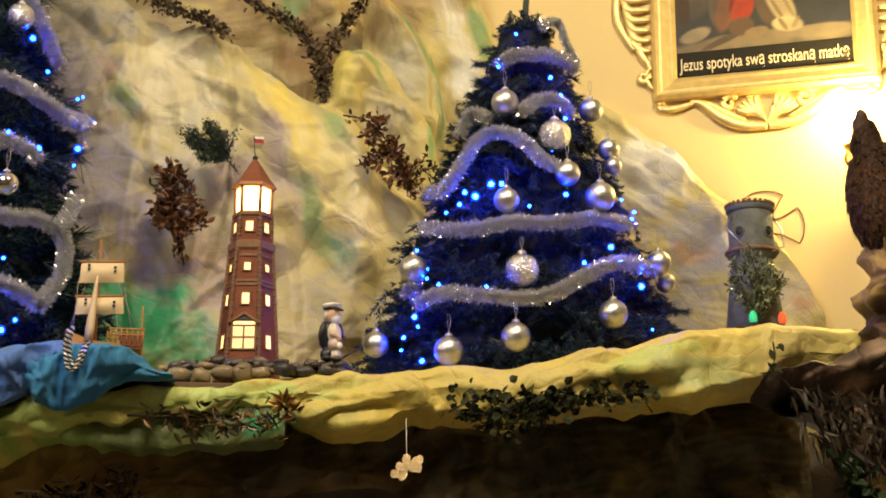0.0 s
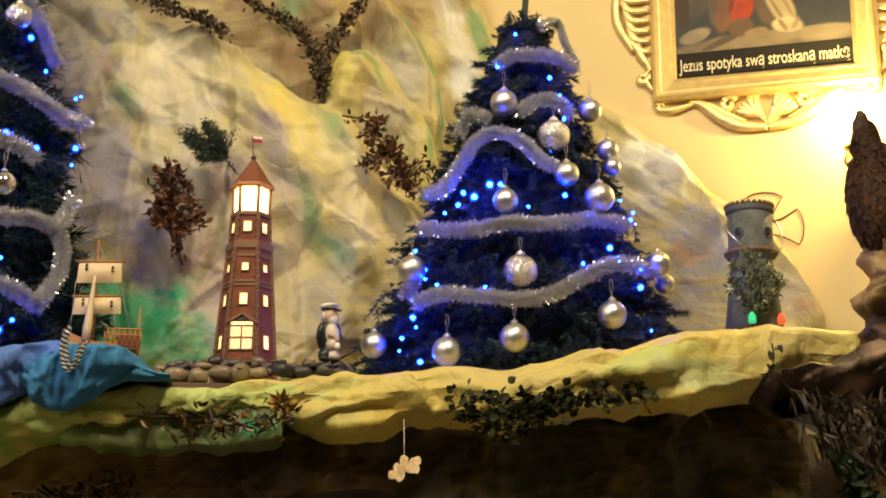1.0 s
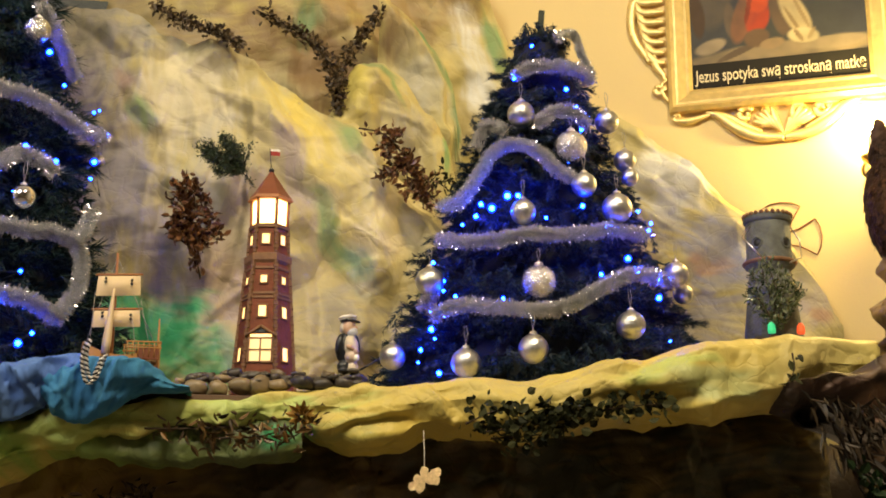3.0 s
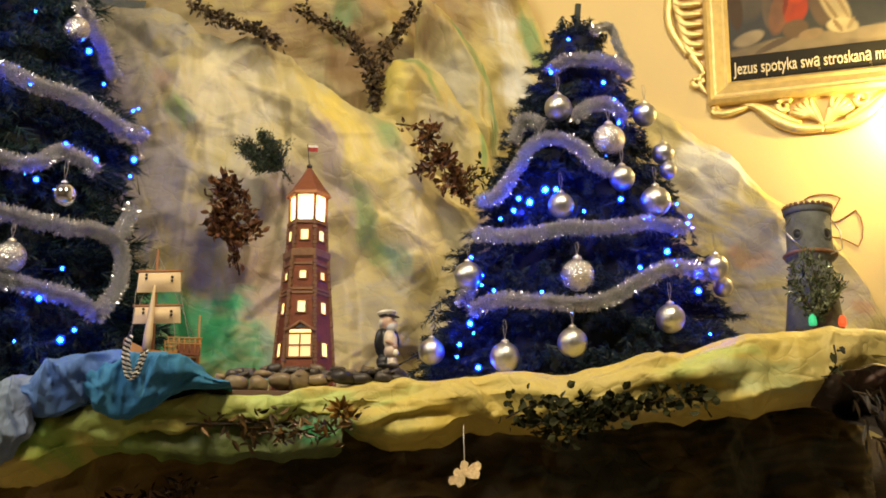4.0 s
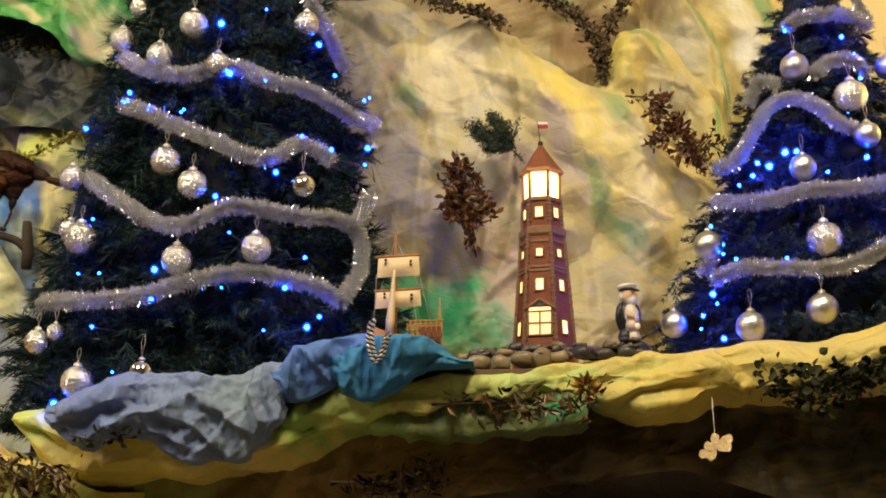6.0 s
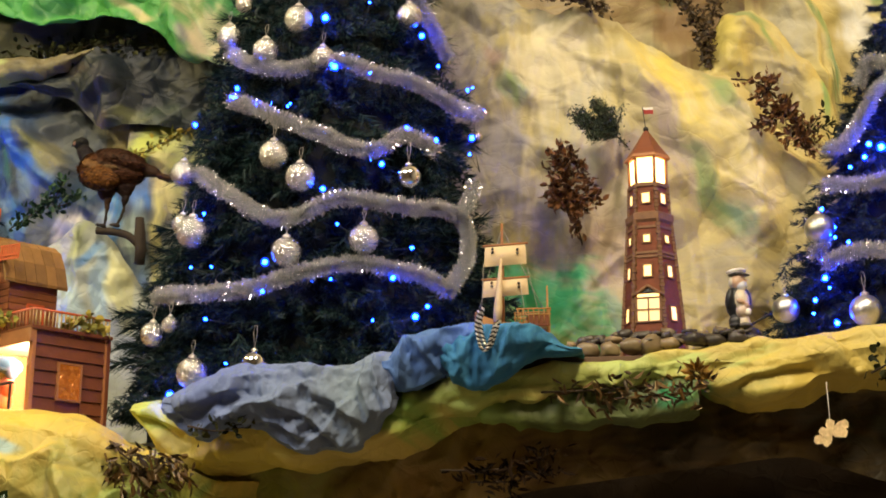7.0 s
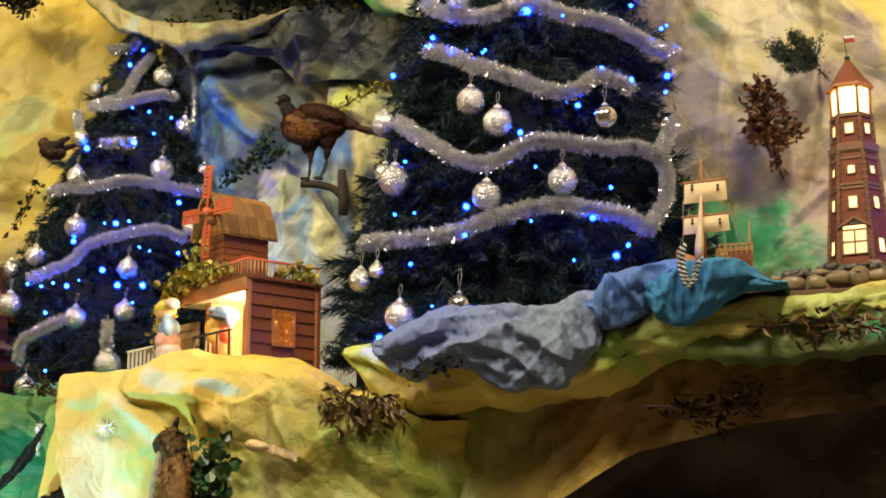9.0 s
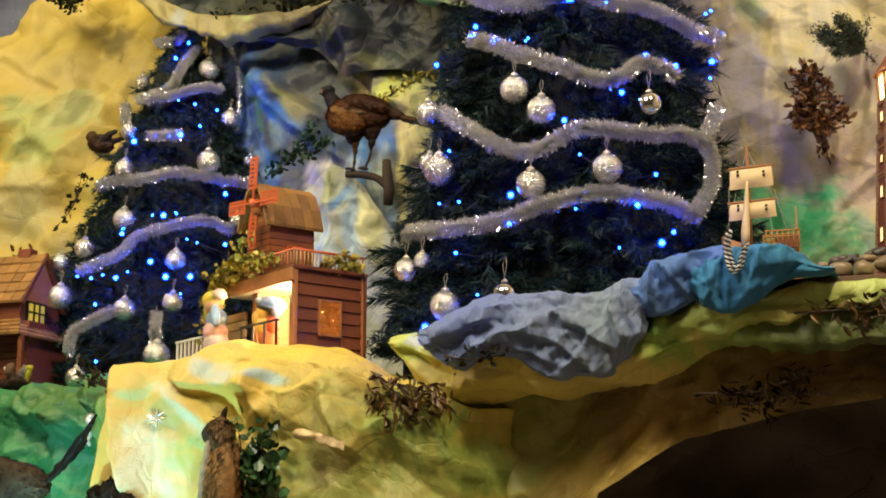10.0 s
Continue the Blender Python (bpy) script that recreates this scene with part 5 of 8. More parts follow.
for n, (x, y, z, size) in enumerate([(-1.26, 5.06, 2.398, 0.11), (-1.03, 5.03, 2.42, 0.09), (-0.98, 5.30, 3.80, 0.11), (-1.10, 5.28, 3.67, 0.10), (-1.28, 5.38, 3.78, 0.10), (-0.57, 5.42, 3.84, 0.10), (-0.87, 5.26, 3.62, 0.09), (-1.22, 5.37, 3.91, 0.07), (-0.34, 5.71, 3.43, 0.04)]):
    bauble(x, y, z, size, *finish(n + 10, 76))
for n, (x, y, z, size) in enumerate([(1.31, 5.61, 3.68, 0.11), (1.50, 5.55, 3.53, 0.13), (1.54, 5.51, 3.36, 0.10), (1.29, 5.48, 3.23, 0.10), (1.67, 5.51, 3.27, 0.12), (1.68, 5.67, 3.69, 0.10), (1.74, 5.63, 3.51, 0.09), (1.75, 5.60, 3.43, 0.07), (1.33, 5.39, 2.93, 0.13)]):
    bauble(x, y, z, size, *finish(n, 82))
for n, (x, y, z, size) in enumerate([(1.29, 5.31, 2.66, 0.11), (1.67, 5.36, 2.77, 0.11), (1.05, 5.36, 2.61, 0.11), (0.80, 5.55, 2.66, 0.10), (0.94, 5.56, 2.96, 0.11), (1.92, 5.58, 3.03, 0.10), (1.97, 5.66, 2.97, 0.08)]):
    bauble(x, y, z, size, *finish(n + 9, 82))
for n, (x, y, z, size) in enumerate([(-3.09, 6.60, 4.00, 0.11), (-3.44, 6.52, 3.94, 0.08), (-3.42, 6.38, 3.63, 0.09), (-2.95, 6.59, 3.71, 0.10), (-3.37, 6.28, 3.40, 0.10), (-2.96, 6.39, 3.43, 0.12), (-2.83, 6.59, 3.47, 0.07), (-3.29, 6.17, 3.11, 0.11), (-2.78, 6.37, 3.11, 0.08)]):
    bauble(x, y, z, size, *finish(n, 84))
for n, (x, y, z, size) in enumerate([(-3.48, 6.13, 2.97, 0.10), (-3.63, 6.16, 2.92, 0.09), (-3.55, 6.05, 2.72, 0.12), (-3.16, 6.00, 2.63, 0.11), (-2.98, 6.14, 2.88, 0.10), (-2.94, 6.06, 2.66, 0.10), (-2.95, 5.95, 2.40, 0.125), (-3.31, 5.86, 2.30, 0.10)]):
    bauble(x, y, z, size, *finish(n + 9, 84))


glim = random.Random(12)


def light_string(spots, label, bulb=LED):
    """Blue bulbs on one dark cable that runs from bulb to bulb just inside the crown."""
    t = thing("light_string", pose(*spots[0]), label, "christmas lights", "strings of blue lights")
    o = Vector(spots[0])
    bm = bmesh.new()
    bmesh.ops.create_icosphere(bm, subdivisions=2, radius=0.0082)
    for f in bm.faces:
        f.smooth = True
    me = bpy.data.meshes.new("bulb")
    bm.to_mesh(me)
    bm.free()
    me.materials.append(bulb)
    # added shell round each bulb for its glow, no real cap
    cap = lathe("cap", [(0.004, -0.0145), (0.0105, -0.0105), (0.0145, 0.0), (0.0105, 0.0105), (0.004, 0.0145)], 16)
    cap.materials.append(LED_HALO)
    for p in spots:
        b = part("bulb", me, None, t)
        b.matrix_local = Matrix.Translation(Vector(p) - o) @ Matrix.Scale((0.45 + 0.85 * glim.random() ** 1.6), 4)
        part("cap", cap, None, b).visible_shadow = False
    line = []
    for a, b in zip(spots, spots[1:]):
        mid = (Vector(a) + Vector(b)) / 2 - o + Vector((0, 0.28, -0.02))
        line += [Vector(a) - o + Vector((0, 0.012, 0)), mid]
    part("cable", tube_mesh("cable", line, 0.002, 4), CABLE, t)
    return t

light_string([(-1.22, 5.32, 3.54), (-1.23, 5.31, 3.50), (-1.12, 5.27, 3.45), (-1.00, 5.25, 3.43), (-1.41, 5.40, 3.43), (-0.38, 5.71, 3.63), (-0.35, 5.53, 3.30), (-0.35, 5.60, 3.39), (-0.64, 5.26, 3.19), (-0.56, 5.33, 3.35), (-0.46, 5.40, 3.32), (-0.84, 5.18, 3.08), (-0.78, 5.16, 2.94), (-0.52, 5.23, 2.86), (-1.30, 5.23, 3.02), (-1.36, 5.26, 3.00), (-1.33, 5.20, 2.81), (-1.03, 5.12, 2.80), (-0.79, 5.12, 2.73), (-0.58, 5.18, 2.74)],
             "string of small blue bulbs wound through the tree", LED)
light_string([(-1.03, 5.10, 2.69), (-1.24, 5.12, 2.60), (-0.50, 5.19, 2.60), (-0.64, 5.13, 2.58), (-1.14, 5.06, 2.43), (-1.35, 5.10, 2.33), (-0.46, 5.21, 2.64), (-1.24, 5.16, 2.80), (-0.88, 5.32, 3.81), (-0.83, 5.28, 3.59), (-0.70, 5.32, 3.57), (-0.47, 5.51, 3.66), (-0.36, 5.71, 3.64), (-1.25, 5.37, 3.71), (-1.22, 5.32, 3.54), (-1.11, 5.27, 3.45), (-1.41, 5.40, 3.43), (-0.99, 5.25, 3.44), (-0.72, 5.38, 3.89), (-0.53, 5.48, 3.78)],
             "string of small blue bulbs wound through the tree", LED)
light_string([(1.38, 5.72, 4.03), (1.30, 5.70, 3.87), (1.51, 5.66, 3.82), (1.55, 5.65, 3.74), (1.56, 5.62, 3.63), (1.49, 5.56, 3.47), (1.28, 5.53, 3.31), (1.24, 5.54, 3.31), (1.18, 5.55, 3.26), (1.12, 5.57, 3.23), (1.07, 5.59, 3.20), (1.38, 5.48, 3.21), (1.14, 5.57, 3.28), (1.53, 5.50, 3.27), (1.57, 5.53, 3.33), (1.78, 5.60, 3.29), (1.84, 5.63, 3.25)],
             "string of small blue bulbs wound through the tree", LED_BRIGHT)
light_string([(1.82, 5.60, 3.21), (1.70, 5.48, 3.06), (1.58, 5.43, 2.98), (1.83, 5.52, 2.99), (1.82, 5.49, 2.91), (0.96, 5.62, 3.05), (0.99, 5.55, 2.96), (0.99, 5.54, 2.92), (1.03, 5.50, 2.89), (1.20, 5.42, 2.87), (0.94, 5.50, 2.76), (0.95, 5.48, 2.72), (0.90, 5.50, 2.68), (0.89, 5.49, 2.63), (0.96, 5.42, 2.58), (1.84, 5.43, 2.73), (1.62, 5.50, 3.19)],
             "string of small blue bulbs wound through the tree", LED_BRIGHT)
light_string([(-3.23, 6.62, 4.17), (-3.27, 6.56, 4.07), (-3.19, 6.47, 3.80), (-3.11, 6.50, 3.78), (-3.02, 6.57, 3.76), (-3.06, 6.47, 3.65), (-3.19, 6.39, 3.59), (-3.13, 6.40, 3.59), (-3.26, 6.38, 3.59), (-3.38, 6.37, 3.57), (-3.16, 6.21, 3.13), (-3.11, 6.23, 3.13), (-3.05, 6.25, 3.14), (-3.26, 6.19, 3.09), (-3.30, 6.17, 3.04)],
             "string of small blue bulbs wound through the tree", LED_SMALL)
light_string([(-3.11, 6.13, 2.88), (-3.21, 6.09, 2.83), (-3.34, 6.08, 2.82), (-3.26, 6.07, 2.80), (-3.41, 6.09, 2.81), (-3.50, 6.11, 2.83), (-2.97, 6.22, 3.00), (-2.92, 6.23, 2.98), (-2.81, 6.31, 2.98), (-2.91, 6.16, 2.80), (-3.02, 6.12, 2.80), (-3.34, 6.03, 2.67), (-2.93, 6.11, 2.71), (-3.25, 5.92, 2.38), (-2.87, 6.41, 3.26)],
             "string of small blue bulbs wound through the tree", LED_SMALL)


# ---------------------------------------------------------------- shared shapes for the things
def lumps(name, blobs, material, segments=3, rough=0.0, plumes=0, plume=0.03, trail=(1, 0, -0.2), seed=0, grain=0.0035):
    """One plain mesh of rounded masses: (centre, radii, (rx, ry, rz) degrees, colour), with flat plumes laid over them if wanted."""
    rng = np.random.default_rng(seed)
    bm, frames = bmesh.new(), []
    for c, r, turn, rgb in blobs:
        m = Matrix.Translation(c) @ pose(0, 0, 0, *turn) @ Matrix.Diagonal((*r, 1))
        bmesh.ops.create_icosphere(bm, subdivisions=segments, radius=1.0, matrix=m)
        frames.append(np.array(m.inverted()))
    raw = bpy.data.meshes.new(name)
    bm.to_mesh(raw)
    bm.free()
    # melt the masses into one skin
    ob = bpy.data.objects.new(name, raw)
    scene.collection.objects.link(ob)
    melt = ob.modifiers.new("melt", "REMESH")
    melt.mode, melt.voxel_size = "VOXEL", grain
    bpy.context.view_layer.update()
    skin = bpy.data.meshes.new_from_object(ob.evaluated_get(bpy.context.evaluated_depsgraph_get()))
    bpy.data.objects.remove(ob)
    pts = np.array([tuple(v.co) for v in skin.vertices])
    out = np.array([tuple(v.normal) for v in skin.vertices])
    flat = np.concatenate([pts, np.ones((len(pts), 1))], 1)
    near = np.argmin([np.linalg.norm((flat @ f.T)[:, :3], axis=1) for f in frames], 0)
    bumps = np.array([noise.noise(Vector(v) * 35) for v in pts])
    cols = [(*c, 1) for c in np.array([k[3] for k in blobs])[near] * (1 + 0.35 * bumps)[:, None]]
    size = np.array([min(k[1]) for k in blobs])[near]
    verts = [tuple(v) for v in pts + out * (rough * bumps)[:, None]]
    faces = [tuple(f.vertices) for f in skin.polygons]
    smooth = len(faces)
    if plumes:
        big = np.flatnonzero(np.array(size) > 0.045)
        pick = big[rng.integers(0, len(big), plumes)]
        t = np.array(trail, float) / np.linalg.norm(trail)
        for i in pick:
            n, p = np.array(out[i]), np.array(verts[i])
            d = t - n * (t @ n) + rng.normal(0, 0.14, 3) + n * 0.07
            d /= np.linalg.norm(d) + 1e-9
            s = np.cross(d, n)
            s /= np.linalg.norm(s) + 1e-9
            k, base = plume * rng.uniform(0.6, 1.3), len(verts)
            verts += [tuple(p), tuple(p + d * k * 0.55 + s * k * 0.2), tuple(p + d * k), tuple(p + d * k * 0.55 - s * k * 0.26)]
            tone = rng.uniform(0.25, 1.8)
            cols += [(*(np.array(cols[i][:3]) * tone), 1)] * 4
            faces.append((base, base + 1, base + 2, base + 3))
    me = mesh_of(name, verts, faces, False)
    me.polygons.foreach_set("use_smooth", [k < smooth for k in range(len(faces))])
    me.color_attributes.new("paint", "FLOAT_COLOR", "POINT").data.foreach_set("color", np.array(cols, np.float32).ravel())
    me.materials.append(material)
    return me


def leaf_mesh(name, feet, ways, size, width=0.45, seed=0, fold=0.25):
    """Folded oval leaves: six corners each, a raised edge on both sides of the rib."""
    rng = np.random.default_rng(seed)
    n = len(feet)
    ways = ways / (np.linalg.norm(ways, axis=1, keepdims=True) + 1e-9)
    side = np.cross(ways, rng.normal(0, 1, (n, 3)))
    side /= np.linalg.norm(side, axis=1, keepdims=True) + 1e-9
    up = np.cross(side, ways)
    s = (size * (0.6 + 0.7 * rng.random(n)))[:, None]
    a, b = feet, feet + ways * s
    rim = []
    for at, out in ((0.26, 0.42), (0.62, 0.46)):
        for k in (1, -1):
            rim.append(feet + ways * s * at + k * side * s * width * out + up * s * fold * out)
    v = np.stack([a, rim[0], rim[2], b, rim[3], rim[1]], 1).reshape(-1, 3)
    f = [(6 * i, 6 * i + 1, 6 * i + 2, 6 * i + 3) for i in range(n)] + [(6 * i, 6 * i + 3, 6 * i + 4, 6 * i + 5) for i in range(n)]
    me = mesh_of(name, v, f, False)
    return me


def spray(name, stems, leaves, size, material, label, category, seed=0, width=0.45, spread=0.02, stem_material=BARK, hang=0.0, group="", thick=0.004):
    """Twigs (lists of points) set with leaves all along."""
    rng = np.random.default_rng(seed)
    o = Vector(stems[0][0])
    t = thing(name, pose(*o), label, category, group)
    feet, ways = [], []
    total = 0
    for st in stems:
        line = glide([Vector(p) - o for p in st], 0.012)
        part("stem", tube_mesh("stem", line, np.linspace(thick, thick * 0.35, len(line)), 5), stem_material, t)
        total += len(line)
    for st in stems:
        line = np.array([tuple(p) for p in glide([Vector(p) - o for p in st], 0.012)])
        k = max(3, int(leaves * len(line) / total))
        i = (len(line) * rng.random(k) ** 0.8).astype(int).clip(0, len(line) - 1)
        d = np.gradient(line, axis=0)[i]
        d /= np.linalg.norm(d, axis=1, keepdims=True) + 1e-9
        feet.append(line[i] + rng.normal(0, spread, (k, 3)))
        ways.append(d * 0.6 + rng.normal(0, 0.7, (k, 3)) + np.array([0, -0.25, -hang]))
    lv = part("leaves", leaf_mesh("leaves", np.concatenate(feet), np.concatenate(ways), size, width, seed), material, t)
    lv["kind"] = "stuff"
    return t


def fan(o, ends, rng, bend=0.02):
    """Twigs from one foot to several ends."""
    out = []
    for e in ends:
        m = (Vector(o) + Vector(e)) / 2 + Vector((rng.uniform(-bend, bend), rng.uniform(-bend, bend), rng.uniform(-bend, bend)))
        out.append([o, tuple(m), e])
    return out


dice = random.Random(4)
FLAG_RED = mat("red_flag_cloth", (0.30, 0.03, 0.025), 0.8, vary=0.2, scale=30)

# ---------------------------------------------------------------- lighthouse
def lighthouse(x, y, z):
    """Six-sided tapered tower; one face turned to the front."""
    t = thing("lighthouse", pose(x, y, z, 0, 0, -9) @ Matrix.Scale(0.972, 4), "red-brown model lighthouse with lit windows and a small flag", "model lighthouse")

    def ring(r, h):
        return [(r * math.sin(radians(30 + 60 * k)), -r * math.cos(radians(30 + 60 * k)), h) for k in range(6)]

    def hexbody(name, steps, material, label=""):
        verts, faces = [], []
        for r, h in steps:
            verts += ring(r, h)
        for i in range(len(steps) - 1):
            faces += [(i * 6 + k, i * 6 + (k + 1) % 6, (i + 1) * 6 + (k + 1) % 6, (i + 1) * 6 + k) for k in range(6)]
        faces += [tuple(range(6))[::-1], tuple(range(len(verts) - 6, len(verts)))]
        return part(name, mesh_of(name, verts, faces, False), material, t, label)

    hexbody("shaft", [(0.126, 0.0), (0.082, 0.575)], BRICK_RED)
    hexbody("gallery", [(0.080, 0.560), (0.092, 0.575), (0.092, 0.600), (0.080, 0.606)], QUOIN)
    hexbody("neck", [(0.077, 0.606), (0.073, 0.715)], BRICK_RED)
    hexbody("lantern_floor", [(0.080, 0.706), (0.080, 0.720)], QUOIN)
    hexbody("lantern", [(0.066, 0.720), (0.068, 0.825)], LIT_LAMP, "glowing lantern glass")
    hexbody("eaves", [(0.080, 0.820), (0.089, 0.824), (0.084, 0.836)], WOOD_MID)
    hexbody("roof", [(0.085, 0.834), (0.060, 0.866), (0.008, 0.945)], WOOD_RED, "pointed brown roof")
    bm = bmesh.new()
    bmesh.ops.create_uvsphere(bm, u_segments=12, v_segments=8, radius=0.011, matrix=Matrix.Translation((0, 0, 0.952)))
    part("finial", bm, BLACK, t)
    part("flag_pole", tube_mesh("flag_pole", [(0, 0, 0.95), (-0.010, 0, 1.045)], 0.0018, 6), BLACK, t)
    bm = bmesh.new()
    for k, mtl in enumerate((WHITE_PAINT, FLAG_RED)):
        vs = [(-0.009 + 0.04 * i / 4, 0.004 * math.sin(i * 1.4), 1.043 - 0.009 * k - 0.006 * i / 4 - (0.009, 0.018)[k] * j) for j in (0, 1) for i in range(5)]
        fl = mesh_of("flag", vs, [(i, i + 1, i + 6, i + 5) for i in range(4)], False)
        part("flag", fl, mtl, t, "white and red flag cloth")
    bm.free()
    for k in range(6):
        a = radians(30 + 60 * k)
        # corner stones up each edge, posts of the lantern
        for r0, z0, r1, z1 in ((0.1275, 0.0, 0.0835, 0.575), (0.0785, 0.606, 0.0745, 0.715)):
            # stones of two lengths in turn, tooth-like, up each corner
            bm, n = bmesh.new(), int((z1 - z0) / 0.0145)
            for i in range(n):
                r, long = r0 + (r1 - r0) * i / n, 0.0085 if i % 2 else 0.0055
                box(bm, -long, long, -0.0045, 0.0065, 0.001, 0.0135, 0.0, pose(r * math.sin(a), -r * math.cos(a), z0 + (z1 - z0) * i / n, 0, 0, math.degrees(a)))
            part("corner_trim", bm, QUOIN, t)
        part("lantern_post", tube_mesh("lantern_post", [(0.069 * math.sin(a), -0.069 * math.cos(a), 0.72), (0.071 * math.sin(a), -0.071 * math.cos(a), 0.825)], 0.0068, 6), WOOD_MID, t)

    def on_face(k, h, w, tall, material, name="window", proud=0.003, frame_on=True):
        r = np.interp(h, [0, 0.575, 0.606, 0.715], [0.126, 0.082, 0.077, 0.073]) * math.cos(radians(30))
        lean = math.degrees(math.atan2(0.044 * 0.866, 0.575)) if h < 0.575 else 2
        m = pose(0, 0, 0, 0, 0, 60 * k) @ pose(0, -r, h, -lean, 0, 0)
        wn = boxed(name, -w / 2, w / 2, -proud, 0.006, -tall / 2, tall / 2, material, t, 0.001, m)
        if frame_on:
            f = 0.006
            for box_at in ((-w / 2 - f, -w / 2, -tall / 2 - f, tall / 2 + f), (w / 2, w / 2 + f, -tall / 2 - f, tall / 2 + f), (-w / 2, w / 2, tall / 2, tall / 2 + f), (-w / 2, w / 2, -tall / 2 - f, -tall / 2)):
                boxed("frame", box_at[0], box_at[1], -proud - 0.003, 0.004, box_at[2], box_at[3], QUOIN, wn, 0.001, m)
        return wn

    for k in range(6):
        for h, w, tall in ((0.66, 0.028, 0.038), (0.50, 0.023, 0.028), (0.375, 0.027, 0.042)):
            on_face(k, h, w, tall, LIT_PANE)
        if k:
            on_face(k, 0.215, 0.030, 0.050, LIT_PANE)
        # raised string courses
        for h in (0.545, 0.445, 0.43):
            on_face(k, h, np.interp(h, [0, 0.575], [0.118, 0.078]), 0.010, QUOIN, "course", 0.004, False)
    # lit double door with its arched head
    door = on_face(0, 0.225, 0.086, 0.085, LIT_DOOR, "door", 0.003, True)
    on_face(0, 0.278, 0.080, 0.014, LIT_PANE, "fanlight", 0.005, False)
    for dx in (-0.043, 0.0, 0.043):
        boxed("mullion", dx - 0.0025, dx + 0.0025, -0.008, 0.0, -0.042, 0.042, QUOIN, door, 0.001, pose(0, -0.0942, 0.225, -3.7, 0, 0))
    boxed("rail", -0.043, 0.043, -0.008, 0.0, -0.002, 0.003, QUOIN, door, 0.001, pose(0, -0.0942, 0.225, -3.7, 0, 0))
    for s in (-1, 1):
        part("gable_bar", tube_mesh("gable_bar", [(s * 0.058, -0.101, 0.276), (0, -0.098, 0.316)], 0.006, 6), QUOIN, door)
    part("gable_panel", mesh_of("gable_panel", [(-0.03, -0.0975, 0.290), (0.03, -0.0975, 0.290), (0, -0.0955, 0.310), (-0.03, -0.090, 0.290), (0.03, -0.090, 0.290), (0, -0.090, 0.310)], [(0, 1, 2), (5, 4, 3), (0, 3, 4, 1), (1, 4, 5, 2), (2, 5, 3, 0)], False), BLACK, door)
    return t


lighthouse(0.323, 5.47, 2.42)

# ---------------------------------------------------------------- stones and board under the lighthouse
def pebble(x, y, z, a, b, c, seed):
    rng = random.Random(seed)
    bm = bmesh.new()
    bmesh.ops.create_icosphere(bm, subdivisions=2, radius=1.0)
    for v in bm.verts:
        w = 1 + 0.42 * noise.noise(v.co * 1.5 + Vector((seed * 3.7, 0, 0)))
        k = Vector([math.copysign(abs(u) ** 0.68, u) for u in v.co]) * 0.92
        v.co = Vector((k.x * a * w, k.y * b * w, k.z * c * w))
    for f in bm.faces:
        f.smooth = True
    ob = part("stone", bm, STONE if seed < 40 and x < 0.45 or seed % 4 == 0 else STONE_DARK)
    ob.matrix_world = pose(x, y, z, rng.uniform(-12, 12), rng.uniform(-15, 15), rng.uniform(-40, 40))
    return tagged(ob, "rounded grey-brown river stone in the low wall", "stone", "stones under the lighthouse")


for n in range(9):
    pebble(0.03 + n * 0.071 + dice.uniform(-0.01, 0.01), 5.16 + dice.uniform(-0.02, 0.02), 2.452 + 0.004 * n + dice.uniform(-0.006, 0.01), dice.uniform(0.034, 0.046), 0.034, dice.uniform(0.027, 0.036) * (1 if n < 5 else 0.7), 11 + n)
for n in range(17):
    pebble(0.05 + n * 0.036 + dice.uniform(-0.01, 0.01), 5.24 + dice.uniform(-0.03, 0.03), 2.500 + 0.001 * n + dice.uniform(-0.006, 0.012), dice.uniform(0.018, 0.034), 0.028, dice.uniform(0.009, 0.017), 40 + n)
for n in range(13):
    pebble(0.10 + n * 0.044 + dice.uniform(-0.01, 0.01), 5.32 + dice.uniform(-0.03, 0.03), 2.530 + dice.uniform(-0.008, 0.010), dice.uniform(0.016, 0.030), 0.026, dice.uniform(0.011, 0.019), 70 + n)
for n in range(9):
    pebble(0.36 + n * 0.036, 5.19 + dice.uniform(-0.02, 0.02), 2.500 + dice.uniform(-0.008, 0.012), dice.uniform(0.014, 0.024), 0.022, dice.uniform(0.009, 0.014), 90 + n)
for n in range(22):
    pebble(0.30 + n * 0.0165 + dice.uniform(-0.006, 0.006), 5.17 + dice.uniform(-0.03, 0.03), 2.492 + dice.uniform(-0.012, 0.030), dice.uniform(0.012, 0.021), 0.018, dice.uniform(0.006, 0.010), 121 + n)
tagged(boxed("board", -0.16, 0.36, 5.12, 5.55, 2.40, 2.432, OLD_BOARD, None, 0.004), "brown wooden board under the stones", "board")


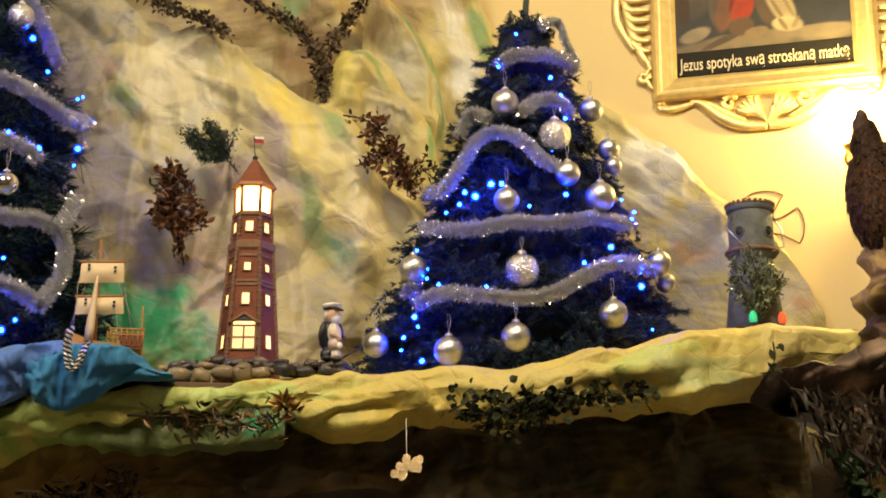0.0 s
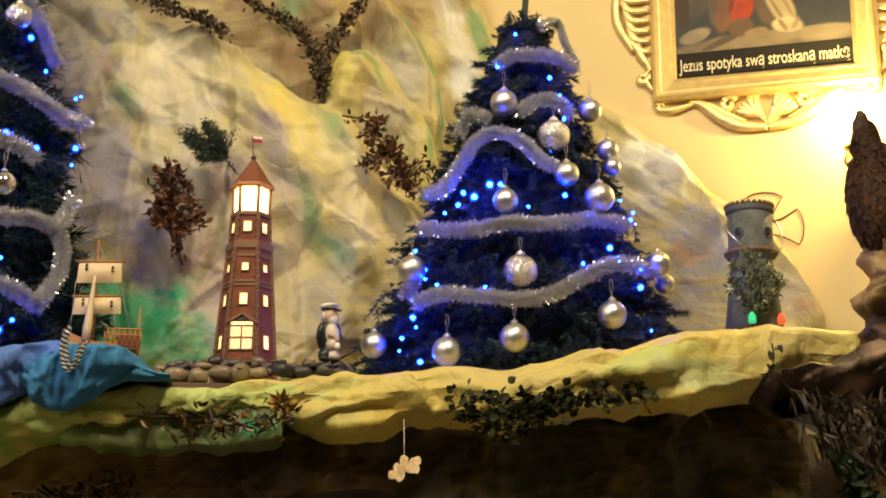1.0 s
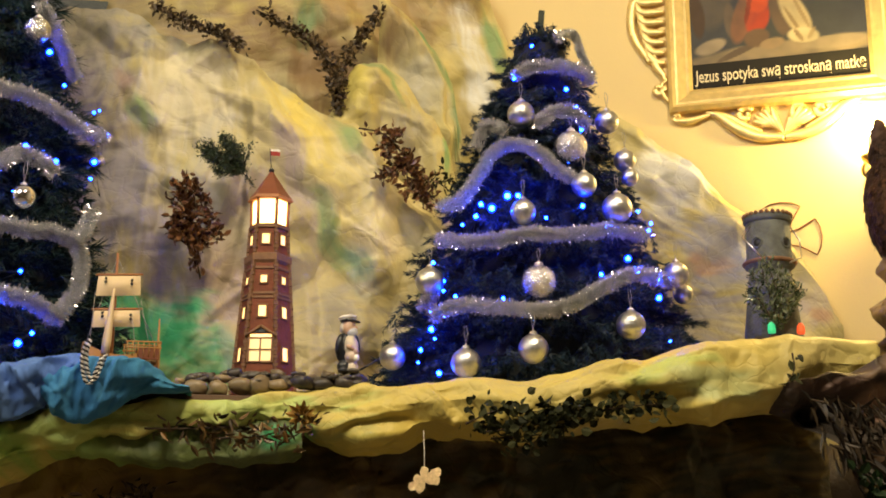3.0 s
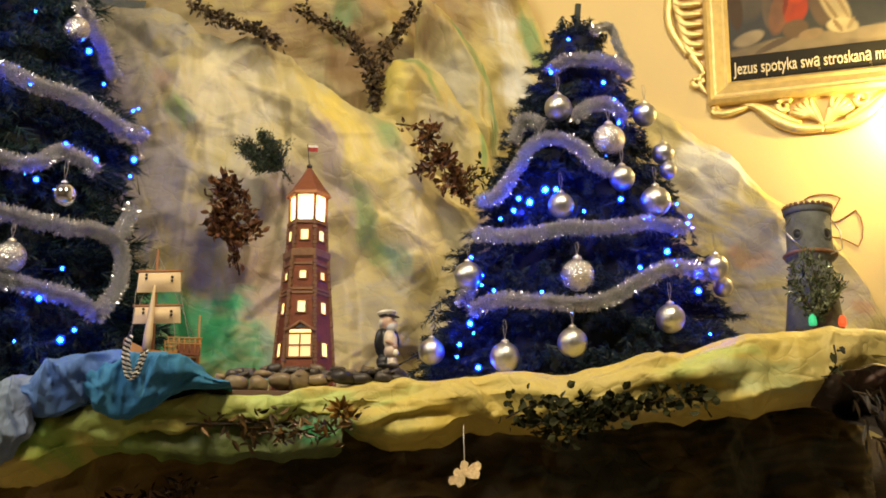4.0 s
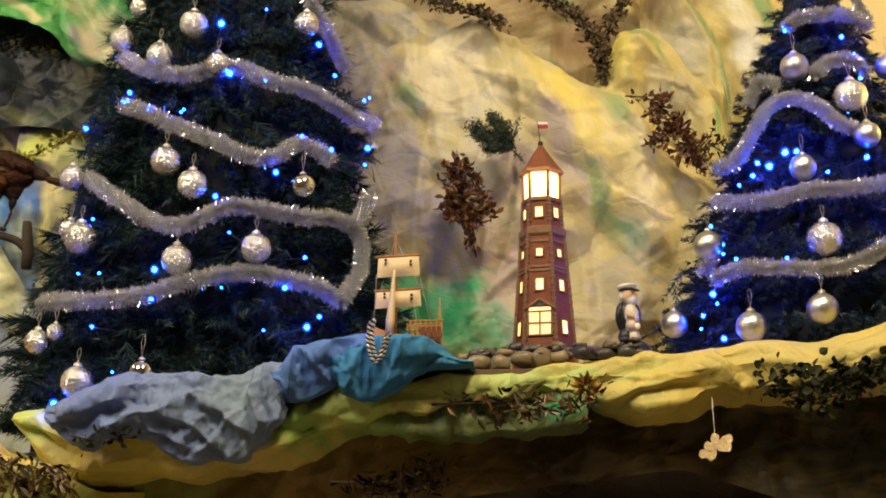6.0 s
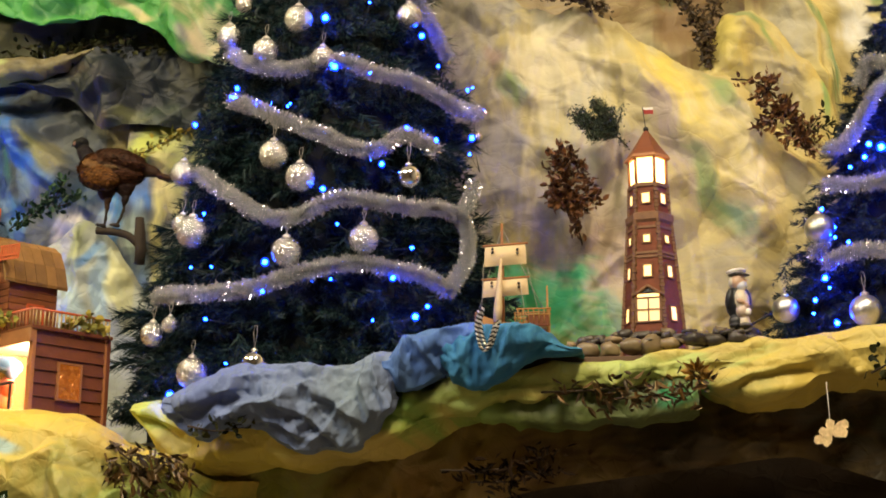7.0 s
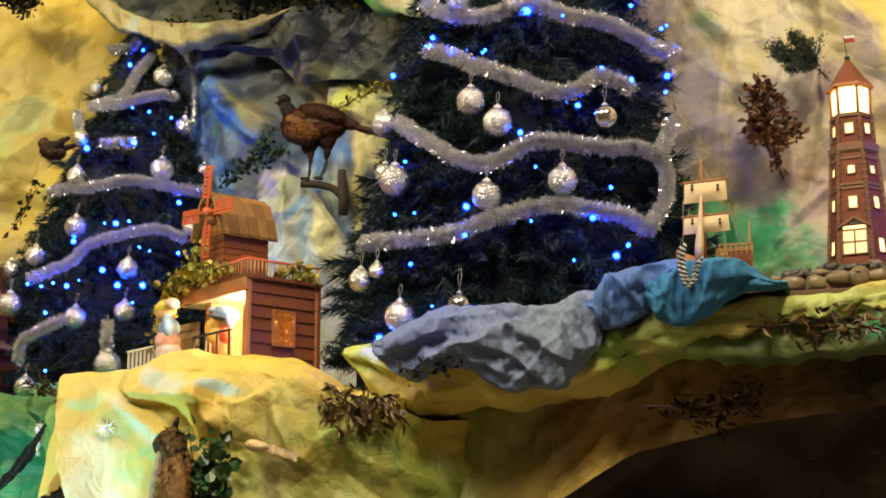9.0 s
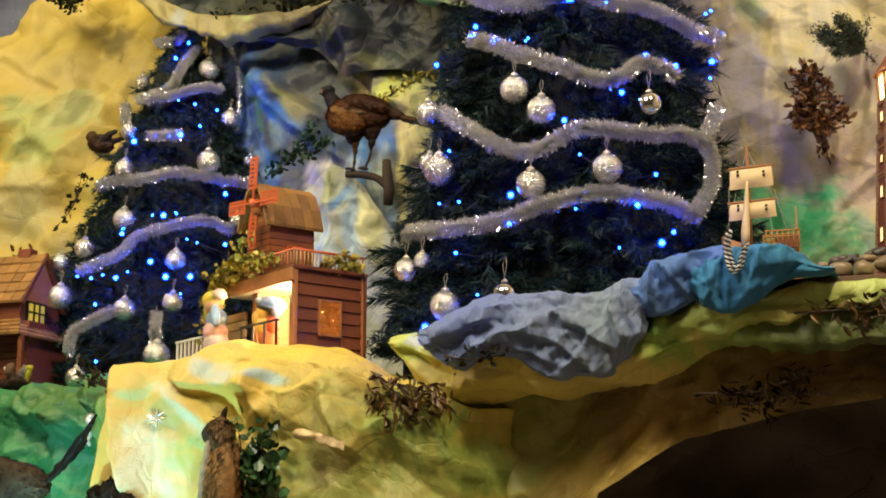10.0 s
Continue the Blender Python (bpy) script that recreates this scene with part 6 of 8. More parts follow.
# ---------------------------------------------------------------- sailor figure and the rod beside it
def sailor(x, y, z):
    navy, cream, skin, beard = (0.012, 0.014, 0.020), (0.62, 0.54, 0.44), (0.58, 0.38, 0.27), (0.50, 0.52, 0.62)
    me = lumps("sailor_figure", [
        ((-0.014, 0.0, 0.030), (0.030, 0.030, 0.034), (0, 0, 0), navy), ((0.022, -0.010, 0.028), (0.024, 0.026, 0.034), (0, 0, 0), cream), ((0.026, -0.026, 0.010), (0.028, 0.024, 0.012), (0, 0, 0), (0.10, 0.09, 0.08)), ((-0.016, -0.012, 0.010), (0.026, 0.030, 0.012), (0, 0, 0), navy),
        ((-0.012, 0.006, 0.118), (0.040, 0.036, 0.072), (0, 4, 0), navy), ((-0.036, -0.012, 0.130), (0.017, 0.022, 0.050), (0, 8, 0), navy), ((0.040, 0.004, 0.136), (0.014, 0.018, 0.042), (0, -10, 0), navy),
        ((0.014, -0.020, 0.120), (0.030, 0.024, 0.052), (0, -4, 0), cream), ((0.016, -0.024, 0.074), (0.028, 0.024, 0.030), (0, 0, 0), (0.50, 0.40, 0.34)), ((0.008, -0.044, 0.112), (0.020, 0.010, 0.010), (0, 24, 0), skin), ((0.034, -0.038, 0.092), (0.013, 0.011, 0.014), (0, 0, 0), (0.30, 0.19, 0.15)), ((0.036, -0.040, 0.066), (0.013, 0.010, 0.016), (0, 0, 0), (0.85, 0.82, 0.72)),
        ((0.004, -0.004, 0.206), (0.030, 0.030, 0.034), (0, 0, 0), skin), ((0.018, -0.020, 0.184), (0.022, 0.018, 0.022), (0, 0, 0), beard), ((0.030, -0.016, 0.196), (0.010, 0.012, 0.008), (0, 0, 0), beard), ((-0.020, 0.004, 0.206), (0.016, 0.024, 0.026), (0, 0, 0), (0.66, 0.62, 0.54)), ((0.034, -0.012, 0.210), (0.008, 0.008, 0.008), (0, 0, 0), skin),
        ((-0.002, 0, 0.254), (0.042, 0.040, 0.014), (0, -6, 0), (0.80, 0.78, 0.74)), ((0.0, -0.001, 0.239), (0.036, 0.035, 0.009), (0, -3, 0), navy), ((0.030, -0.020, 0.234), (0.024, 0.022, 0.005), (0, 10, 0), navy)], CERAMIC)
    ob = part("sailor_figure", me, None)
    ob.matrix_world = pose(x, y, z) @ Matrix.Diagonal((0.84, 0.84, 0.80, 1))
    return tagged(ob, "small glazed seaman statuette in dark coat and white cap", "figurine")


sailor(0.618, 5.33, 2.552)
pebble(0.645, 5.34, 2.532, 0.048, 0.04, 0.022, 201)
pebble(0.66, 5.33, 2.495, 0.05, 0.04, 0.022, 202)
tagged(part("rod", tube_mesh("rod", [(0.66, 5.33, 2.565), (0.735, 5.36, 2.615)], 0.004, 6), BLACK), "thin dark rod between stones and tree", "rod")


# ---------------------------------------------------------------- sailing ship
def ship(x, y, z):
    t = thing("sailing_ship", pose(x, y, z, 0, 0, 14), "wooden model sailing ship with cream square sails", "model ship")
    verts, faces = [], []
    n = 12
    for i in range(n + 1):
        s = i / n
        px = -0.13 + 0.27 * s
        w = 0.038 * math.sin(math.pi * min(0.92, 0.12 + 0.9 * s)) ** 0.6
        lift = 0.05 * (s - 0.45) ** 2 * 4
        for dy, dz in ((-w, 0.15 + lift), (-w * 0.95, 0.09 + lift * 0.6), (-w * 0.5, 0.03), (0, 0.015), (w * 0.5, 0.03), (w * 0.95, 0.09 + lift * 0.6), (w, 0.15 + lift)):
            verts.append((px, dy, dz))
    for i in range(n):
        faces += [(i * 7 + k, i * 7 + k + 1, (i + 1) * 7 + k + 1, (i + 1) * 7 + k) for k in range(6)]
    faces += [tuple(range(7)), tuple(range(n * 7, n * 7 + 7))[::-1]]
    part("hull", mesh_of("hull", verts, faces, False), WOOD_HONEY, t)
    boxed("deck", -0.12, 0.135, -0.03, 0.03, 0.135, 0.142, WOOD_TAN, t, 0.001)
    boxed("stern_castle", 0.06, 0.135, -0.034, 0.034, 0.14, 0.185, WOOD_RED, t, 0.003)
    for k in range(7):
        for s in (-1, 1):
            part("rail_post", tube_mesh("rail_post", [(0.02 + 0.019 * k, s * 0.034, 0.15), (0.02 + 0.019 * k, s * 0.034, 0.200)], 0.0025, 5), WOOD_HONEY, t)
    for s in (-1, 1):
        for h in (0.200, 0.178):
            part("rail", tube_mesh("rail", [(0.015, s * 0.034, h), (0.14, s * 0.034, h + 0.006)], 0.003, 5), WOOD_HONEY, t)
    part("rail", tube_mesh("rail", [(0.138, -0.034, 0.200), (0.138, 0.034, 0.200)], 0.003, 5), WOOD_HONEY, t)
    part("stern_post", tube_mesh("stern_post", [(0.128, -0.03, 0.10), (0.128, -0.03, 0.29)], [0.005, 0.003], 6), WOOD_HONEY, t)
    part("mast", tube_mesh("mast", [(-0.03, 0, 0.1), (-0.03, 0, 0.38), (-0.03, 0, 0.525)], [0.008, 0.007, 0.004], 8), WOOD_MID, t)

    def sail(h0, h1, half, dx):
        vs, fs = [], []
        for j in range(7):
            for i in range(9):
                u, v = i / 8 * 2 - 1, j / 6
                vs.append((dx + u * half * (1 - 0.05 * v), -0.012 - 0.016 * (1 - u * u) * math.sin(math.pi * v), h0 + (h1 - h0) * v + 0.008 * u))
        fs = [(j * 9 + i, j * 9 + i + 1, (j + 1) * 9 + i + 1, (j + 1) * 9 + i) for j in range(6) for i in range(8)]
        s = part("sail", mesh_of("sail", vs, fs), WOOD_PALE, t, "stiff cream sail")
        part("yard", tube_mesh("yard", [(dx - half * 1.06, -0.010, h1 - 0.003), (dx + half * 1.06, -0.010, h1 + 0.014)], 0.0045, 6), WOOD_MID, s)
        for u in (-0.62, 0.55):
            for k in range(2):
                boxed("tie", dx + u * half - 0.004, dx + u * half + 0.004, -0.030, -0.018, h1 - 0.018 - 0.014 * k, h1 - 0.011 - 0.014 * k, BLACK, s, 0.001)

    sail(0.366, 0.438, 0.078, -0.02)
    sail(0.252, 0.312, 0.084, -0.02)
    # fore sail: a tall pale cone-like jib
    part("jib", lathe("jib", [(0.015, 0.0), (0.016, 0.05), (0.011, 0.13), (0.006, 0.20), (0.003, 0.235)], 10), WOOD_PALE, t, "furled cream jib").matrix_local = pose(-0.055, -0.035, 0.15, 0, 4, 0)
    for a, b in (((-0.03, 0, 0.51), (0.12, -0.03, 0.19)), ((-0.03, 0, 0.51), (-0.125, 0, 0.17)), ((0.03, -0.03, 0.30), (0.05, -0.034, 0.16)), ((0.06, -0.01, 0.36), (0.10, -0.034, 0.17)), ((-0.10, -0.01, 0.37), (-0.11, -0.03, 0.17))):
        part("rope", tube_mesh("rope", [a, b], 0.0012, 4), THREAD, t)
    for k, (cx, cz) in enumerate(((-0.015, 0.10), (0.045, 0.085))):
        ring = [(cx + 0.017 * math.cos(w), -0.042, cz + 0.022 * math.sin(w)) for w in np.linspace(0, 2 * math.pi, 17)]
        part("life_ring", tube_mesh("life_ring", ring, 0.0045, 6), WHITE_PAINT, t, "white ring on the hull")
    return t


ship(-0.183, 5.38, 2.45)

# ---------------------------------------------------------------- cloths on the ledge
def cloth(name, top, bottom, y, base, seed, amp, scale, label, back=0.28, strokes=(), folds=(), slope=0.5, fold=0.085, ridges=()):
    ob = paper_lip(name, top, bottom, lambda x: y, CLOTH_GREY, base, strokes, seed, amp * 0.45, scale * 1.1, 0.0035,
                   [(0.05, -0.02), (0.01, 0.0), (-0.01, 0.3), (-0.02, 0.6), (0.0, 0.85), (0.04, 1.0), (back, 0.9)], back, folds=folds, slope=slope, fold=fold, ridges=ridges, fine=0.034)
    return tagged(ob, label, "cloth", "draped cloths")


cloth("grey_cloth", [(-1.32, 2.29), (-1.29, 2.32), (-1.207, 2.365), (-1.083, 2.399), (-0.961, 2.412), (-0.841, 2.416), (-0.723, 2.40), (-0.644, 2.41), (-0.605, 2.443), (-0.53, 2.445)],
      [(-1.32, 2.27), (-1.285, 2.206), (-1.24, 2.17), (-1.179, 2.164), (-1.138, 2.201), (-1.098, 2.219), (-0.937, 2.175), (-0.898, 2.125), (-0.80, 2.108), (-0.761, 2.14), (-0.694, 2.105), (-0.626, 2.163), (-0.567, 2.218), (-0.53, 2.33)], 4.96, (0.165, 0.225, 0.47), 301, 0.6, 0.06, "crumpled grey-blue cloth hanging over the ledge",
      folds=[(-1.12, 2.31, 14, 0.06, 0.03, 0.16), (-0.97, 2.275, 16, 0.05, 0.03, 0.17)],
      ridges=[([(-1.16, 2.235), (-1.02, 2.275), (-0.86, 2.30), (-0.78, 2.34)], 0.045, 0.02, 0.06), ([(-1.28, 2.26), (-1.15, 2.30), (-0.98, 2.36)], 0.03, 0.05, 0.015), ([(-1.06, 2.235), (-0.92, 2.21), (-0.82, 2.15)], 0.03, 0.05, 0.012), ([(-0.95, 2.29), (-0.80, 2.22), (-0.70, 2.12)], 0.035, 0.05, 0.015), ([(-0.88, 2.33), (-0.72, 2.27), (-0.62, 2.19)], 0.03, 0.05, 0.015),
              ([(-0.62, 2.43), (-0.63, 2.33), (-0.60, 2.22)], 0.04, 0.05, 0.02), ([(-0.58, 2.42), (-0.585, 2.33), (-0.56, 2.24)], 0.035, 0.03, 0.015), ([(-0.94, 2.39), (-0.80, 2.37), (-0.66, 2.38)], 0.02, 0.03, 0.012), ([(-0.84, 2.13), (-0.74, 2.20), (-0.66, 2.29)], 0.03, 0.015, 0.045)])
cloth("blue_cloth", [(-0.60, 2.40), (-0.55, 2.455), (-0.48, 2.47), (-0.41, 2.51), (-0.33, 2.52), (-0.25, 2.53)], [(-0.60, 2.38), (-0.55, 2.335), (-0.46, 2.305), (-0.38, 2.36), (-0.33, 2.40), (-0.25, 2.44)], 4.945, (0.09, 0.19, 0.47), 311, 0.8, 0.05,
      "bunched blue cloth on the ledge", folds=[(-0.5, 2.41, 70, 0.04, 0.05, 0.07), (-0.42, 2.43, -50, 0.04, 0.05, 0.08), (-0.36, 2.47, 30, 0.03, 0.04, 0.07)])
cloth("teal_cloth", [(-0.37, 2.46), (-0.30, 2.50), (-0.21, 2.525), (-0.08, 2.50), (0.0, 2.465), (0.09, 2.425)], [(-0.37, 2.40), (-0.29, 2.305), (-0.20, 2.315), (-0.13, 2.345), (-0.09, 2.40), (0.09, 2.415)], 4.925, (0.04, 0.21, 0.36), 321, 0.5, 0.07,
      "teal blue cloth under the model ship", folds=[(-0.14, 2.43, 42, 0.06, 0.03, 0.12), (-0.28, 2.40, 60, 0.05, 0.025, 0.08)])

# twisted silver cord loop in front of the ship
cord = thing("cord_loop", pose(-0.205, 4.855, 2.47), "twisted black and silver cord loop over teal cloth", "cord")
loop = [(-0.028, 0, 0.075), (-0.036, -0.005, 0.02), (-0.022, -0.01, -0.045), (-0.004, -0.01, -0.055), (0.012, -0.005, -0.01), (0.024, 0, 0.03)]
for shift in (Vector((0, 0, 0)), Vector((0.011, 0.008, 0.012))):
    for k, mtl in enumerate((BLACK, CAPMETAL)):
        line = glide(loop, 0.003)
        twist = [p + shift + Vector((math.cos(i * 1.3 + k * math.pi), math.sin(i * 1.3 + k * math.pi), 0)) * 0.0042 for i, p in enumerate(line)]
        part("strand", tube_mesh("strand", twist, 0.0038, 6), mtl, cord)

# ---------------------------------------------------------------- stone tower with a glitter tree and two lamps
def tower(x, y, z):
    t = thing("stone_tower", pose(x, y, z), "grey stone model tower with round windows and coloured lamps", "model tower")
    part("shaft", lathe("shaft", [(0.125, 0.0), (0.114, 0.10), (0.098, 0.24), (0.084, 0.36), (0.080, 0.375), (0.098, 0.385), (0.100, 0.40), (0.090, 0.43), (0.088, 0.575)], 20), SLATE, t)
    part("balcony", lathe("balcony", [(0.098, 0.392), (0.108, 0.398), (0.108, 0.406), (0.096, 0.412)], 20), QUOIN, t)
    part("roof_rim", lathe("roof_rim", [(0.087, 0.565), (0.096, 0.572), (0.096, 0.592), (0.086, 0.60), (0.07, 0.603)], 20), SLATE, t)
    for k in range(26):
        w = 2 * math.pi * k / 26
        part("rim_stone", lathe("rim_stone", [(0.008, 0), (0.009, 0.008), (0.006, 0.014)], 6), QUOIN, t).matrix_local = pose(0.093 * math.cos(w), 0.093 * math.sin(w), 0.592)
    for a, mtl in ((-52, "blue"), (28, "dark")):
        w = radians(a)
        m = pose(0.086 * math.sin(w), -0.086 * math.cos(w), 0.475, 90, 0, a)
        wn = part("round_window", lathe("round_window", [(0.024, -0.004), (0.025, 0.006), (0.019, 0.008), (0.018, 0.002)], 16), SLATE, t)
        wn.matrix_local = m
        part("glass", lathe("glass", [(0.019, 0.0), (0.012, 0.006)], 14), BLACK, wn)
    for dx, mtl in ((-0.062, GREEN_LAMP), (0.055, RED_LAMP)):
        part("lamp", lathe("lamp", [(0.014, 0.0), (0.017, 0.010), (0.015, 0.030), (0.008, 0.041), (0.003, 0.044)], 8, True), mtl, t, "small coloured lantern").matrix_local = pose(dx - 0.01, -0.165, 0.085)
    for s in (-1, 1):
        part("bead_chain", tube_mesh("bead_chain", [(s * 0.05, -0.09, 0.39), (s * 0.11, -0.06, 0.42 + 0.05 * (s < 0)), (s * 0.118, -0.03, 0.50), (s * 0.085, -0.03, 0.55)], 0.0035, 5), CAPMETAL, t)
    # ring of dark stones round its foot
    for k in range(13):
        w = 2 * math.pi * k / 13
        bm = bmesh.new()
        bmesh.ops.create_icosphere(bm, subdivisions=2, radius=0.034)
        for v in bm.verts:
            v.co = Vector((v.co.x, v.co.y, v.co.z * 0.8)) * (1 + 0.25 * noise.noise(v.co * 30 + Vector((k, 0, 0))))
        part("foot_stone", bm, WOOD_RED if k % 2 else BARK, t).location = (0.128 * math.cos(w), 0.128 * math.sin(w), 0.062)
    return t


tower(2.315, 5.60, 2.69)
wands = fan((2.26, 5.45, 2.80), [(2.26 + 0.85 * a, 5.44 - 0.02 * abs(a), 2.82 + b) for a, b in ((-0.11, 0.13), (-0.09, 0.19), (-0.05, 0.22), (-0.02, 0.24), (0.03, 0.20), (0.07, 0.18), (0.11, 0.15), (0.13, 0.12), (-0.12, 0.09), (0.10, 0.08))], dice)
spray("glitter_branch", wands, 900, 0.026, island_mat("glitter_green", (0.03, 0.06, 0.025), (0.30, 0.34, 0.22), 0.25, 0.4), "green glittered twig tree in front of the tower", "artificial twig", 61, 0.3, 0.010)


# ---------------------------------------------------------------- picture on the wall
WALL = Matrix(((0.9153, 0.4028, 0, 2.245), (-0.4028, 0.9153, 0, 6.602), (0, 0, 1, 4.10), (0, 0, 0, 1)))


def picture():
    t = thing("picture", WALL, "religious oil painting in a carved gilded frame", "framed picture")
    W, H, B = 1.06, 1.5, 0.115
    # moulded frame: four mitred sides with a stepped section
    sec = [(0.0, 0.0), (0.0, -0.045), (0.018, -0.060), (0.034, -0.050), (0.045, -0.052), (0.085, -0.030), (0.098, -0.034), (0.115, -0.018), (0.115, 0.0)]
    corners = [(0, 0), (W, 0), (W, H), (0, H)]
    inward = [(1, 1), (-1, 1), (-1, -1), (1, -1)]
    for k in range(4):
        a, b = k, (k + 1) % 4
        vs = [(corners[c][0] + inward[c][0] * d, y, corners[c][1] + inward[c][1] * d) for c in (a, b) for d, y in sec]
        n = len(sec)
        part("frame_side", mesh_of("frame_side", vs, [(i, i + 1, n + i + 1, n + i) for i in range(n - 1)] + [tuple(range(n))[::-1], tuple(range(n, 2 * n))], False), GOLD, t)
    # canvas with broad patches of colour
    nx, nz = 120, 160
    vs = [(B + (W - 2 * B) * i / (nx - 1), -0.010, 0.155 + (H - B - 0.155) * j / (nz - 1)) for j in range(nz) for i in range(nx)]
    me = mesh_of("canvas", vs, [(j * nx + i, j * nx + i + 1, (j + 1) * nx + i + 1, (j + 1) * nx + i) for j in range(nz - 1) for i in range(nx - 1)])
    sand, cream, red = (0.26, 0.20, 0.115), (0.52, 0.42, 0.22), (0.60, 0.08, 0.015)
    paint_layer(me, np.array([(v[0], v[2]) for v in vs]), (0.045, 0.048, 0.056),
                [(0.22, 0.62, 0.10, 0.20, 0, (0.09, 0.075, 0.06)), (0.15, 0.50, 0.035, 0.12, 4, (0.06, 0.035, 0.02)), (0.53, 0.27, 0.46, 0.055, 2, sand), (0.80, 0.30, 0.16, 0.035, 4, (0.30, 0.24, 0.15)), (0.21, 0.335, 0.08, 0.035, 14, (0.36, 0.29, 0.19)), (0.33, 0.285, 0.10, 0.018, 20, (0.10, 0.07, 0.045)),
                 (0.31, 0.46, 0.03, 0.10, 6, (0.12, 0.09, 0.065)), (0.37, 0.47, 0.05, 0.14, -14, (0.22, 0.10, 0.05)), (0.44, 0.47, 0.055, 0.10, -16, (0.42, 0.05, 0.015)), (0.45, 0.56, 0.055, 0.07, -10, red), (0.40, 0.52, 0.012, 0.09, -12, (0.20, 0.03, 0.012)),
                 (0.43, 0.355, 0.06, 0.05, 20, (0.14, 0.085, 0.045)), (0.50, 0.32, 0.06, 0.028, 8, (0.30, 0.21, 0.11)), (0.55, 0.47, 0.05, 0.12, 8, (0.13, 0.085, 0.05)), (0.62, 0.46, 0.055, 0.14, 24, cream), (0.61, 0.42, 0.010, 0.10, 26, (0.28, 0.20, 0.09)), (0.65, 0.46, 0.010, 0.11, 22, (0.34, 0.25, 0.12)),
                 (0.65, 0.345, 0.075, 0.04, -8, (0.60, 0.50, 0.27)), (0.63, 0.345, 0.012, 0.04, 30, (0.26, 0.18, 0.08)), (0.69, 0.35, 0.010, 0.035, -30, (0.33, 0.24, 0.11)), (0.60, 0.60, 0.06, 0.06, 0, (0.24, 0.17, 0.10)), (0.48, 0.66, 0.08, 0.05, 0, (0.10, 0.08, 0.12))], 3.1, 0.15)
    part("canvas", me, CANVAS, t, "dark oil canvas with red and ochre patches")
    board = boxed("caption_board", B, W - B, -0.012, -0.004, 0.115, 0.245, CAPTION, t, 0.0, None, "black caption strip with cream lettering")
    curve = bpy.data.curves.new("caption", "FONT")
    curve.body, curve.size, curve.extrude = "Jezus spotyka swą stroskaną matkę", 0.074, 0.001
    curve.offset = 0.0004
    curve.align_x = "CENTER"
    raw = bpy.data.objects.new("caption", curve)
    scene.collection.objects.link(raw)
    bpy.context.view_layer.update()
    me = bpy.data.meshes.new_from_object(raw.evaluated_get(bpy.context.evaluated_depsgraph_get()))
    bpy.data.objects.remove(raw)
    xs = [v.co.x for v in me.vertices]
    fit_x = (W - 2 * B - 0.03) / (max(xs) - min(xs))
    me.transform(pose(W / 2, -0.0145, 0.150, 90, 0, 0) @ Matrix.Diagonal((fit_x, 1.22, 1, 1)))
    part("lettering", me, LETTER, board, "cream painted caption")

    def scroll(name, pts, radii, squash=0.6):
        me = tube_mesh(name, glide([(x, -0.02, z) for x, z in pts], 0.012), 1.0, 8)
        n = len(me.vertices) // 8
        c = [sum((me.vertices[i * 8 + k].co for k in range(8)), Vector()) / 8 for i in range(n)]
        rr = np.interp(np.linspace(0, 1, n), np.linspace(0, 1, len(radii)), radii)
        for i in range(n):
            for k in range(8):
                d = (me.vertices[i * 8 + k].co - c[i]) * rr[i]
                me.vertices[i * 8 + k].co = c[i] + Vector((d.x, d.y * squash, d.z))
        return part(name, me, GOLD, t, "gilded scrollwork")

    def curl(cx, cz, r, start, turns, flip=1):
        return [(cx + r * (1 - 0.75 * s) * math.cos(start + flip * 2 * math.pi * turns * s), cz + r * (1 - 0.75 * s) * math.sin(start + flip * 2 * math.pi * turns * s)) for s in np.linspace(0, 1, 12)]

    # carving under the frame: two long acanthus arms that meet in a shell
    for s in (-1, 1):
        c = W / 2
        scroll("scroll", [(c + s * 0.52, -0.03), (c + s * 0.45, -0.045), (c + s * 0.37, -0.03), (c + s * 0.33, -0.02)], [0.010, 0.020, 0.016, 0.006])
        scroll("scroll", curl(c + s * 0.495, -0.022, 0.026, 0, 1.2, s), [0.010, 0.014, 0.006])
        scroll("scroll", [(c + s * 0.36, -0.01), (c + s * 0.30, -0.03), (c + s * 0.22, -0.10), (c + s * 0.12, -0.155), (c, -0.17)], [0.010, 0.024, 0.032, 0.026, 0.018])
        scroll("scroll", [(c + s * 0.33, -0.008), (c + s * 0.25, -0.045), (c + s * 0.17, -0.10), (c + s * 0.10, -0.13)], [0.008, 0.016, 0.020, 0.008])
        scroll("scroll", curl(c + s * 0.175, -0.04, 0.04, 0.5, 1.1, -s), [0.014, 0.018, 0.008])
        for k in range(5):
            a = radians(14 + 17 * k)
            scroll("leaf", [(c + s * 0.01 * k, -0.155 + 0.012 * k), (c + s * (0.02 + 0.06 * math.sin(a)), -0.10 + 0.02 * math.cos(a)), (c + s * (0.02 + 0.125 * math.sin(a)), -0.085 + 0.085 * math.cos(a) * 0.9)], [0.006, 0.020, 0.010])
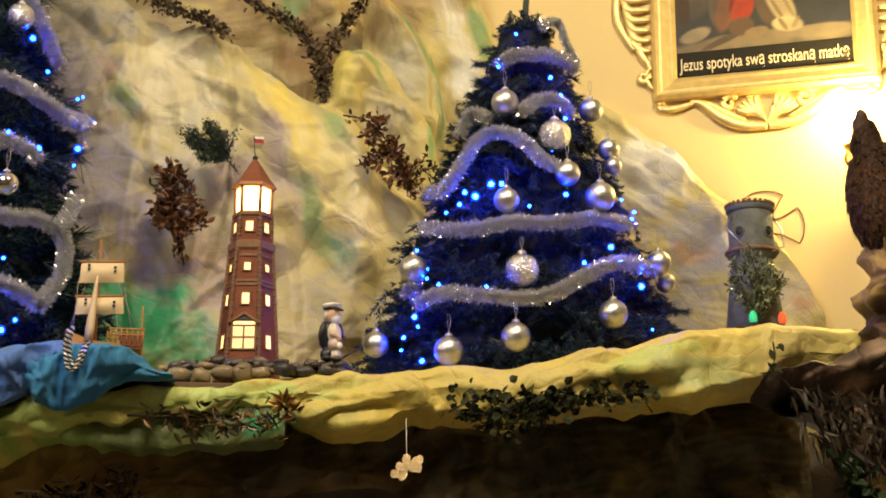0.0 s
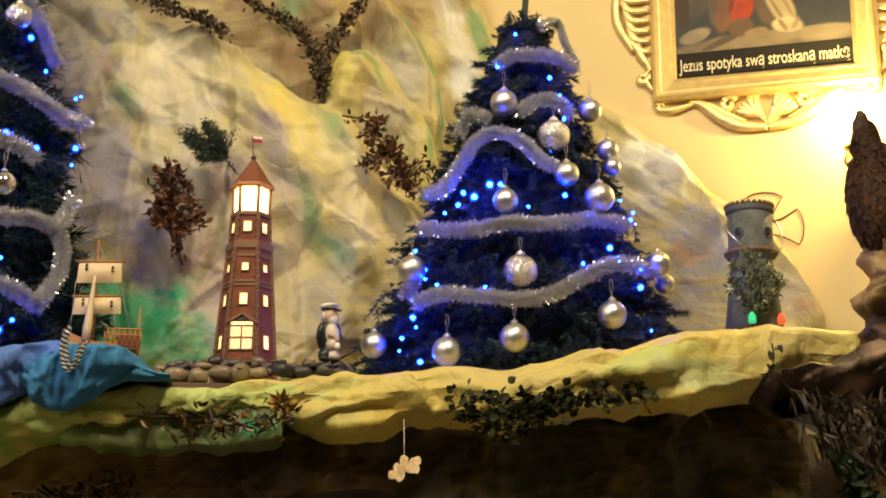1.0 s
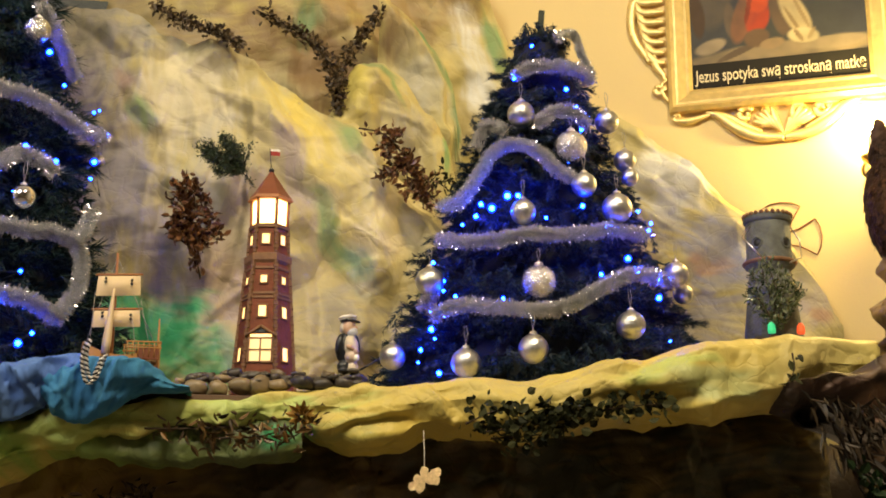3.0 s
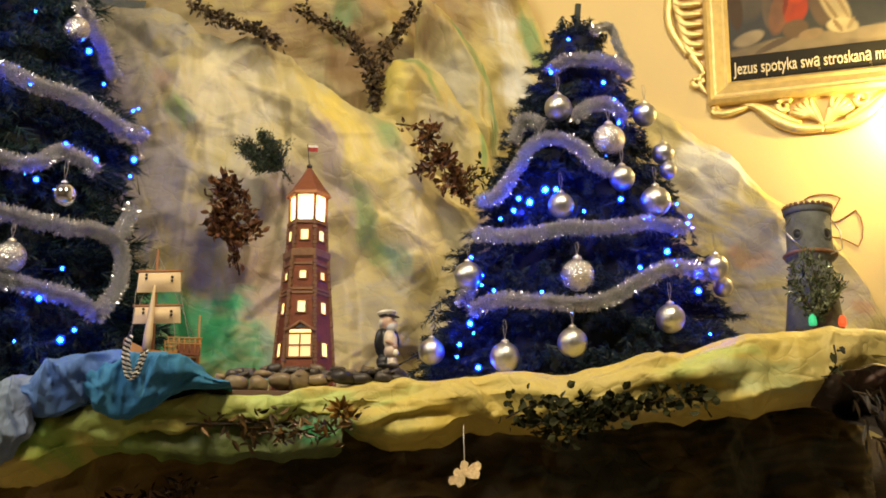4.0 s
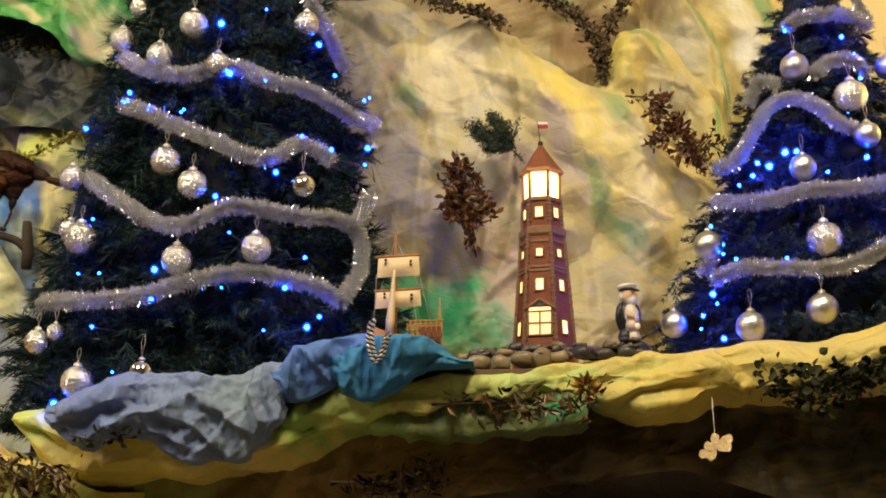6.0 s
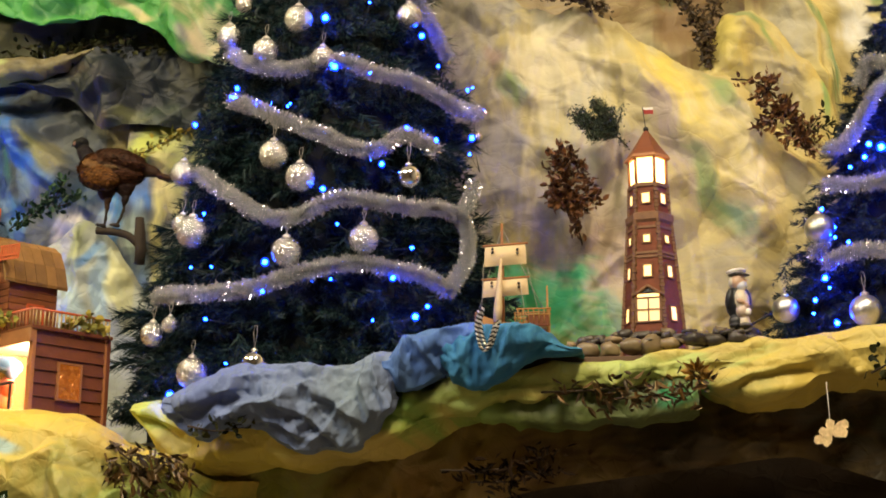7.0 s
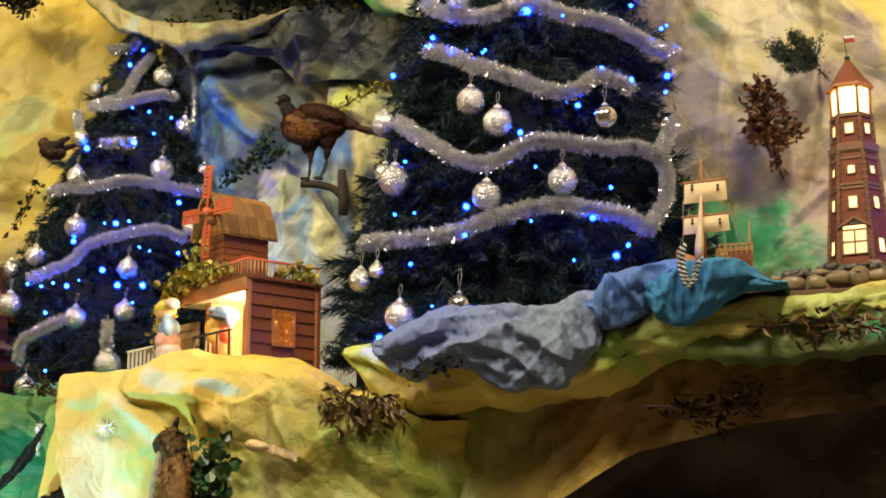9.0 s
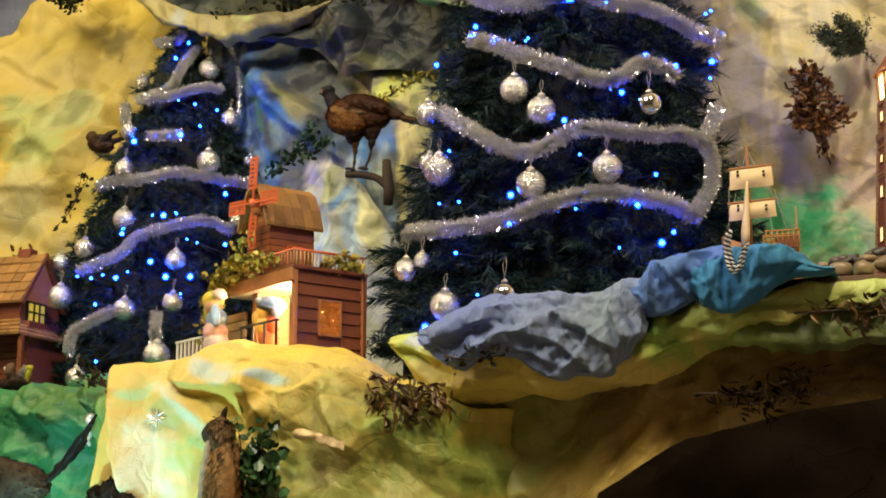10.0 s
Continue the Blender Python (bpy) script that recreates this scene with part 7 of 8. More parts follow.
    # carving down both sides
    for s, edge in ((-1, 0.0), (1, W)):
        scroll("scroll", [(edge + s * 0.0, 0.06), (edge + s * 0.035, 0.12), (edge + s * 0.02, 0.19), (edge + s * 0.06, 0.26), (edge + s * 0.07, 0.34)], [0.008, 0.018, 0.014, 0.022, 0.010])
        scroll("scroll", curl(edge + s * 0.05, 0.135, 0.034, 1.2, 1.2, s), [0.014, 0.016, 0.006])
        for k in range(7):
            z0 = 0.27 + 0.055 * k
            scroll("leaf", [(edge + s * 0.01, z0), (edge + s * (0.06 + 0.012 * k), z0 + 0.01), (edge + s * (0.10 + 0.010 * k), z0 + 0.06), (edge + s * (0.11 + 0.008 * k), z0 + 0.10)], [0.008, 0.022, 0.020, 0.008])
        scroll("scroll", [(edge + s * 0.09, 0.28), (edge + s * 0.17, 0.45), (edge + s * 0.16, 0.62), (edge + s * 0.08, 0.75)], [0.014, 0.02, 0.024, 0.012])
    return t


picture()

# painted cross on the wall, drawn as outlined flaring arms
cross = thing("wall_cross", WALL, "consecration cross outlined in red-brown on the wall", "wall painting")
hub = (0.495, -0.663)
for k in range(4):
    c, s = math.cos(radians(90 * k)), math.sin(radians(90 * k))
    arm = [(0.034, 0.032), (0.075, 0.042), (0.115, 0.064), (0.150, 0.087), (0.170, 0.050), (0.177, 0.0), (0.170, -0.050), (0.150, -0.087), (0.115, -0.064), (0.075, -0.042), (0.034, -0.032)]
    line = [(hub[0] + c * u - s * v, -0.003, hub[1] + s * u + c * v) for u, v in arm]
    part("outline", tube_mesh("outline", [p for i in range(len(line) - 1) for p in (line[i], tuple((np.array(line[i]) + line[i + 1]) / 2))] + [line[-1]], 0.0028, 5), CROSS_LINE, cross)

# ---------------------------------------------------------------- wall lamp
sconce = thing("wall_lamp", pose(3.02, 6.09, 3.74), "small brass wall lamp with a glowing bulb", "wall lamp")
part("cup", lathe("cup", [(0.012, -0.03), (0.02, -0.02), (0.045, 0.0), (0.05, 0.015), (0.03, 0.018), (0.014, 0.03)], 16), BRASS, sconce)
part("arm", tube_mesh("arm", glide([(0, 0, -0.02), (0.03, 0.05, -0.08), (0.05, 0.12, -0.05), (0.06, 0.145, 0.0)], 0.01), 0.008, 8), BRASS, sconce)
part("back_plate", lathe("back_plate", [(0.05, 0), (0.05, 0.012), (0.03, 0.02)], 16), BRASS, sconce).matrix_local = pose(0.066, 0.158, 0.0, 90, 0, -24)
part("candle", lathe("candle", [(0.012, 0.02), (0.012, 0.11), (0.010, 0.115)], 12), WHITE_PAINT, sconce)
glow = part("bulb", lathe("bulb", [(0.010, 0.115), (0.020, 0.14), (0.018, 0.17), (0.006, 0.20)], 12), BULB, sconce, "lit candle bulb")
glow.visible_shadow = False


# ---------------------------------------------------------------- mounted birds and beasts, each one plain shape
def mounted(name, blobs, m, label, category="taxidermy", plumes=1800, plume=0.018, trail=(1, 0, -0.2)):
    ob = part(name, lumps(name, blobs, FEATHER, 3, 0.006, plumes, plume, trail, 0, 0.005), None)
    ob.matrix_world = m
    return tagged(ob, label, category, "mounted animals")


CHEST, RUST, DARKB = (0.050, 0.018, 0.008), (0.085, 0.030, 0.010), (0.018, 0.011, 0.008)
OLDWOOD = mat("weathered_branch", (0.030, 0.019, 0.012), 0.85, vary=0.5, scale=40, bump=0.7, fine=100)
LEG = (0.035, 0.028, 0.024)
mounted("pheasant_mount", [
    ((0.03, 0, -0.024), (0.150, 0.080, 0.074), (0, 14, 0), CHEST), ((-0.055, -0.01, -0.026), (0.070, 0.072, 0.084), (0, 14, 0), RUST), ((0.07, -0.02, 0.010), (0.13, 0.07, 0.055), (0, 14, 0), (0.045, 0.016, 0.008)), ((-0.010, -0.050, -0.070), (0.090, 0.05, 0.062), (0, 10, 0), (0.13, 0.050, 0.010)), ((-0.045, -0.068, -0.020), (0.052, 0.022, 0.026), (0, 24, 0), (0.17, 0.085, 0.030)), ((0.03, -0.070, -0.028), (0.060, 0.016, 0.010), (0, 10, 0), (0.15, 0.09, 0.04)),
    ((-0.108, 0, 0.055), (0.036, 0.032, 0.062), (0, -22, 0), (0.014, 0.010, 0.014)), ((-0.134, -0.002, 0.112), (0.038, 0.028, 0.030), (0, -6, 0), (0.012, 0.012, 0.014)), ((-0.152, -0.021, 0.108), (0.010, 0.006, 0.010), (0, 0, 0), (0.24, 0.14, 0.12)), ((-0.172, -0.004, 0.104), (0.014, 0.007, 0.007), (0, -30, 0), (0.05, 0.045, 0.04)), ((-0.118, -0.004, 0.128), (0.022, 0.012, 0.008), (0, 0, 0), (0.012, 0.012, 0.012)),
    ((0.17, 0, -0.026), (0.10, 0.036, 0.030), (0, 18, 0), (0.040, 0.018, 0.010)), ((0.27, 0, -0.066), (0.11, 0.022, 0.017), (0, 20, 0), (0.075, 0.032, 0.014)), ((0.35, 0, -0.102), (0.08, 0.012, 0.008), (0, 20, 0), (0.075, 0.032, 0.014)), ((0.002, 0.0, -0.108), (0.044, 0.034, 0.056), (0, 10, 0), (0.055, 0.024, 0.011)), ((0.010, 0.0, -0.165), (0.017, 0.016, 0.048), (0, 4, 0), (0.045, 0.022, 0.011)), ((0.090, 0.0, -0.098), (0.046, 0.034, 0.056), (0, -8, 0), (0.025, 0.012, 0.008)), ((0.092, 0.0, -0.155), (0.017, 0.016, 0.048), (0, 6, 0), DARKB),
    ((0.005, 0, -0.240), (0.007, 0.007, 0.046), (0, 6, 0), LEG), ((0.078, 0, -0.240), (0.007, 0.007, 0.050), (0, 20, 0), LEG), ((-0.012, -0.01, -0.284), (0.026, 0.010, 0.008), (0, 10, 0), LEG), ((0.052, -0.01, -0.286), (0.026, 0.010, 0.008), (0, 10, 0), LEG)],
    pose(-2.105, 6.22, 3.555), "mounted pheasant with chestnut feathers and dark head", plumes=3600, plume=0.017)
perch = thing("perch_branch", pose(-1.945, 6.24, 3.095), "forked brown branch that carries the mounted pheasant", "branch")
part("upright", tube_mesh("upright", [(0.005, 0.01, 0.0), (0.008, 0.01, 0.07), (0.0, 0.01, 0.14), (-0.006, 0.012, 0.215)], [0.023, 0.026, 0.025, 0.020], 10), OLDWOOD, perch)
part("arm", tube_mesh("arm", glide([(0.0, 0.01, 0.085), (-0.045, 0.0, 0.128), (-0.11, -0.01, 0.148), (-0.195, -0.02, 0.156)], 0.02), 0.018, 9), OLDWOOD, perch)
part("peg", tube_mesh("peg", [(0.0, 0.0, 0.10), (-0.12, 0.45, 0.16)], 0.006, 6), OLDWOOD, perch)
mounted("brown_bird_mount", [((0, 0, -0.01), (0.075, 0.05, 0.050), (0, 20, 0), (0.06, 0.035, 0.02)), ((-0.055, 0, 0.035), (0.034, 0.03, 0.032), (0, 0, 0), (0.07, 0.04, 0.022)), ((-0.088, 0, 0.036), (0.014, 0.007, 0.006), (0, 0, 0), DARKB), ((0.05, -0.035, 0.012), (0.085, 0.016, 0.020), (0, -24, 0), (0.022, 0.018, 0.016)), ((0.09, 0, 0.0), (0.07, 0.022, 0.014), (0, -12, 0), (0.05, 0.03, 0.02))],
        pose(-3.730, 6.60, 3.662), "small brown mounted bird with dark wing against yellow paper")
mounted("dark_bird_mount", [((0.10, 0, 0.0), (0.13, 0.12, 0.24), (0, -6, 0), (0.045, 0.022, 0.012)), ((0.06, -0.03, -0.02), (0.10, 0.10, 0.18), (0, -4, 0), (0.06, 0.028, 0.014)), ((0.05, 0, 0.22), (0.055, 0.05, 0.10), (0, 8, 0), (0.04, 0.02, 0.012)), ((0.035, 0, 0.30), (0.028, 0.03, 0.06), (0, 10, 0), (0.10, 0.06, 0.045)), ((0.2, 0, 0.1), (0.1, 0.1, 0.15), (0, 0, 0), (0.05, 0.026, 0.014))],
        pose(2.515, 5.05, 3.16), "dark brown mounted bird upright on the paper rock", plumes=3000, plume=0.026, trail=(0.1, 0, -1))
STREAK = (0.19, 0.10, 0.036)
mounted("owl_mount", [((0, 0, 0.02), (0.085, 0.075, 0.17), (0, 6, 0), STREAK), ((-0.02, 0, 0.20), (0.062, 0.06, 0.065), (0, 0, 0), (0.12, 0.07, 0.03)), ((-0.005, 0, 0.265), (0.012, 0.012, 0.045), (0, 16, 0), DARKB), ((-0.055, -0.03, 0.20), (0.028, 0.03, 0.035), (0, 0, 0), (0.05, 0.032, 0.02)), ((-0.062, -0.03, 0.06), (0.018, 0.04, 0.14), (0, 8, 0), (0.36, 0.30, 0.22)), ((0.03, -0.05, -0.02), (0.05, 0.03, 0.15), (0, 6, 0), (0.26, 0.14, 0.05))],
        pose(-1.935, 4.70, 1.75) @ Matrix.Diagonal((0.84, 0.84, 0.92, 1)), "streaked brown mounted owl seen from behind", plumes=3000, plume=0.026, trail=(0.1, 0, -1))
mounted("grouse_mount", [((-0.12, 0, 0), (0.20, 0.10, 0.11), (0, 6, 0), (0.035, 0.025, 0.016)), ((0.02, -0.02, 0.02), (0.10, 0.06, 0.06), (0, 20, 0), (0.05, 0.035, 0.022)), ((-0.2, -0.06, 0.05), (0.09, 0.05, 0.05), (0, 0, 0), (0.08, 0.06, 0.035))]
        + [((0.13 + 0.02 * k, -0.01 * k, 0.05 + 0.016 * k), (0.14, 0.008, 0.013), (0, -38 - 3 * k, 0), (0.006, 0.007, 0.008)) for k in range(6)],
        pose(-2.63, 4.56, 1.76), "dark mounted grouse with raised black tail feathers")
mounted("furry_mount", [((0, 0, 0), (0.075, 0.06, 0.06), (0, 0, 0), (0.018, 0.012, 0.008)), ((-0.05, 0, 0.03), (0.035, 0.03, 0.03), (0, 0, 0), (0.02, 0.014, 0.01)), ((0.05, 0, -0.02), (0.06, 0.05, 0.05), (0, 0, 0), (0.022, 0.015, 0.01))],
        pose(-2.38, 4.70, 1.71), "dark furry back of a small mounted animal", plumes=1500, plume=0.03, trail=(0.3, 0, 1))


# ---------------------------------------------------------------- mill house
U, V = Vector((0.545, 0.838, 0)), Vector((-0.838, 0.545, 0))
MILL = Matrix(((V.x, U.x, 0, -1.869), (V.y, U.y, 0, 5.111), (0, 0, 1, 2.2), (0, 0, 0, 1)))  # x: leftwards along the front, y: back along the side


def mill():
    t = thing("windmill_house", MILL, "red-brown wooden windmill house with lit porch and vines", "model house")
    L, D, H = 0.54, 0.312, 0.382
    # right side: clapboards round the window opening
    boxed("side_wall", 0.010, 0.018, 0.0, D, 0.0, H, WOOD_RED, t, 0.001)
    n = 8
    for k in range(n):
        z0, z1 = k * H / n, (k + 1) * H / n - 0.003
        spans = [(0.0, D)] if not (0.135 < z1 and z0 < 0.275) else [(0.0, 0.102), (0.205, D)]
        for a, b in spans:
            vs = [(0.0, a, z0), (0.0, b, z0), (0.007, b, z1), (0.007, a, z1), (0.012, a, z0), (0.012, b, z0), (0.012, b, z1), (0.012, a, z1)]
            part("clapboard", mesh_of("clapboard", vs, [(0, 1, 2, 3), (4, 7, 6, 5), (0, 4, 5, 1), (2, 6, 7, 3), (0, 3, 7, 4), (1, 5, 6, 2)], False), WOOD_RED, t)
    win = boxed("window", -0.001, 0.006, 0.108, 0.199, 0.142, 0.268, AMBER, t, 0.001, None, "amber crinkled glass window")
    for a, b, c, d in ((0.102, 0.109, 0.135, 0.275), (0.198, 0.205, 0.135, 0.275), (0.109, 0.198, 0.268, 0.275), (0.109, 0.198, 0.135, 0.142)):
        boxed("frame", -0.006, 0.008, a, b, c, d, WOOD_MID, win, 0.001)
    boxed("corner_post", -0.004, 0.018, -0.010, 0.006, 0.0, H, WOOD_MID, t, 0.002)
    boxed("corner_post", -0.004, 0.016, D - 0.004, D + 0.010, 0.0, H, WOOD_RED, t, 0.002)
    boxed("back_wall", 0.0, L + 0.16, D - 0.012, D, 0.0, H, WOOD_MID, t, 0.001)
    # inner porch walls with boards that catch the lamp
    for k in range(8):
        boxed("inner_board", 0.019, 0.026, 0.0, D - 0.014, k * 0.045 + 0.002, k * 0.045 + 0.042, WOOD_PALE, t, 0.002)
        boxed("inner_board", 0.03, 0.30, 0.196, 0.204, k * 0.045 + 0.002, k * 0.045 + 0.042, WOOD_PALE, t, 0.002)
    boxed("inner_post", 0.365, 0.405, 0.05, 0.20, 0.0, H - 0.035, WOOD_MID, t, 0.003)
    for k in range(8):
        boxed("log", 0.48, 0.70, 0.06, 0.075, k * 0.036, k * 0.036 + 0.033, WOOD_TAN, t, 0.006)
    boxed("porch_ceiling", 0.02, L, 0.0, D, H - 0.038, H - 0.030, WHITE_PAINT, t, 0.001)
    boxed("porch_floor", 0.0, L + 0.16, -0.05, D, 0.0, 0.055, WOOD_TAN, t, 0.003)
    boxed("fascia", -0.006, L + 0.02, -0.022, -0.008, H - 0.046, H + 0.006, WOOD_MID, t, 0.002)
    boxed("roof_deck", -0.012, L + 0.02, -0.022, D + 0.012, H, H + 0.014, WOOD_RED, t, 0.003)
    # deck railing
    z0, z1 = H + 0.014, H + 0.075
    for k in range(19):
        part("baluster", tube_mesh("baluster", [(0.0, 0.0 + D * k / 18, z0), (0.0, D * k / 18, z1)], 0.0032, 5), WOOD_TAN, t)
    for k in range(26):
        part("baluster", tube_mesh("baluster", [(L * k / 25, -0.012, z0), (L * k / 25, -0.012, z1)], 0.0032, 5), WOOD_MID, t)
    part("hand_rail", tube_mesh("hand_rail", [(0, -0.012, z1), (0, D, z1)], 0.005, 6), RED_PAINT, t)
    part("hand_rail", tube_mesh("hand_rail", [(0, -0.012, z1), (L, -0.012, z1)], 0.005, 6), RED_PAINT, t)
    # upper mill: near corner at (0.30, 0.07)
    a0, a1, b0, b1, e = 0.30, 0.48, 0.06, 0.27, 0.64
    boxed("upper_wall", a0 + 0.006, a1, b0 + 0.006, b1, z0, e, WOOD_RED, t, 0.002)
    for k in range(9):
        h0 = z0 + k * (e - z0) / 9
        boxed("upper_board", a0, a0 + 0.006, b0, b1, h0 + 0.002, h0 + 0.027, WOOD_RUSSET, t, 0.002)
        boxed("upper_board", a0, a1, b0, b0 + 0.006, h0 + 0.002, h0 + 0.027, WOOD_RUSSET, t, 0.002)
    door = boxed("upper_door", a0 - 0.004, a0 + 0.002, b0 + 0.085, b0 + 0.145, z0, z0 + 0.135, WOOD_MID, t, 0.001)
    for q in (0.078, 0.145):
        boxed("frame", a0 - 0.007, a0, b0 + q, b0 + q + 0.008, z0, z0 + 0.143, RED_PAINT, door, 0.001)
    boxed("frame", a0 - 0.007, a0, b0 + 0.078, b0 + 0.153, z0 + 0.135, z0 + 0.143, RED_PAINT, door, 0.001)
    am, top = (a0 + a1) / 2, e + 0.155
    # gambrel roof of three courses of shingle boards on each side
    for s in (-1, 1):
        edge = [(am - s * 0.112, e - 0.025), (am - s * 0.085, e + 0.055), (am - s * 0.045, e + 0.125), (am, top)]
        for i in range(3):
            (x0, h0), (x1, h1) = edge[i], edge[i + 1]
            for k in range(6):
                y0 = b0 - 0.035 + k * 0.046
                lift = 0.004 + 0.002 * dice.random()
                vs = [(x0, y0, h0), (x0, y0 + 0.044, h0), (x1, y0 + 0.044, h1), (x1, y0, h1)]
                vs += [(p[0] + s * 0.003, p[1], p[2] - 0.012) for p in vs]
                vs = [(p[0] - s * lift * 0.5, p[1], p[2] + lift) if i < 4 else p for p in vs]
                part("shingle", mesh_of("shingle", vs, [(0, 1, 2, 3), (7, 6, 5, 4), (0, 4, 5, 1), (1, 5, 6, 2), (2, 6, 7, 3), (3, 7, 4, 0)], False), THATCH, t)
    gable = [(a0, b0, e), (a1, b0, e), (am + 0.045, b0, e + 0.115), (am, b0, top - 0.01), (am - 0.045, b0, e + 0.115)]
    gable += [(p[0], b0 + 0.012, p[2]) for p in gable]
    part("gable", mesh_of("gable", gable, [(0, 1, 2, 3, 4), (9, 8, 7, 6, 5)] + [(i, i + 5, (i + 1) % 5 + 5, (i + 1) % 5) for i in range(5)], False), WOOD_MID, t)
    # wings: four ladder frames with slats on a hub
    hub = Vector((am - 0.020, b0 - 0.035, e + 0.070))
    part("hub", lathe("hub", [(0.016, -0.02), (0.018, 0.0), (0.012, 0.06)], 10), RED_PAINT, t).matrix_local = Matrix.Translation(hub) @ pose(0, 0, 0, -90, 0, 0)
    for k in range(4):
        turn = Matrix.Translation(hub) @ pose(0, 0, 0, 0, -5 + 90 * k, 0)
        wing = boxed("wing", -0.004, 0.004, -0.010, -0.003, 0.0, 0.185, RED_PAINT, t, 0.001, turn)
        boxed("bar", 0.034, 0.040, -0.009, -0.004, 0.055, 0.185, RED_PAINT, wing, 0.001, turn)
        boxed("bar", -0.018, -0.012, -0.009, -0.004, 0.055, 0.185, RED_PAINT, wing, 0.001, turn)
        for j in range(8):
            boxed("slat", -0.018, 0.040, -0.008, -0.005, 0.058 + j * 0.0175, 0.068 + j * 0.0175, RED_PAINT, wing, 0.001, turn)
    # low porch fence
    for a, b, c in ((0.03, 0.29, 0.180), (0.44, 0.82, 0.180)):
        gap = 0.034 if a > 0.3 else 0.085
        for k in range(int((b - a) / gap) + 1):
            boxed("picket", a + gap * k, a + gap * k + 0.009, -0.066, -0.058, 0.04, c, WHITE_PAINT if a > 0.3 else BLACK, t, 0.001)
        boxed("fence_rail", a - 0.01, b + 0.01, -0.068, -0.056, c, c + 0.008, WHITE_PAINT if a > 0.3 else BLACK, t, 0.001)
    lb = lathe("porch_lamp", [(0.010, 0), (0.016, -0.012), (0.010, -0.026), (0.002, -0.03)], 10)
    pl = part("porch_lamp", lb, LIT_LAMP, t, "glowing porch bulb")
    pl.location = (0.065, 0.05, H - 0.04)
    return t


mill()
lamp("porch_light", "POINT", MILL @ pose(0.075, 0.10, 0.325), 22.0, (1.0, 0.80, 0.50), 0.015)


def figurine(x, y, z, blobs, label, turn=0, size=1.0):
    ob = part("figurine", lumps("figurine", blobs, CERAMIC), None)
    ob.matrix_world = MILL @ pose(x, y, z, 0, 0, turn) @ Matrix.Scale(size, 4)
    return tagged(ob, label, "figurine", "figures on the porch")


PINK, SKY, GILT_HAIR, FACE = (0.62, 0.36, 0.36), (0.22, 0.34, 0.55), (0.55, 0.45, 0.06), (0.50, 0.31, 0.17)
figurine(0.42, -0.10, 0.085, [((0, 0, 0.035), (0.050, 0.042, 0.045), (0, 0, 0), (0.60, 0.50, 0.50)), ((0.0, -0.004, 0.075), (0.046, 0.040, 0.034), (0, 0, 0), PINK), ((0, 0, 0.115), (0.045, 0.034, 0.034), (0, 0, 0), SKY), ((0.045, -0.012, 0.10), (0.018, 0.018, 0.040), (0, -20, 0), PINK),
                              ((-0.045, -0.012, 0.12), (0.016, 0.018, 0.040), (0, 25, 0), SKY), ((0.004, -0.012, 0.160), (0.034, 0.030, 0.032), (0, 0, 0), FACE), ((0.012, -0.012, 0.178), (0.044, 0.036, 0.030), (0, 10, 0), GILT_HAIR), ((0.022, -0.024, 0.148), (0.022, 0.016, 0.030), (0, 0, 0), GILT_HAIR), ((-0.044, 0.0, 0.188), (0.028, 0.022, 0.018), (0, -30, 0), (0.60, 0.44, 0.42))],
         "small figure in pink and blue with yellow hair", 20, 1.25)
figurine(0.24, 0.03, 0.105, [((0, 0, 0.04), (0.044, 0.040, 0.05), (0, 0, 0), (0.45, 0.12, 0.05)), ((0.01, -0.02, 0.085), (0.036, 0.030, 0.035), (0, 0, 0), (0.50, 0.30, 0.06)), ((-0.03, -0.005, 0.09), (0.030, 0.030, 0.040), (0, 0, 0), (0.42, 0.07, 0.03)), ((0.014, -0.012, 0.140), (0.038, 0.034, 0.036), (0, 0, 0), (0.55, 0.36, 0.10)),
                             ((0.035, -0.035, 0.120), (0.022, 0.016, 0.03), (0, 0, 0), (0.50, 0.33, 0.08)), ((-0.012, 0.004, 0.172), (0.066, 0.05, 0.034), (0, -14, 0), (0.07, 0.13, 0.26)), ((-0.008, -0.006, 0.158), (0.060, 0.05, 0.014), (0, -14, 0), (0.012, 0.016, 0.03)), ((-0.05, -0.006, 0.150), (0.020, 0.028, 0.034), (0, 0, 0), (0.12, 0.12, 0.26)), ((0.02, -0.02, 0.188), (0.030, 0.03, 0.014), (0, -10, 0), (0.30, 0.38, 0.48))],
         "small figure in red with a wide blue hat", -10)

# vines over the mill's deck and corner
mv = lambda x, y, z: tuple(MILL @ Vector((x, y, z)))
spray("vine", [[mv(0.58, -0.05, 0.16), mv(0.56, -0.05, 0.28), mv(0.50, -0.05, 0.40), mv(0.40, -0.05, 0.46)], [mv(0.60, -0.03, 0.22), mv(0.58, -0.03, 0.34), mv(0.47, -0.04, 0.44)], [mv(0.45, -0.03, 0.40), mv(0.36, -0.03, 0.50), mv(0.34, -0.03, 0.54)],
               [mv(0.42, -0.03, 0.42), mv(0.28, -0.04, 0.44), mv(0.16, -0.03, 0.43)], [mv(0.54, -0.06, 0.2), mv(0.52, -0.06, 0.3), mv(0.47, -0.06, 0.36)]], 720, 0.027, LEAF_VINE, "yellow-green vine climbing the mill", "vine", 71, 0.8, 0.020)
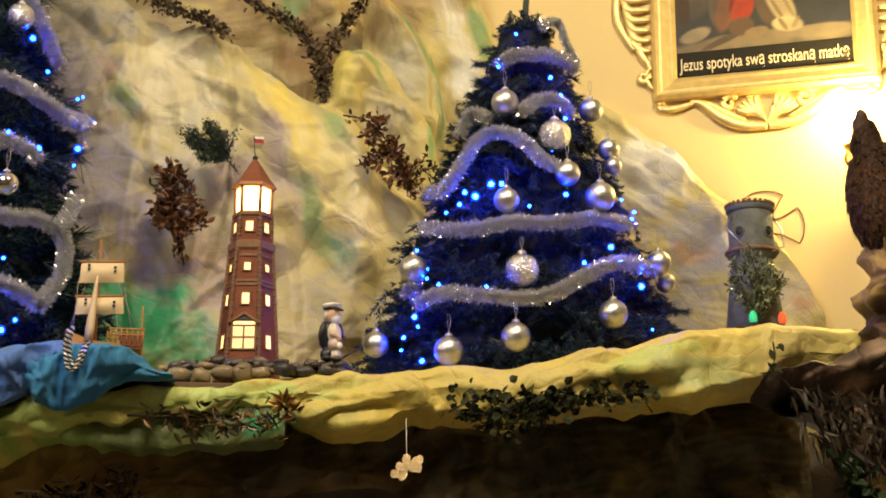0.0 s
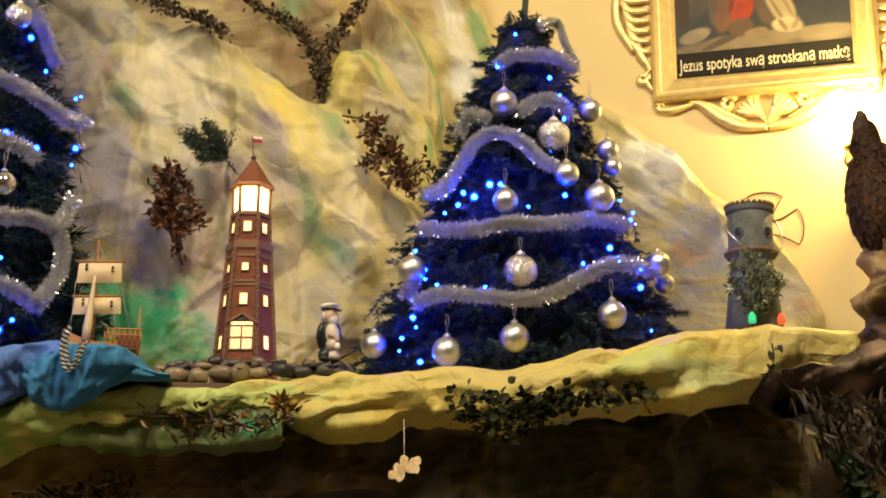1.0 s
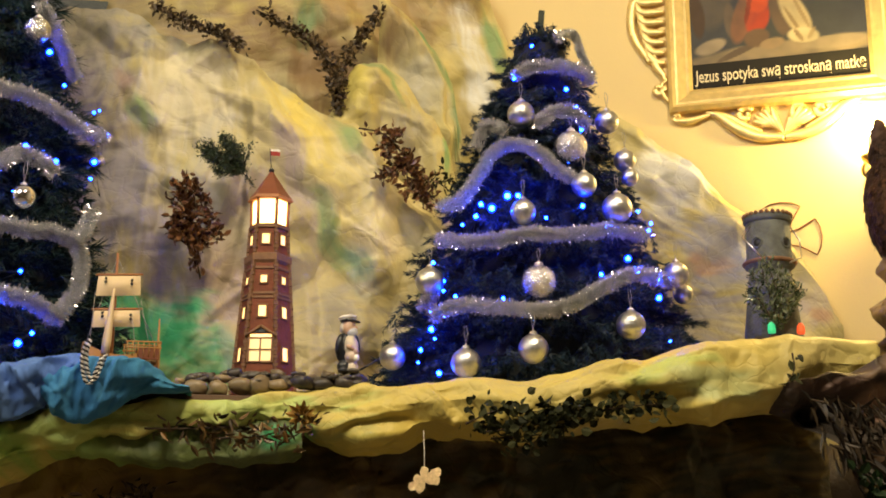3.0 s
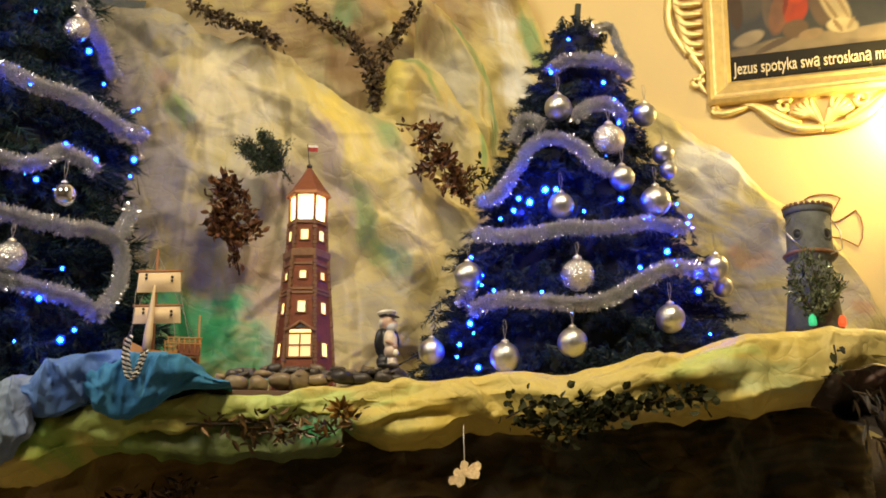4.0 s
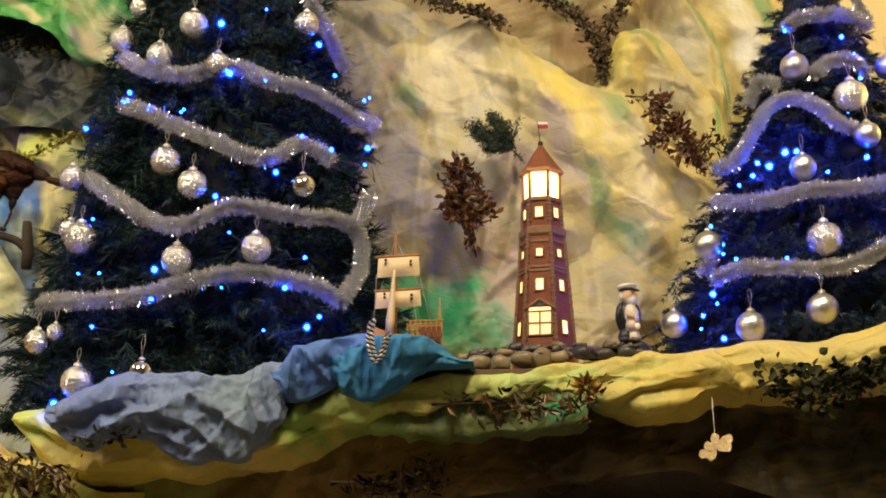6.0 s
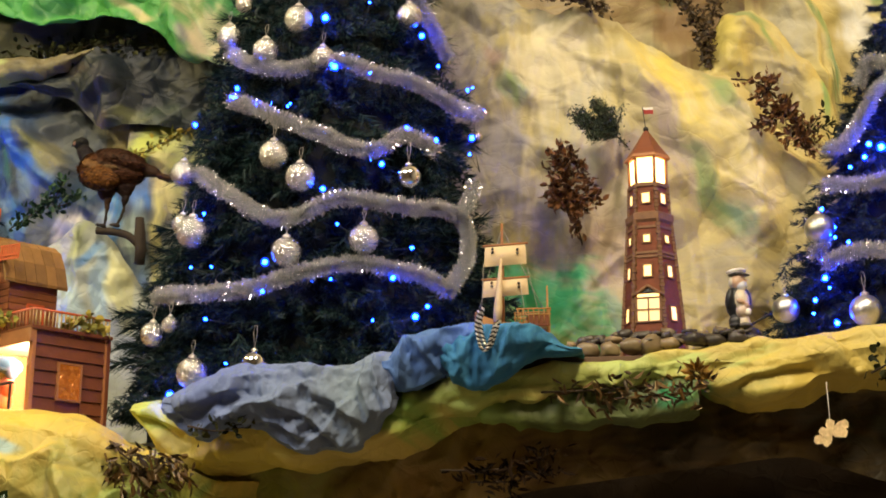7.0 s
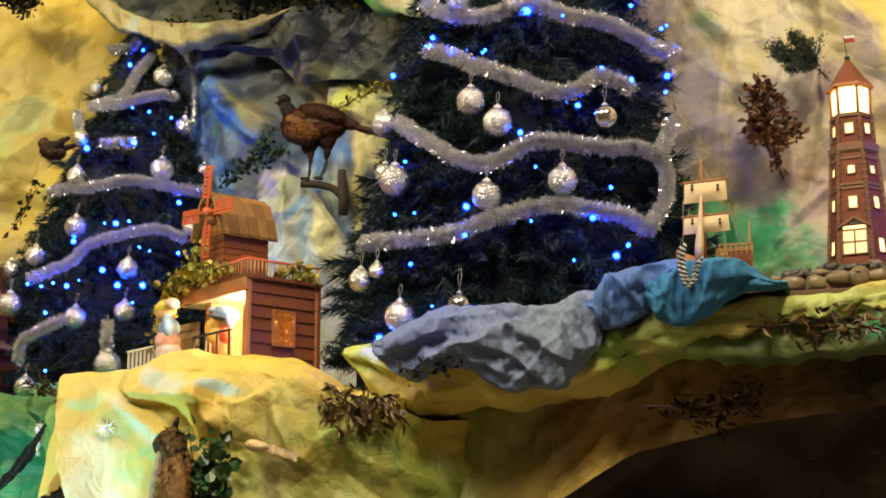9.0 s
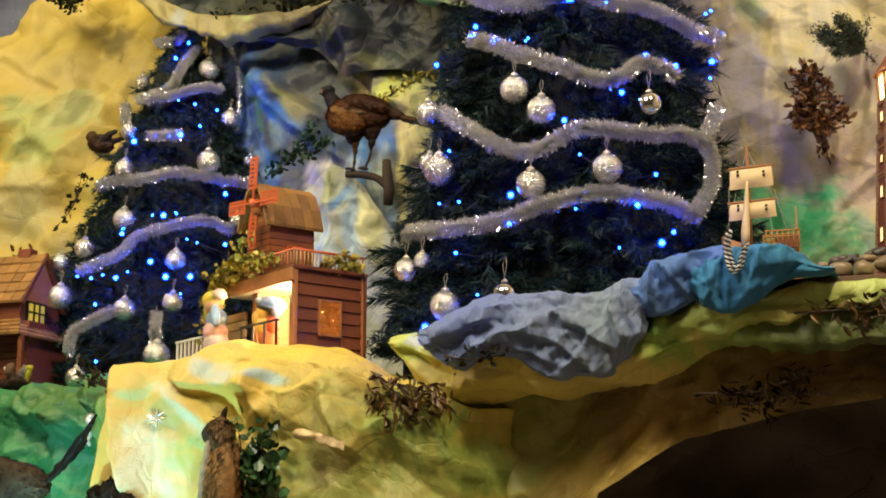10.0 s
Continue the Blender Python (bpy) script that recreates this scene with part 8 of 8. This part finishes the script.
spray("vine", [[mv(0.02, 0.12, 0.40), mv(0.0, 0.17, 0.43), mv(-0.01, 0.22, 0.45)], [mv(0.02, 0.2, 0.39), mv(0.0, 0.24, 0.42), mv(0.01, 0.29, 0.42)]], 70, 0.036, LEAF_VINE, "yellow-green vine on the mill railing", "vine", 72, 0.8, 0.012)


# ---------------------------------------------------------------- hut at the end
def hut():
    xe, y0, zr = -3.70, 5.95, 2.955  # east gable, front wall, ridge
    yr, y1, xw = y0 + 0.165, y0 + 0.33, -4.45
    t = thing("wooden_hut", pose(xe, y0, 2.24), "dark timber hut with a tan shingled roof", "model house")
    o = Vector((xe, y0, 2.24))

    def plank(name, vs, material, owner=None, thick=(0.0, 0.004, -0.012)):
        vs = [Vector(v) - o for v in vs]
        vs = vs + [v + Vector(thick) for v in vs]
        n = len(vs) // 2
        return part(name, mesh_of(name, vs, [tuple(range(n)), tuple(range(2 * n - 1, n - 1, -1))] + [(i, n + i, n + (i + 1) % n, (i + 1) % n) for i in range(n)], False), material, owner or t)

    def slope(a, b, c, d, rows, cols):
        """Shingles over the quad: a to b along the eave, d to c along the top."""
        a, b, c, d = (Vector(v) for v in (a, b, c, d))
        for r in range(rows):
            for k in range(cols):
                u0, u1, v0, v1 = k / cols, (k + 0.95) / cols, r / rows, min(1.0, (r + 1.2) / rows)
                lift = Vector((0, -0.004, 0.007 + 0.006 * dice.random()))
                at = lambda u, v: (a.lerp(b, u)).lerp(d.lerp(c, u), v)
                plank("shingle", [at(u0, v0) + lift, at(u1, v0) + lift, at(u1, v1), at(u0, v1)], THATCH)

    # lower house of dark boards
    boxed("body", xw - xe, 0.05, 0.012, 0.40, 0.0, 0.36, WOOD_RED, t, 0.004)
    for k in range(10):
        boxed("board", xw - xe, 0.056, 0.0, 0.012, k * 0.036, k * 0.036 + 0.033, WOOD_RED, t, 0.003)
    # upper house with its gable end
    boxed("upper_body", xw - xe, -0.006, 0.006, 0.324, 0.34, 0.47, WOOD_RED, t, 0.003)
    plank("gable", [(xe, y0 + 0.005, 2.70), (xe, y1 - 0.005, 2.70), (xe, yr, zr - 0.035)], WOOD_MID, None, (-0.012, 0, 0))
    for s_, ya in ((-1, y0 - 0.025), (1, y1 + 0.025)):
        plank("gable_edge", [(xe + 0.024, ya, 2.685), (xe + 0.024, ya - s_ * 0.022, 2.675), (xe + 0.024, yr, zr - 0.022), (xe + 0.024, yr, zr + 0.004)], WOOD_RED, None, (-0.02, 0, 0))
    slope((xw, y0 - 0.025, 2.685), (xe + 0.02, y0 - 0.025, 2.685), (xe + 0.02, yr, zr), (xw, yr, zr), 5, 13)
    slope((xe + 0.02, y1 + 0.025, 2.685), (xw, y1 + 0.025, 2.685), (xw, yr, zr), (xe + 0.02, yr, zr), 5, 13)
    win = boxed("window", -0.004, 0.004, 0.055, 0.190, 0.365, 0.455, mat("yellow_pane", (0.6, 0.5, 0.08), 0.4, vary=0.3, scale=30, emit=(0.9, 0.7, 0.08), power=0.25), t, 0.001, None, "yellow lit window")
    for ya in (0.047, 0.098, 0.142, 0.190):
        boxed("bar", -0.006, 0.010, ya, ya + 0.008, 0.358, 0.462, BLACK, win, 0.001)
    for h in (0.356, 0.408, 0.455):
        boxed("bar", -0.006, 0.010, 0.047, 0.198, h, h + 0.008, BLACK, win, 0.001)
    # skirt roof round the front and the gable end
    slope((xw, y0 - 0.13, 2.515), (xe + 0.10, y0 - 0.13, 2.515), (xe + 0.012, y0, 2.61), (xw, y0, 2.61), 4, 14)
    slope((xe + 0.10, y0 - 0.13, 2.515), (xe + 0.10, y1 + 0.05, 2.515), (xe + 0.008, y1, 2.60), (xe + 0.008, y0, 2.60), 4, 7)
    boxed("chimney", -0.14, -0.07, 0.15, 0.21, 0.68, 0.745, BRICK_RED, t, 0.004)
    for k in range(3):
        boxed("post", -0.36 + 0.22 * k, -0.335 + 0.22 * k, -0.115, -0.095, 0.0, 0.275, WOOD_RED, t, 0.003)
    return t


hut()
mounted("hut_figure", [((0, 0, 0.03), (0.06, 0.04, 0.036), (0, 0, 0), (0.03, 0.016, 0.012)), ((-0.06, 0, 0.02), (0.035, 0.03, 0.026), (0, 20, 0), (0.03, 0.014, 0.012)), ((-0.02, -0.02, 0.085), (0.024, 0.024, 0.032), (0, 10, 0), (0.14, 0.085, 0.05)), ((0.03, 0, 0.07), (0.020, 0.018, 0.040), (0, 20, 0), (0.18, 0.16, 0.15)), ((0.070, 0.0, 0.095), (0.020, 0.014, 0.014), (0, 0, 0), (0.55, 0.50, 0.02)), ((0.062, 0.0, 0.055), (0.012, 0.014, 0.030), (0, 12, 0), (0.40, 0.36, 0.03)), ((-0.058, 0.0, 0.095), (0.016, 0.012, 0.012), (0, 0, 0), (0.8, 0.78, 0.74))],
        pose(-3.53, 5.72, 2.245), "small dark figure group by the hut", "figurine", plumes=0)

# ---------------------------------------------------------------- plants on the paper mountains
rnd = random.Random(9)
def lobes(parts, count):
    """Ends of twigs gathered in rounded lobes (x, y, z, radius)."""
    out = []
    for x, y, z, r in parts:
        for _ in range(count):
            a, k = rnd.uniform(0, 2 * math.pi), r * rnd.random() ** 0.5
            out.append((x + k * math.cos(a), y + rnd.uniform(-0.5, 0.5) * r, z + 0.8 * k * math.sin(a)))
    return out


spray("thuja_twig", [[(0.246, 6.12, 3.495), (0.21, 6.10, 3.53), (0.17, 6.08, 3.565)]] + fan((0.19, 6.10, 3.55), lobes([(0.045, 6.06, 3.635, 0.045), (0.115, 6.06, 3.675, 0.044), (0.185, 6.06, 3.645, 0.045), (0.125, 6.05, 3.605, 0.055), (0.055, 6.06, 3.585, 0.036), (0.110, 6.06, 3.530, 0.030)], 9), rnd, 0.012), 6800, 0.013, THUJA, "dark green conifer twig pinned to the paper", "twig", 81, 0.35, 0.009)
spray("oak_twig", [[(0.045, 6.12, 3.08), (0.0, 6.10, 3.28), (-0.04, 6.09, 3.50)]] + [[(0.03 - 0.075 * s, 6.10, 3.16 + 0.33 * s), (0.03 - 0.075 * s + e * 0.04, 6.08, 3.20 + 0.33 * s), (0.02 - 0.06 * s + e * (0.105 - 0.085 * s), 6.08, 3.23 + 0.31 * s)] for s in (0.08, 0.16, 0.24, 0.34, 0.46, 0.6, 0.76) for e in (-1, 1)], 780, 0.034, LEAF_RUST, "brown dried leafy twig pinned to the paper", "twig", 82, 0.55, 0.012)
spray("fern_twig", [[(0.692, 6.15, 3.785), (0.79, 6.13, 3.76), (0.87, 6.12, 3.68), (0.94, 6.12, 3.57), (1.00, 6.13, 3.43)]] + fan((0.84, 6.12, 3.71), lobes([(0.83, 6.09, 3.745, 0.05), (0.80, 6.09, 3.67, 0.04)], 5), rnd, 0.015) + fan((0.90, 6.12, 3.63), lobes([(0.88, 6.09, 3.62, 0.075), (0.82, 6.09, 3.56, 0.045), (0.95, 6.09, 3.53, 0.07)], 6), rnd, 0.015) + fan((0.95, 6.12, 3.55), lobes([(0.92, 6.09, 3.49, 0.055), (0.99, 6.09, 3.47, 0.05)], 5), rnd, 0.015), 720, 0.034, LEAF_RUST, "rust-brown dried twig on the paper mountain", "twig", 83, 0.5, 0.012)
spray("green_twig", [[(0.97, 6.13, 3.50), (1.03, 6.11, 3.57), (1.05, 6.10, 3.60)], [(1.0, 6.13, 3.52), (1.08, 6.11, 3.55), (1.115, 6.10, 3.53)], [(1.03, 6.12, 3.55), (1.09, 6.1, 3.50)]], 70, 0.032, LEAF_DARK, "olive leafy twig beside the dried fern", "twig", 92, 0.45, 0.010)
spray("leaf_garland", [[(-0.25, 6.34, 4.40), (-0.09, 6.30, 4.305), (0.04, 6.27, 4.26), (0.17, 6.26, 4.19)]], 420, 0.028, LEAF_DRY, "dried leaf garland along the paper ridge", "garland", 84, 0.6, 0.014)
spray("leaf_garland", [[(0.22, 6.46, 4.46), (0.37, 6.44, 4.38), (0.53, 6.42, 4.25), (0.585, 6.40, 4.13), (0.62, 6.38, 3.95)], [(0.80, 6.46, 4.49), (0.69, 6.42, 4.30), (0.62, 6.40, 4.14), (0.61, 6.38, 4.0)]], 950, 0.030, LEAF_DRY, "dried flower garland forked over the paper", "garland", 85, 0.6, 0.016)
spray("ivy_sprig", [[(-2.68, 6.46, 3.34), (-2.57, 6.46, 3.41), (-2.47, 6.47, 3.49), (-2.43, 6.47, 3.56)], [(-2.50, 6.46, 3.44), (-2.42, 6.46, 3.45), (-2.36, 6.47, 3.48)]], 150, 0.042, LEAF_IVY_DIM, "dark leafy sprig below the pheasant", "sprig", 86, 0.6, 0.022)
spray("ivy_sprig", [[(-2.0, 6.30, 3.62), (-1.9, 6.28, 3.66), (-1.75, 6.26, 3.72)]], 60, 0.035, LEAF_VINE, "green leafy sprig behind the pheasant", "sprig", 87, 0.5, 0.014)
spray("ivy_sprig", fan((-4.15, 6.95, 4.70), [(-4.25 + rnd.uniform(-0.2, 0.2), 6.92, 4.62 + rnd.uniform(-0.08, 0.12)) for _ in range(8)], rnd), 240, 0.040, LEAF_DARK, "dark ivy clump on the yellow paper", "sprig", 88, 0.6, 0.02)
spray("ivy_sprig", fan((-4.12, 6.95, 3.42), [(-4.0, 6.92, 3.58), (-4.05, 6.92, 3.60), (-4.16, 6.92, 3.34), (-4.2, 6.92, 3.3)], rnd), 60, 0.034, LEAF_DARK, "thin dark sprig on the yellow paper", "sprig", 89, 0.6, 0.014)
spray("oak_twig", fan((-4.45, 7.2, 2.98), [(-4.48 + rnd.uniform(-0.08, 0.08), 6.98, 3.15 + rnd.uniform(-0.1, 0.1)) for _ in range(7)], rnd), 130, 0.04, LEAF_RUST, "brown dried twig on the yellow paper", "twig", 90, 0.5, 0.014)
spray("ivy_sprig", fan((-2.6, 6.52, 4.22), [(-3.0 + 0.13 * k, 6.46 + rnd.uniform(-0.03, 0.06), 4.25 + rnd.uniform(-0.02, 0.05)) for k in range(10)], rnd), 330, 0.042, LEAF_DARK, "dark leaves in the hollow over the overhang", "sprig", 91, 0.6, 0.025)

# ---------------------------------------------------------------- leaves under the ledge
spray("dry_leaf_bunch", [[(-0.05, 5.02, 2.30), (0.12, 4.99, 2.30), (0.28, 4.98, 2.31)], [(0.15, 5.0, 2.27), (0.33, 4.98, 2.28), (0.45, 4.97, 2.33)], [(0.38, 4.98, 2.25), (0.46, 4.97, 2.30), (0.49, 4.97, 2.35)]], 190, 0.042, LEAF_GOLD, "bronzed dried leaves under the paper ledge", "leaves", 101, 0.35, 0.022, hang=0.4)
rosette = thing("leaf_rosette", pose(0.455, 4.965, 2.345), "bronzed rosette of pointed leaves on the ledge", "leaves")
turns = np.array([(math.cos(a) * k, -0.55 - 0.5 * (1 - k), math.sin(a) * k) for k, n in ((1.0, 12), (0.6, 8), (0.25, 4)) for a in np.linspace(0, 2 * math.pi, n, endpoint=False) + k])
part("petals", leaf_mesh("petals", 0.006 * turns, turns, 0.046, 0.34, 5), island_mat("gilded_petals", (0.09, 0.05, 0.012), (0.60, 0.36, 0.08), 0.35, 0.2), rosette)
spray("dark_leaf_bunch", [[(1.00, 5.02, 2.34), (1.10, 4.98, 2.38), (1.25, 4.97, 2.38), (1.42, 4.98, 2.40)], [(1.05, 5.0, 2.31), (1.2, 4.97, 2.33), (1.35, 4.97, 2.36)], [(1.30, 5.0, 2.36), (1.5, 4.98, 2.40), (1.68, 4.98, 2.42)], [(1.08, 5.0, 2.29), (1.22, 4.97, 2.30), (1.30, 4.97, 2.32)]], 460, 0.034, LEAF_DARK, "dark green leafy twigs on the ledge front", "leaves", 102, 0.85, 0.022)
spray("dry_leaf_bunch", [[(-1.50, 4.92, 2.12), (-1.43, 4.88, 2.06), (-1.40, 4.87, 1.98)], [(-1.45, 4.9, 2.12), (-1.34, 4.87, 2.05), (-1.28, 4.87, 1.99)], [(-1.40, 4.92, 2.11), (-1.28, 4.88, 2.08), (-1.20, 4.88, 2.02)]], 230, 0.050, LEAF_GOLD, "dried leaf bunch below the ledge", "leaves", 103, 0.35, 0.025, hang=0.6)
spray("dark_leaf_bunch", [[(-1.22, 4.93, 2.20), (-1.12, 4.91, 2.18), (-1.02, 4.91, 2.19)]], 34, 0.034, LEAF_DARK, "few dark leaves under the grey cloth", "leaves", 104, 0.6, 0.02)
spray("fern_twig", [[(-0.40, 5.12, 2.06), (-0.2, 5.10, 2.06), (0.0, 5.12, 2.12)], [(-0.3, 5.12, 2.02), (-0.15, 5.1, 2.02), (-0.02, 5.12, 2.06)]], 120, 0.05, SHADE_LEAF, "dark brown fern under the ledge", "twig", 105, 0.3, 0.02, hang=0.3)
spray("reed_fringe", [[(2.15, 4.88, 2.43), (2.3, 4.86, 2.40), (2.52, 4.85, 2.40)], [(2.2, 4.87, 2.36), (2.35, 4.85, 2.32), (2.5, 4.85, 2.30)], [(2.2, 4.87, 2.28), (2.35, 4.86, 2.22), (2.5, 4.85, 2.22)]], 300, 0.085, REED, "dark dried reeds hanging on the brown paper", "reeds", 106, 0.13, 0.022, hang=1.3)
spray("ivy_sprig", [[(2.12, 4.94, 2.60), (2.12, 4.93, 2.54), (2.09, 4.93, 2.49)]], 9, 0.05, LEAF_DARK, "two dark leaves at the ledge edge", "sprig", 107, 0.5, 0.012)
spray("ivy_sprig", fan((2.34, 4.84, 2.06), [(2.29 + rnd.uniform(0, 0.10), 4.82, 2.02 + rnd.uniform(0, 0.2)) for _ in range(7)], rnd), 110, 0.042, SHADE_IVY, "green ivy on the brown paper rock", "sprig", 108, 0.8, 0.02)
spray("ivy_plant", fan((-1.81, 4.74, 1.70), [(-1.845 + rnd.uniform(0, 0.09), 4.72 + rnd.uniform(-0.03, 0.04), 1.80 + rnd.uniform(0, 0.17)) for _ in range(12)] + [(-1.90, 4.72, 1.99), (-1.75, 4.72, 1.76)], rnd, 0.02), 240, 0.038, LEAF_IVY, "green ivy climbing the paper slope", "ivy", 109, 0.9, 0.022)
spray("meadow_sprig", fan((-2.60, 5.0, 2.15), [(-2.68 + rnd.uniform(-0.05, 0.05), 4.97, 2.20 + rnd.uniform(-0.03, 0.05)) for _ in range(5)], rnd), 60, 0.03, LEAF_DARK, "dark sprig on the green paper", "sprig", 110, 0.5, 0.012)

# ---------------------------------------------------------------- hanging and laid ornaments
bf = thing("butterfly_ornament", pose(0.86, 5.0, 2.145), "pale gold glitter butterfly hanging on a thread", "ornament")
for s, (ang, long, wide) in enumerate(((38, 0.066, 0.020), (8, 0.050, 0.022), (95, 0.048, 0.018), (205, 0.060, 0.020), (238, 0.046, 0.016), (165, 0.040, 0.018))):
    n = 14
    rim = [(long * (0.5 - 0.5 * math.cos(w)), wide * math.sin(w) * (0.45 + 0.55 * (0.5 - 0.5 * math.cos(w))) * (1 + 0.16 * math.sin(5 * w))) for w in np.linspace(0, 2 * math.pi, n, endpoint=False)]
    vs = [(u, -0.010 - 0.10 * abs(v) - 0.002 * s, v) for u, v in rim] + [(u, -0.0125 - 0.10 * abs(v) - 0.002 * s, v) for u, v in rim]
    wing = mesh_of("wing", vs, [tuple(range(n)), tuple(range(2 * n - 1, n - 1, -1))] + [(k, n + k, n + (k + 1) % n, (k + 1) % n) for k in range(n)], False)
    wing.transform(pose(0, 0, 0, 0, -ang, 0))
    part("wing", wing, GILT, bf)
part("body", tube_mesh("body", [(-0.03, -0.01, -0.02), (0.012, -0.01, 0.008)], [0.004, 0.006], 6), GILT, bf)
part("string", tube_mesh("string", [(0, 0, 0.03), (0.0, 0.03, 0.17)], 0.0014, 4), WHITE_PAINT, bf)
fish = thing("gilt_cone", pose(-1.70, 4.74, 1.935, 0, 8, 0), "gilded glitter cone ornament with a foil tail", "ornament")
part("cone", lathe("cone", [(0.004, 0), (0.017, 0.015), (0.021, 0.04), (0.014, 0.075), (0.005, 0.09)], 12), GILT, fish).matrix_local = pose(0, 0, 0, 0, 90, 0)
tail = [(0.085 + 0.022 * i, 0.004 * math.sin(i * 1.7), (0.012 + 0.004 * (i % 2)) * s - 0.004 * i) for s in (-1, 1) for i in range(6)]
part("tail", mesh_of("tail", tail, [(i, i + 1, i + 7, i + 6) for i in range(5)], False), GILT, fish)
ic = thing("icicle_ornament", pose(-2.66, 4.99, 2.045), "twisted clear glitter icicle hanging on green paper", "ornament")
part("icicle", tube_mesh("icicle", [(0.004 * math.cos(i), 0.004 * math.sin(i), -0.115 * i / 20) for i in range(21)], np.linspace(0.014, 0.008, 21), 7), ICE, ic)
part("string", tube_mesh("string", [(0, 0, 0), (0.0, 0.12, 0.15)], 0.0012, 4), THREAD, ic)
star = thing("glitter_star", pose(-2.25, 4.78, 2.005), "clear and red glitter star on yellow paper", "ornament")
for k in range(9):
    a = radians(40 * k)
    part("ray", tube_mesh("ray", [(0, 0, 0), (0.045 * math.cos(a), -0.006, 0.032 * math.sin(a))], [0.008, 0.002], 5), ICE if k % 3 else GILT, star)
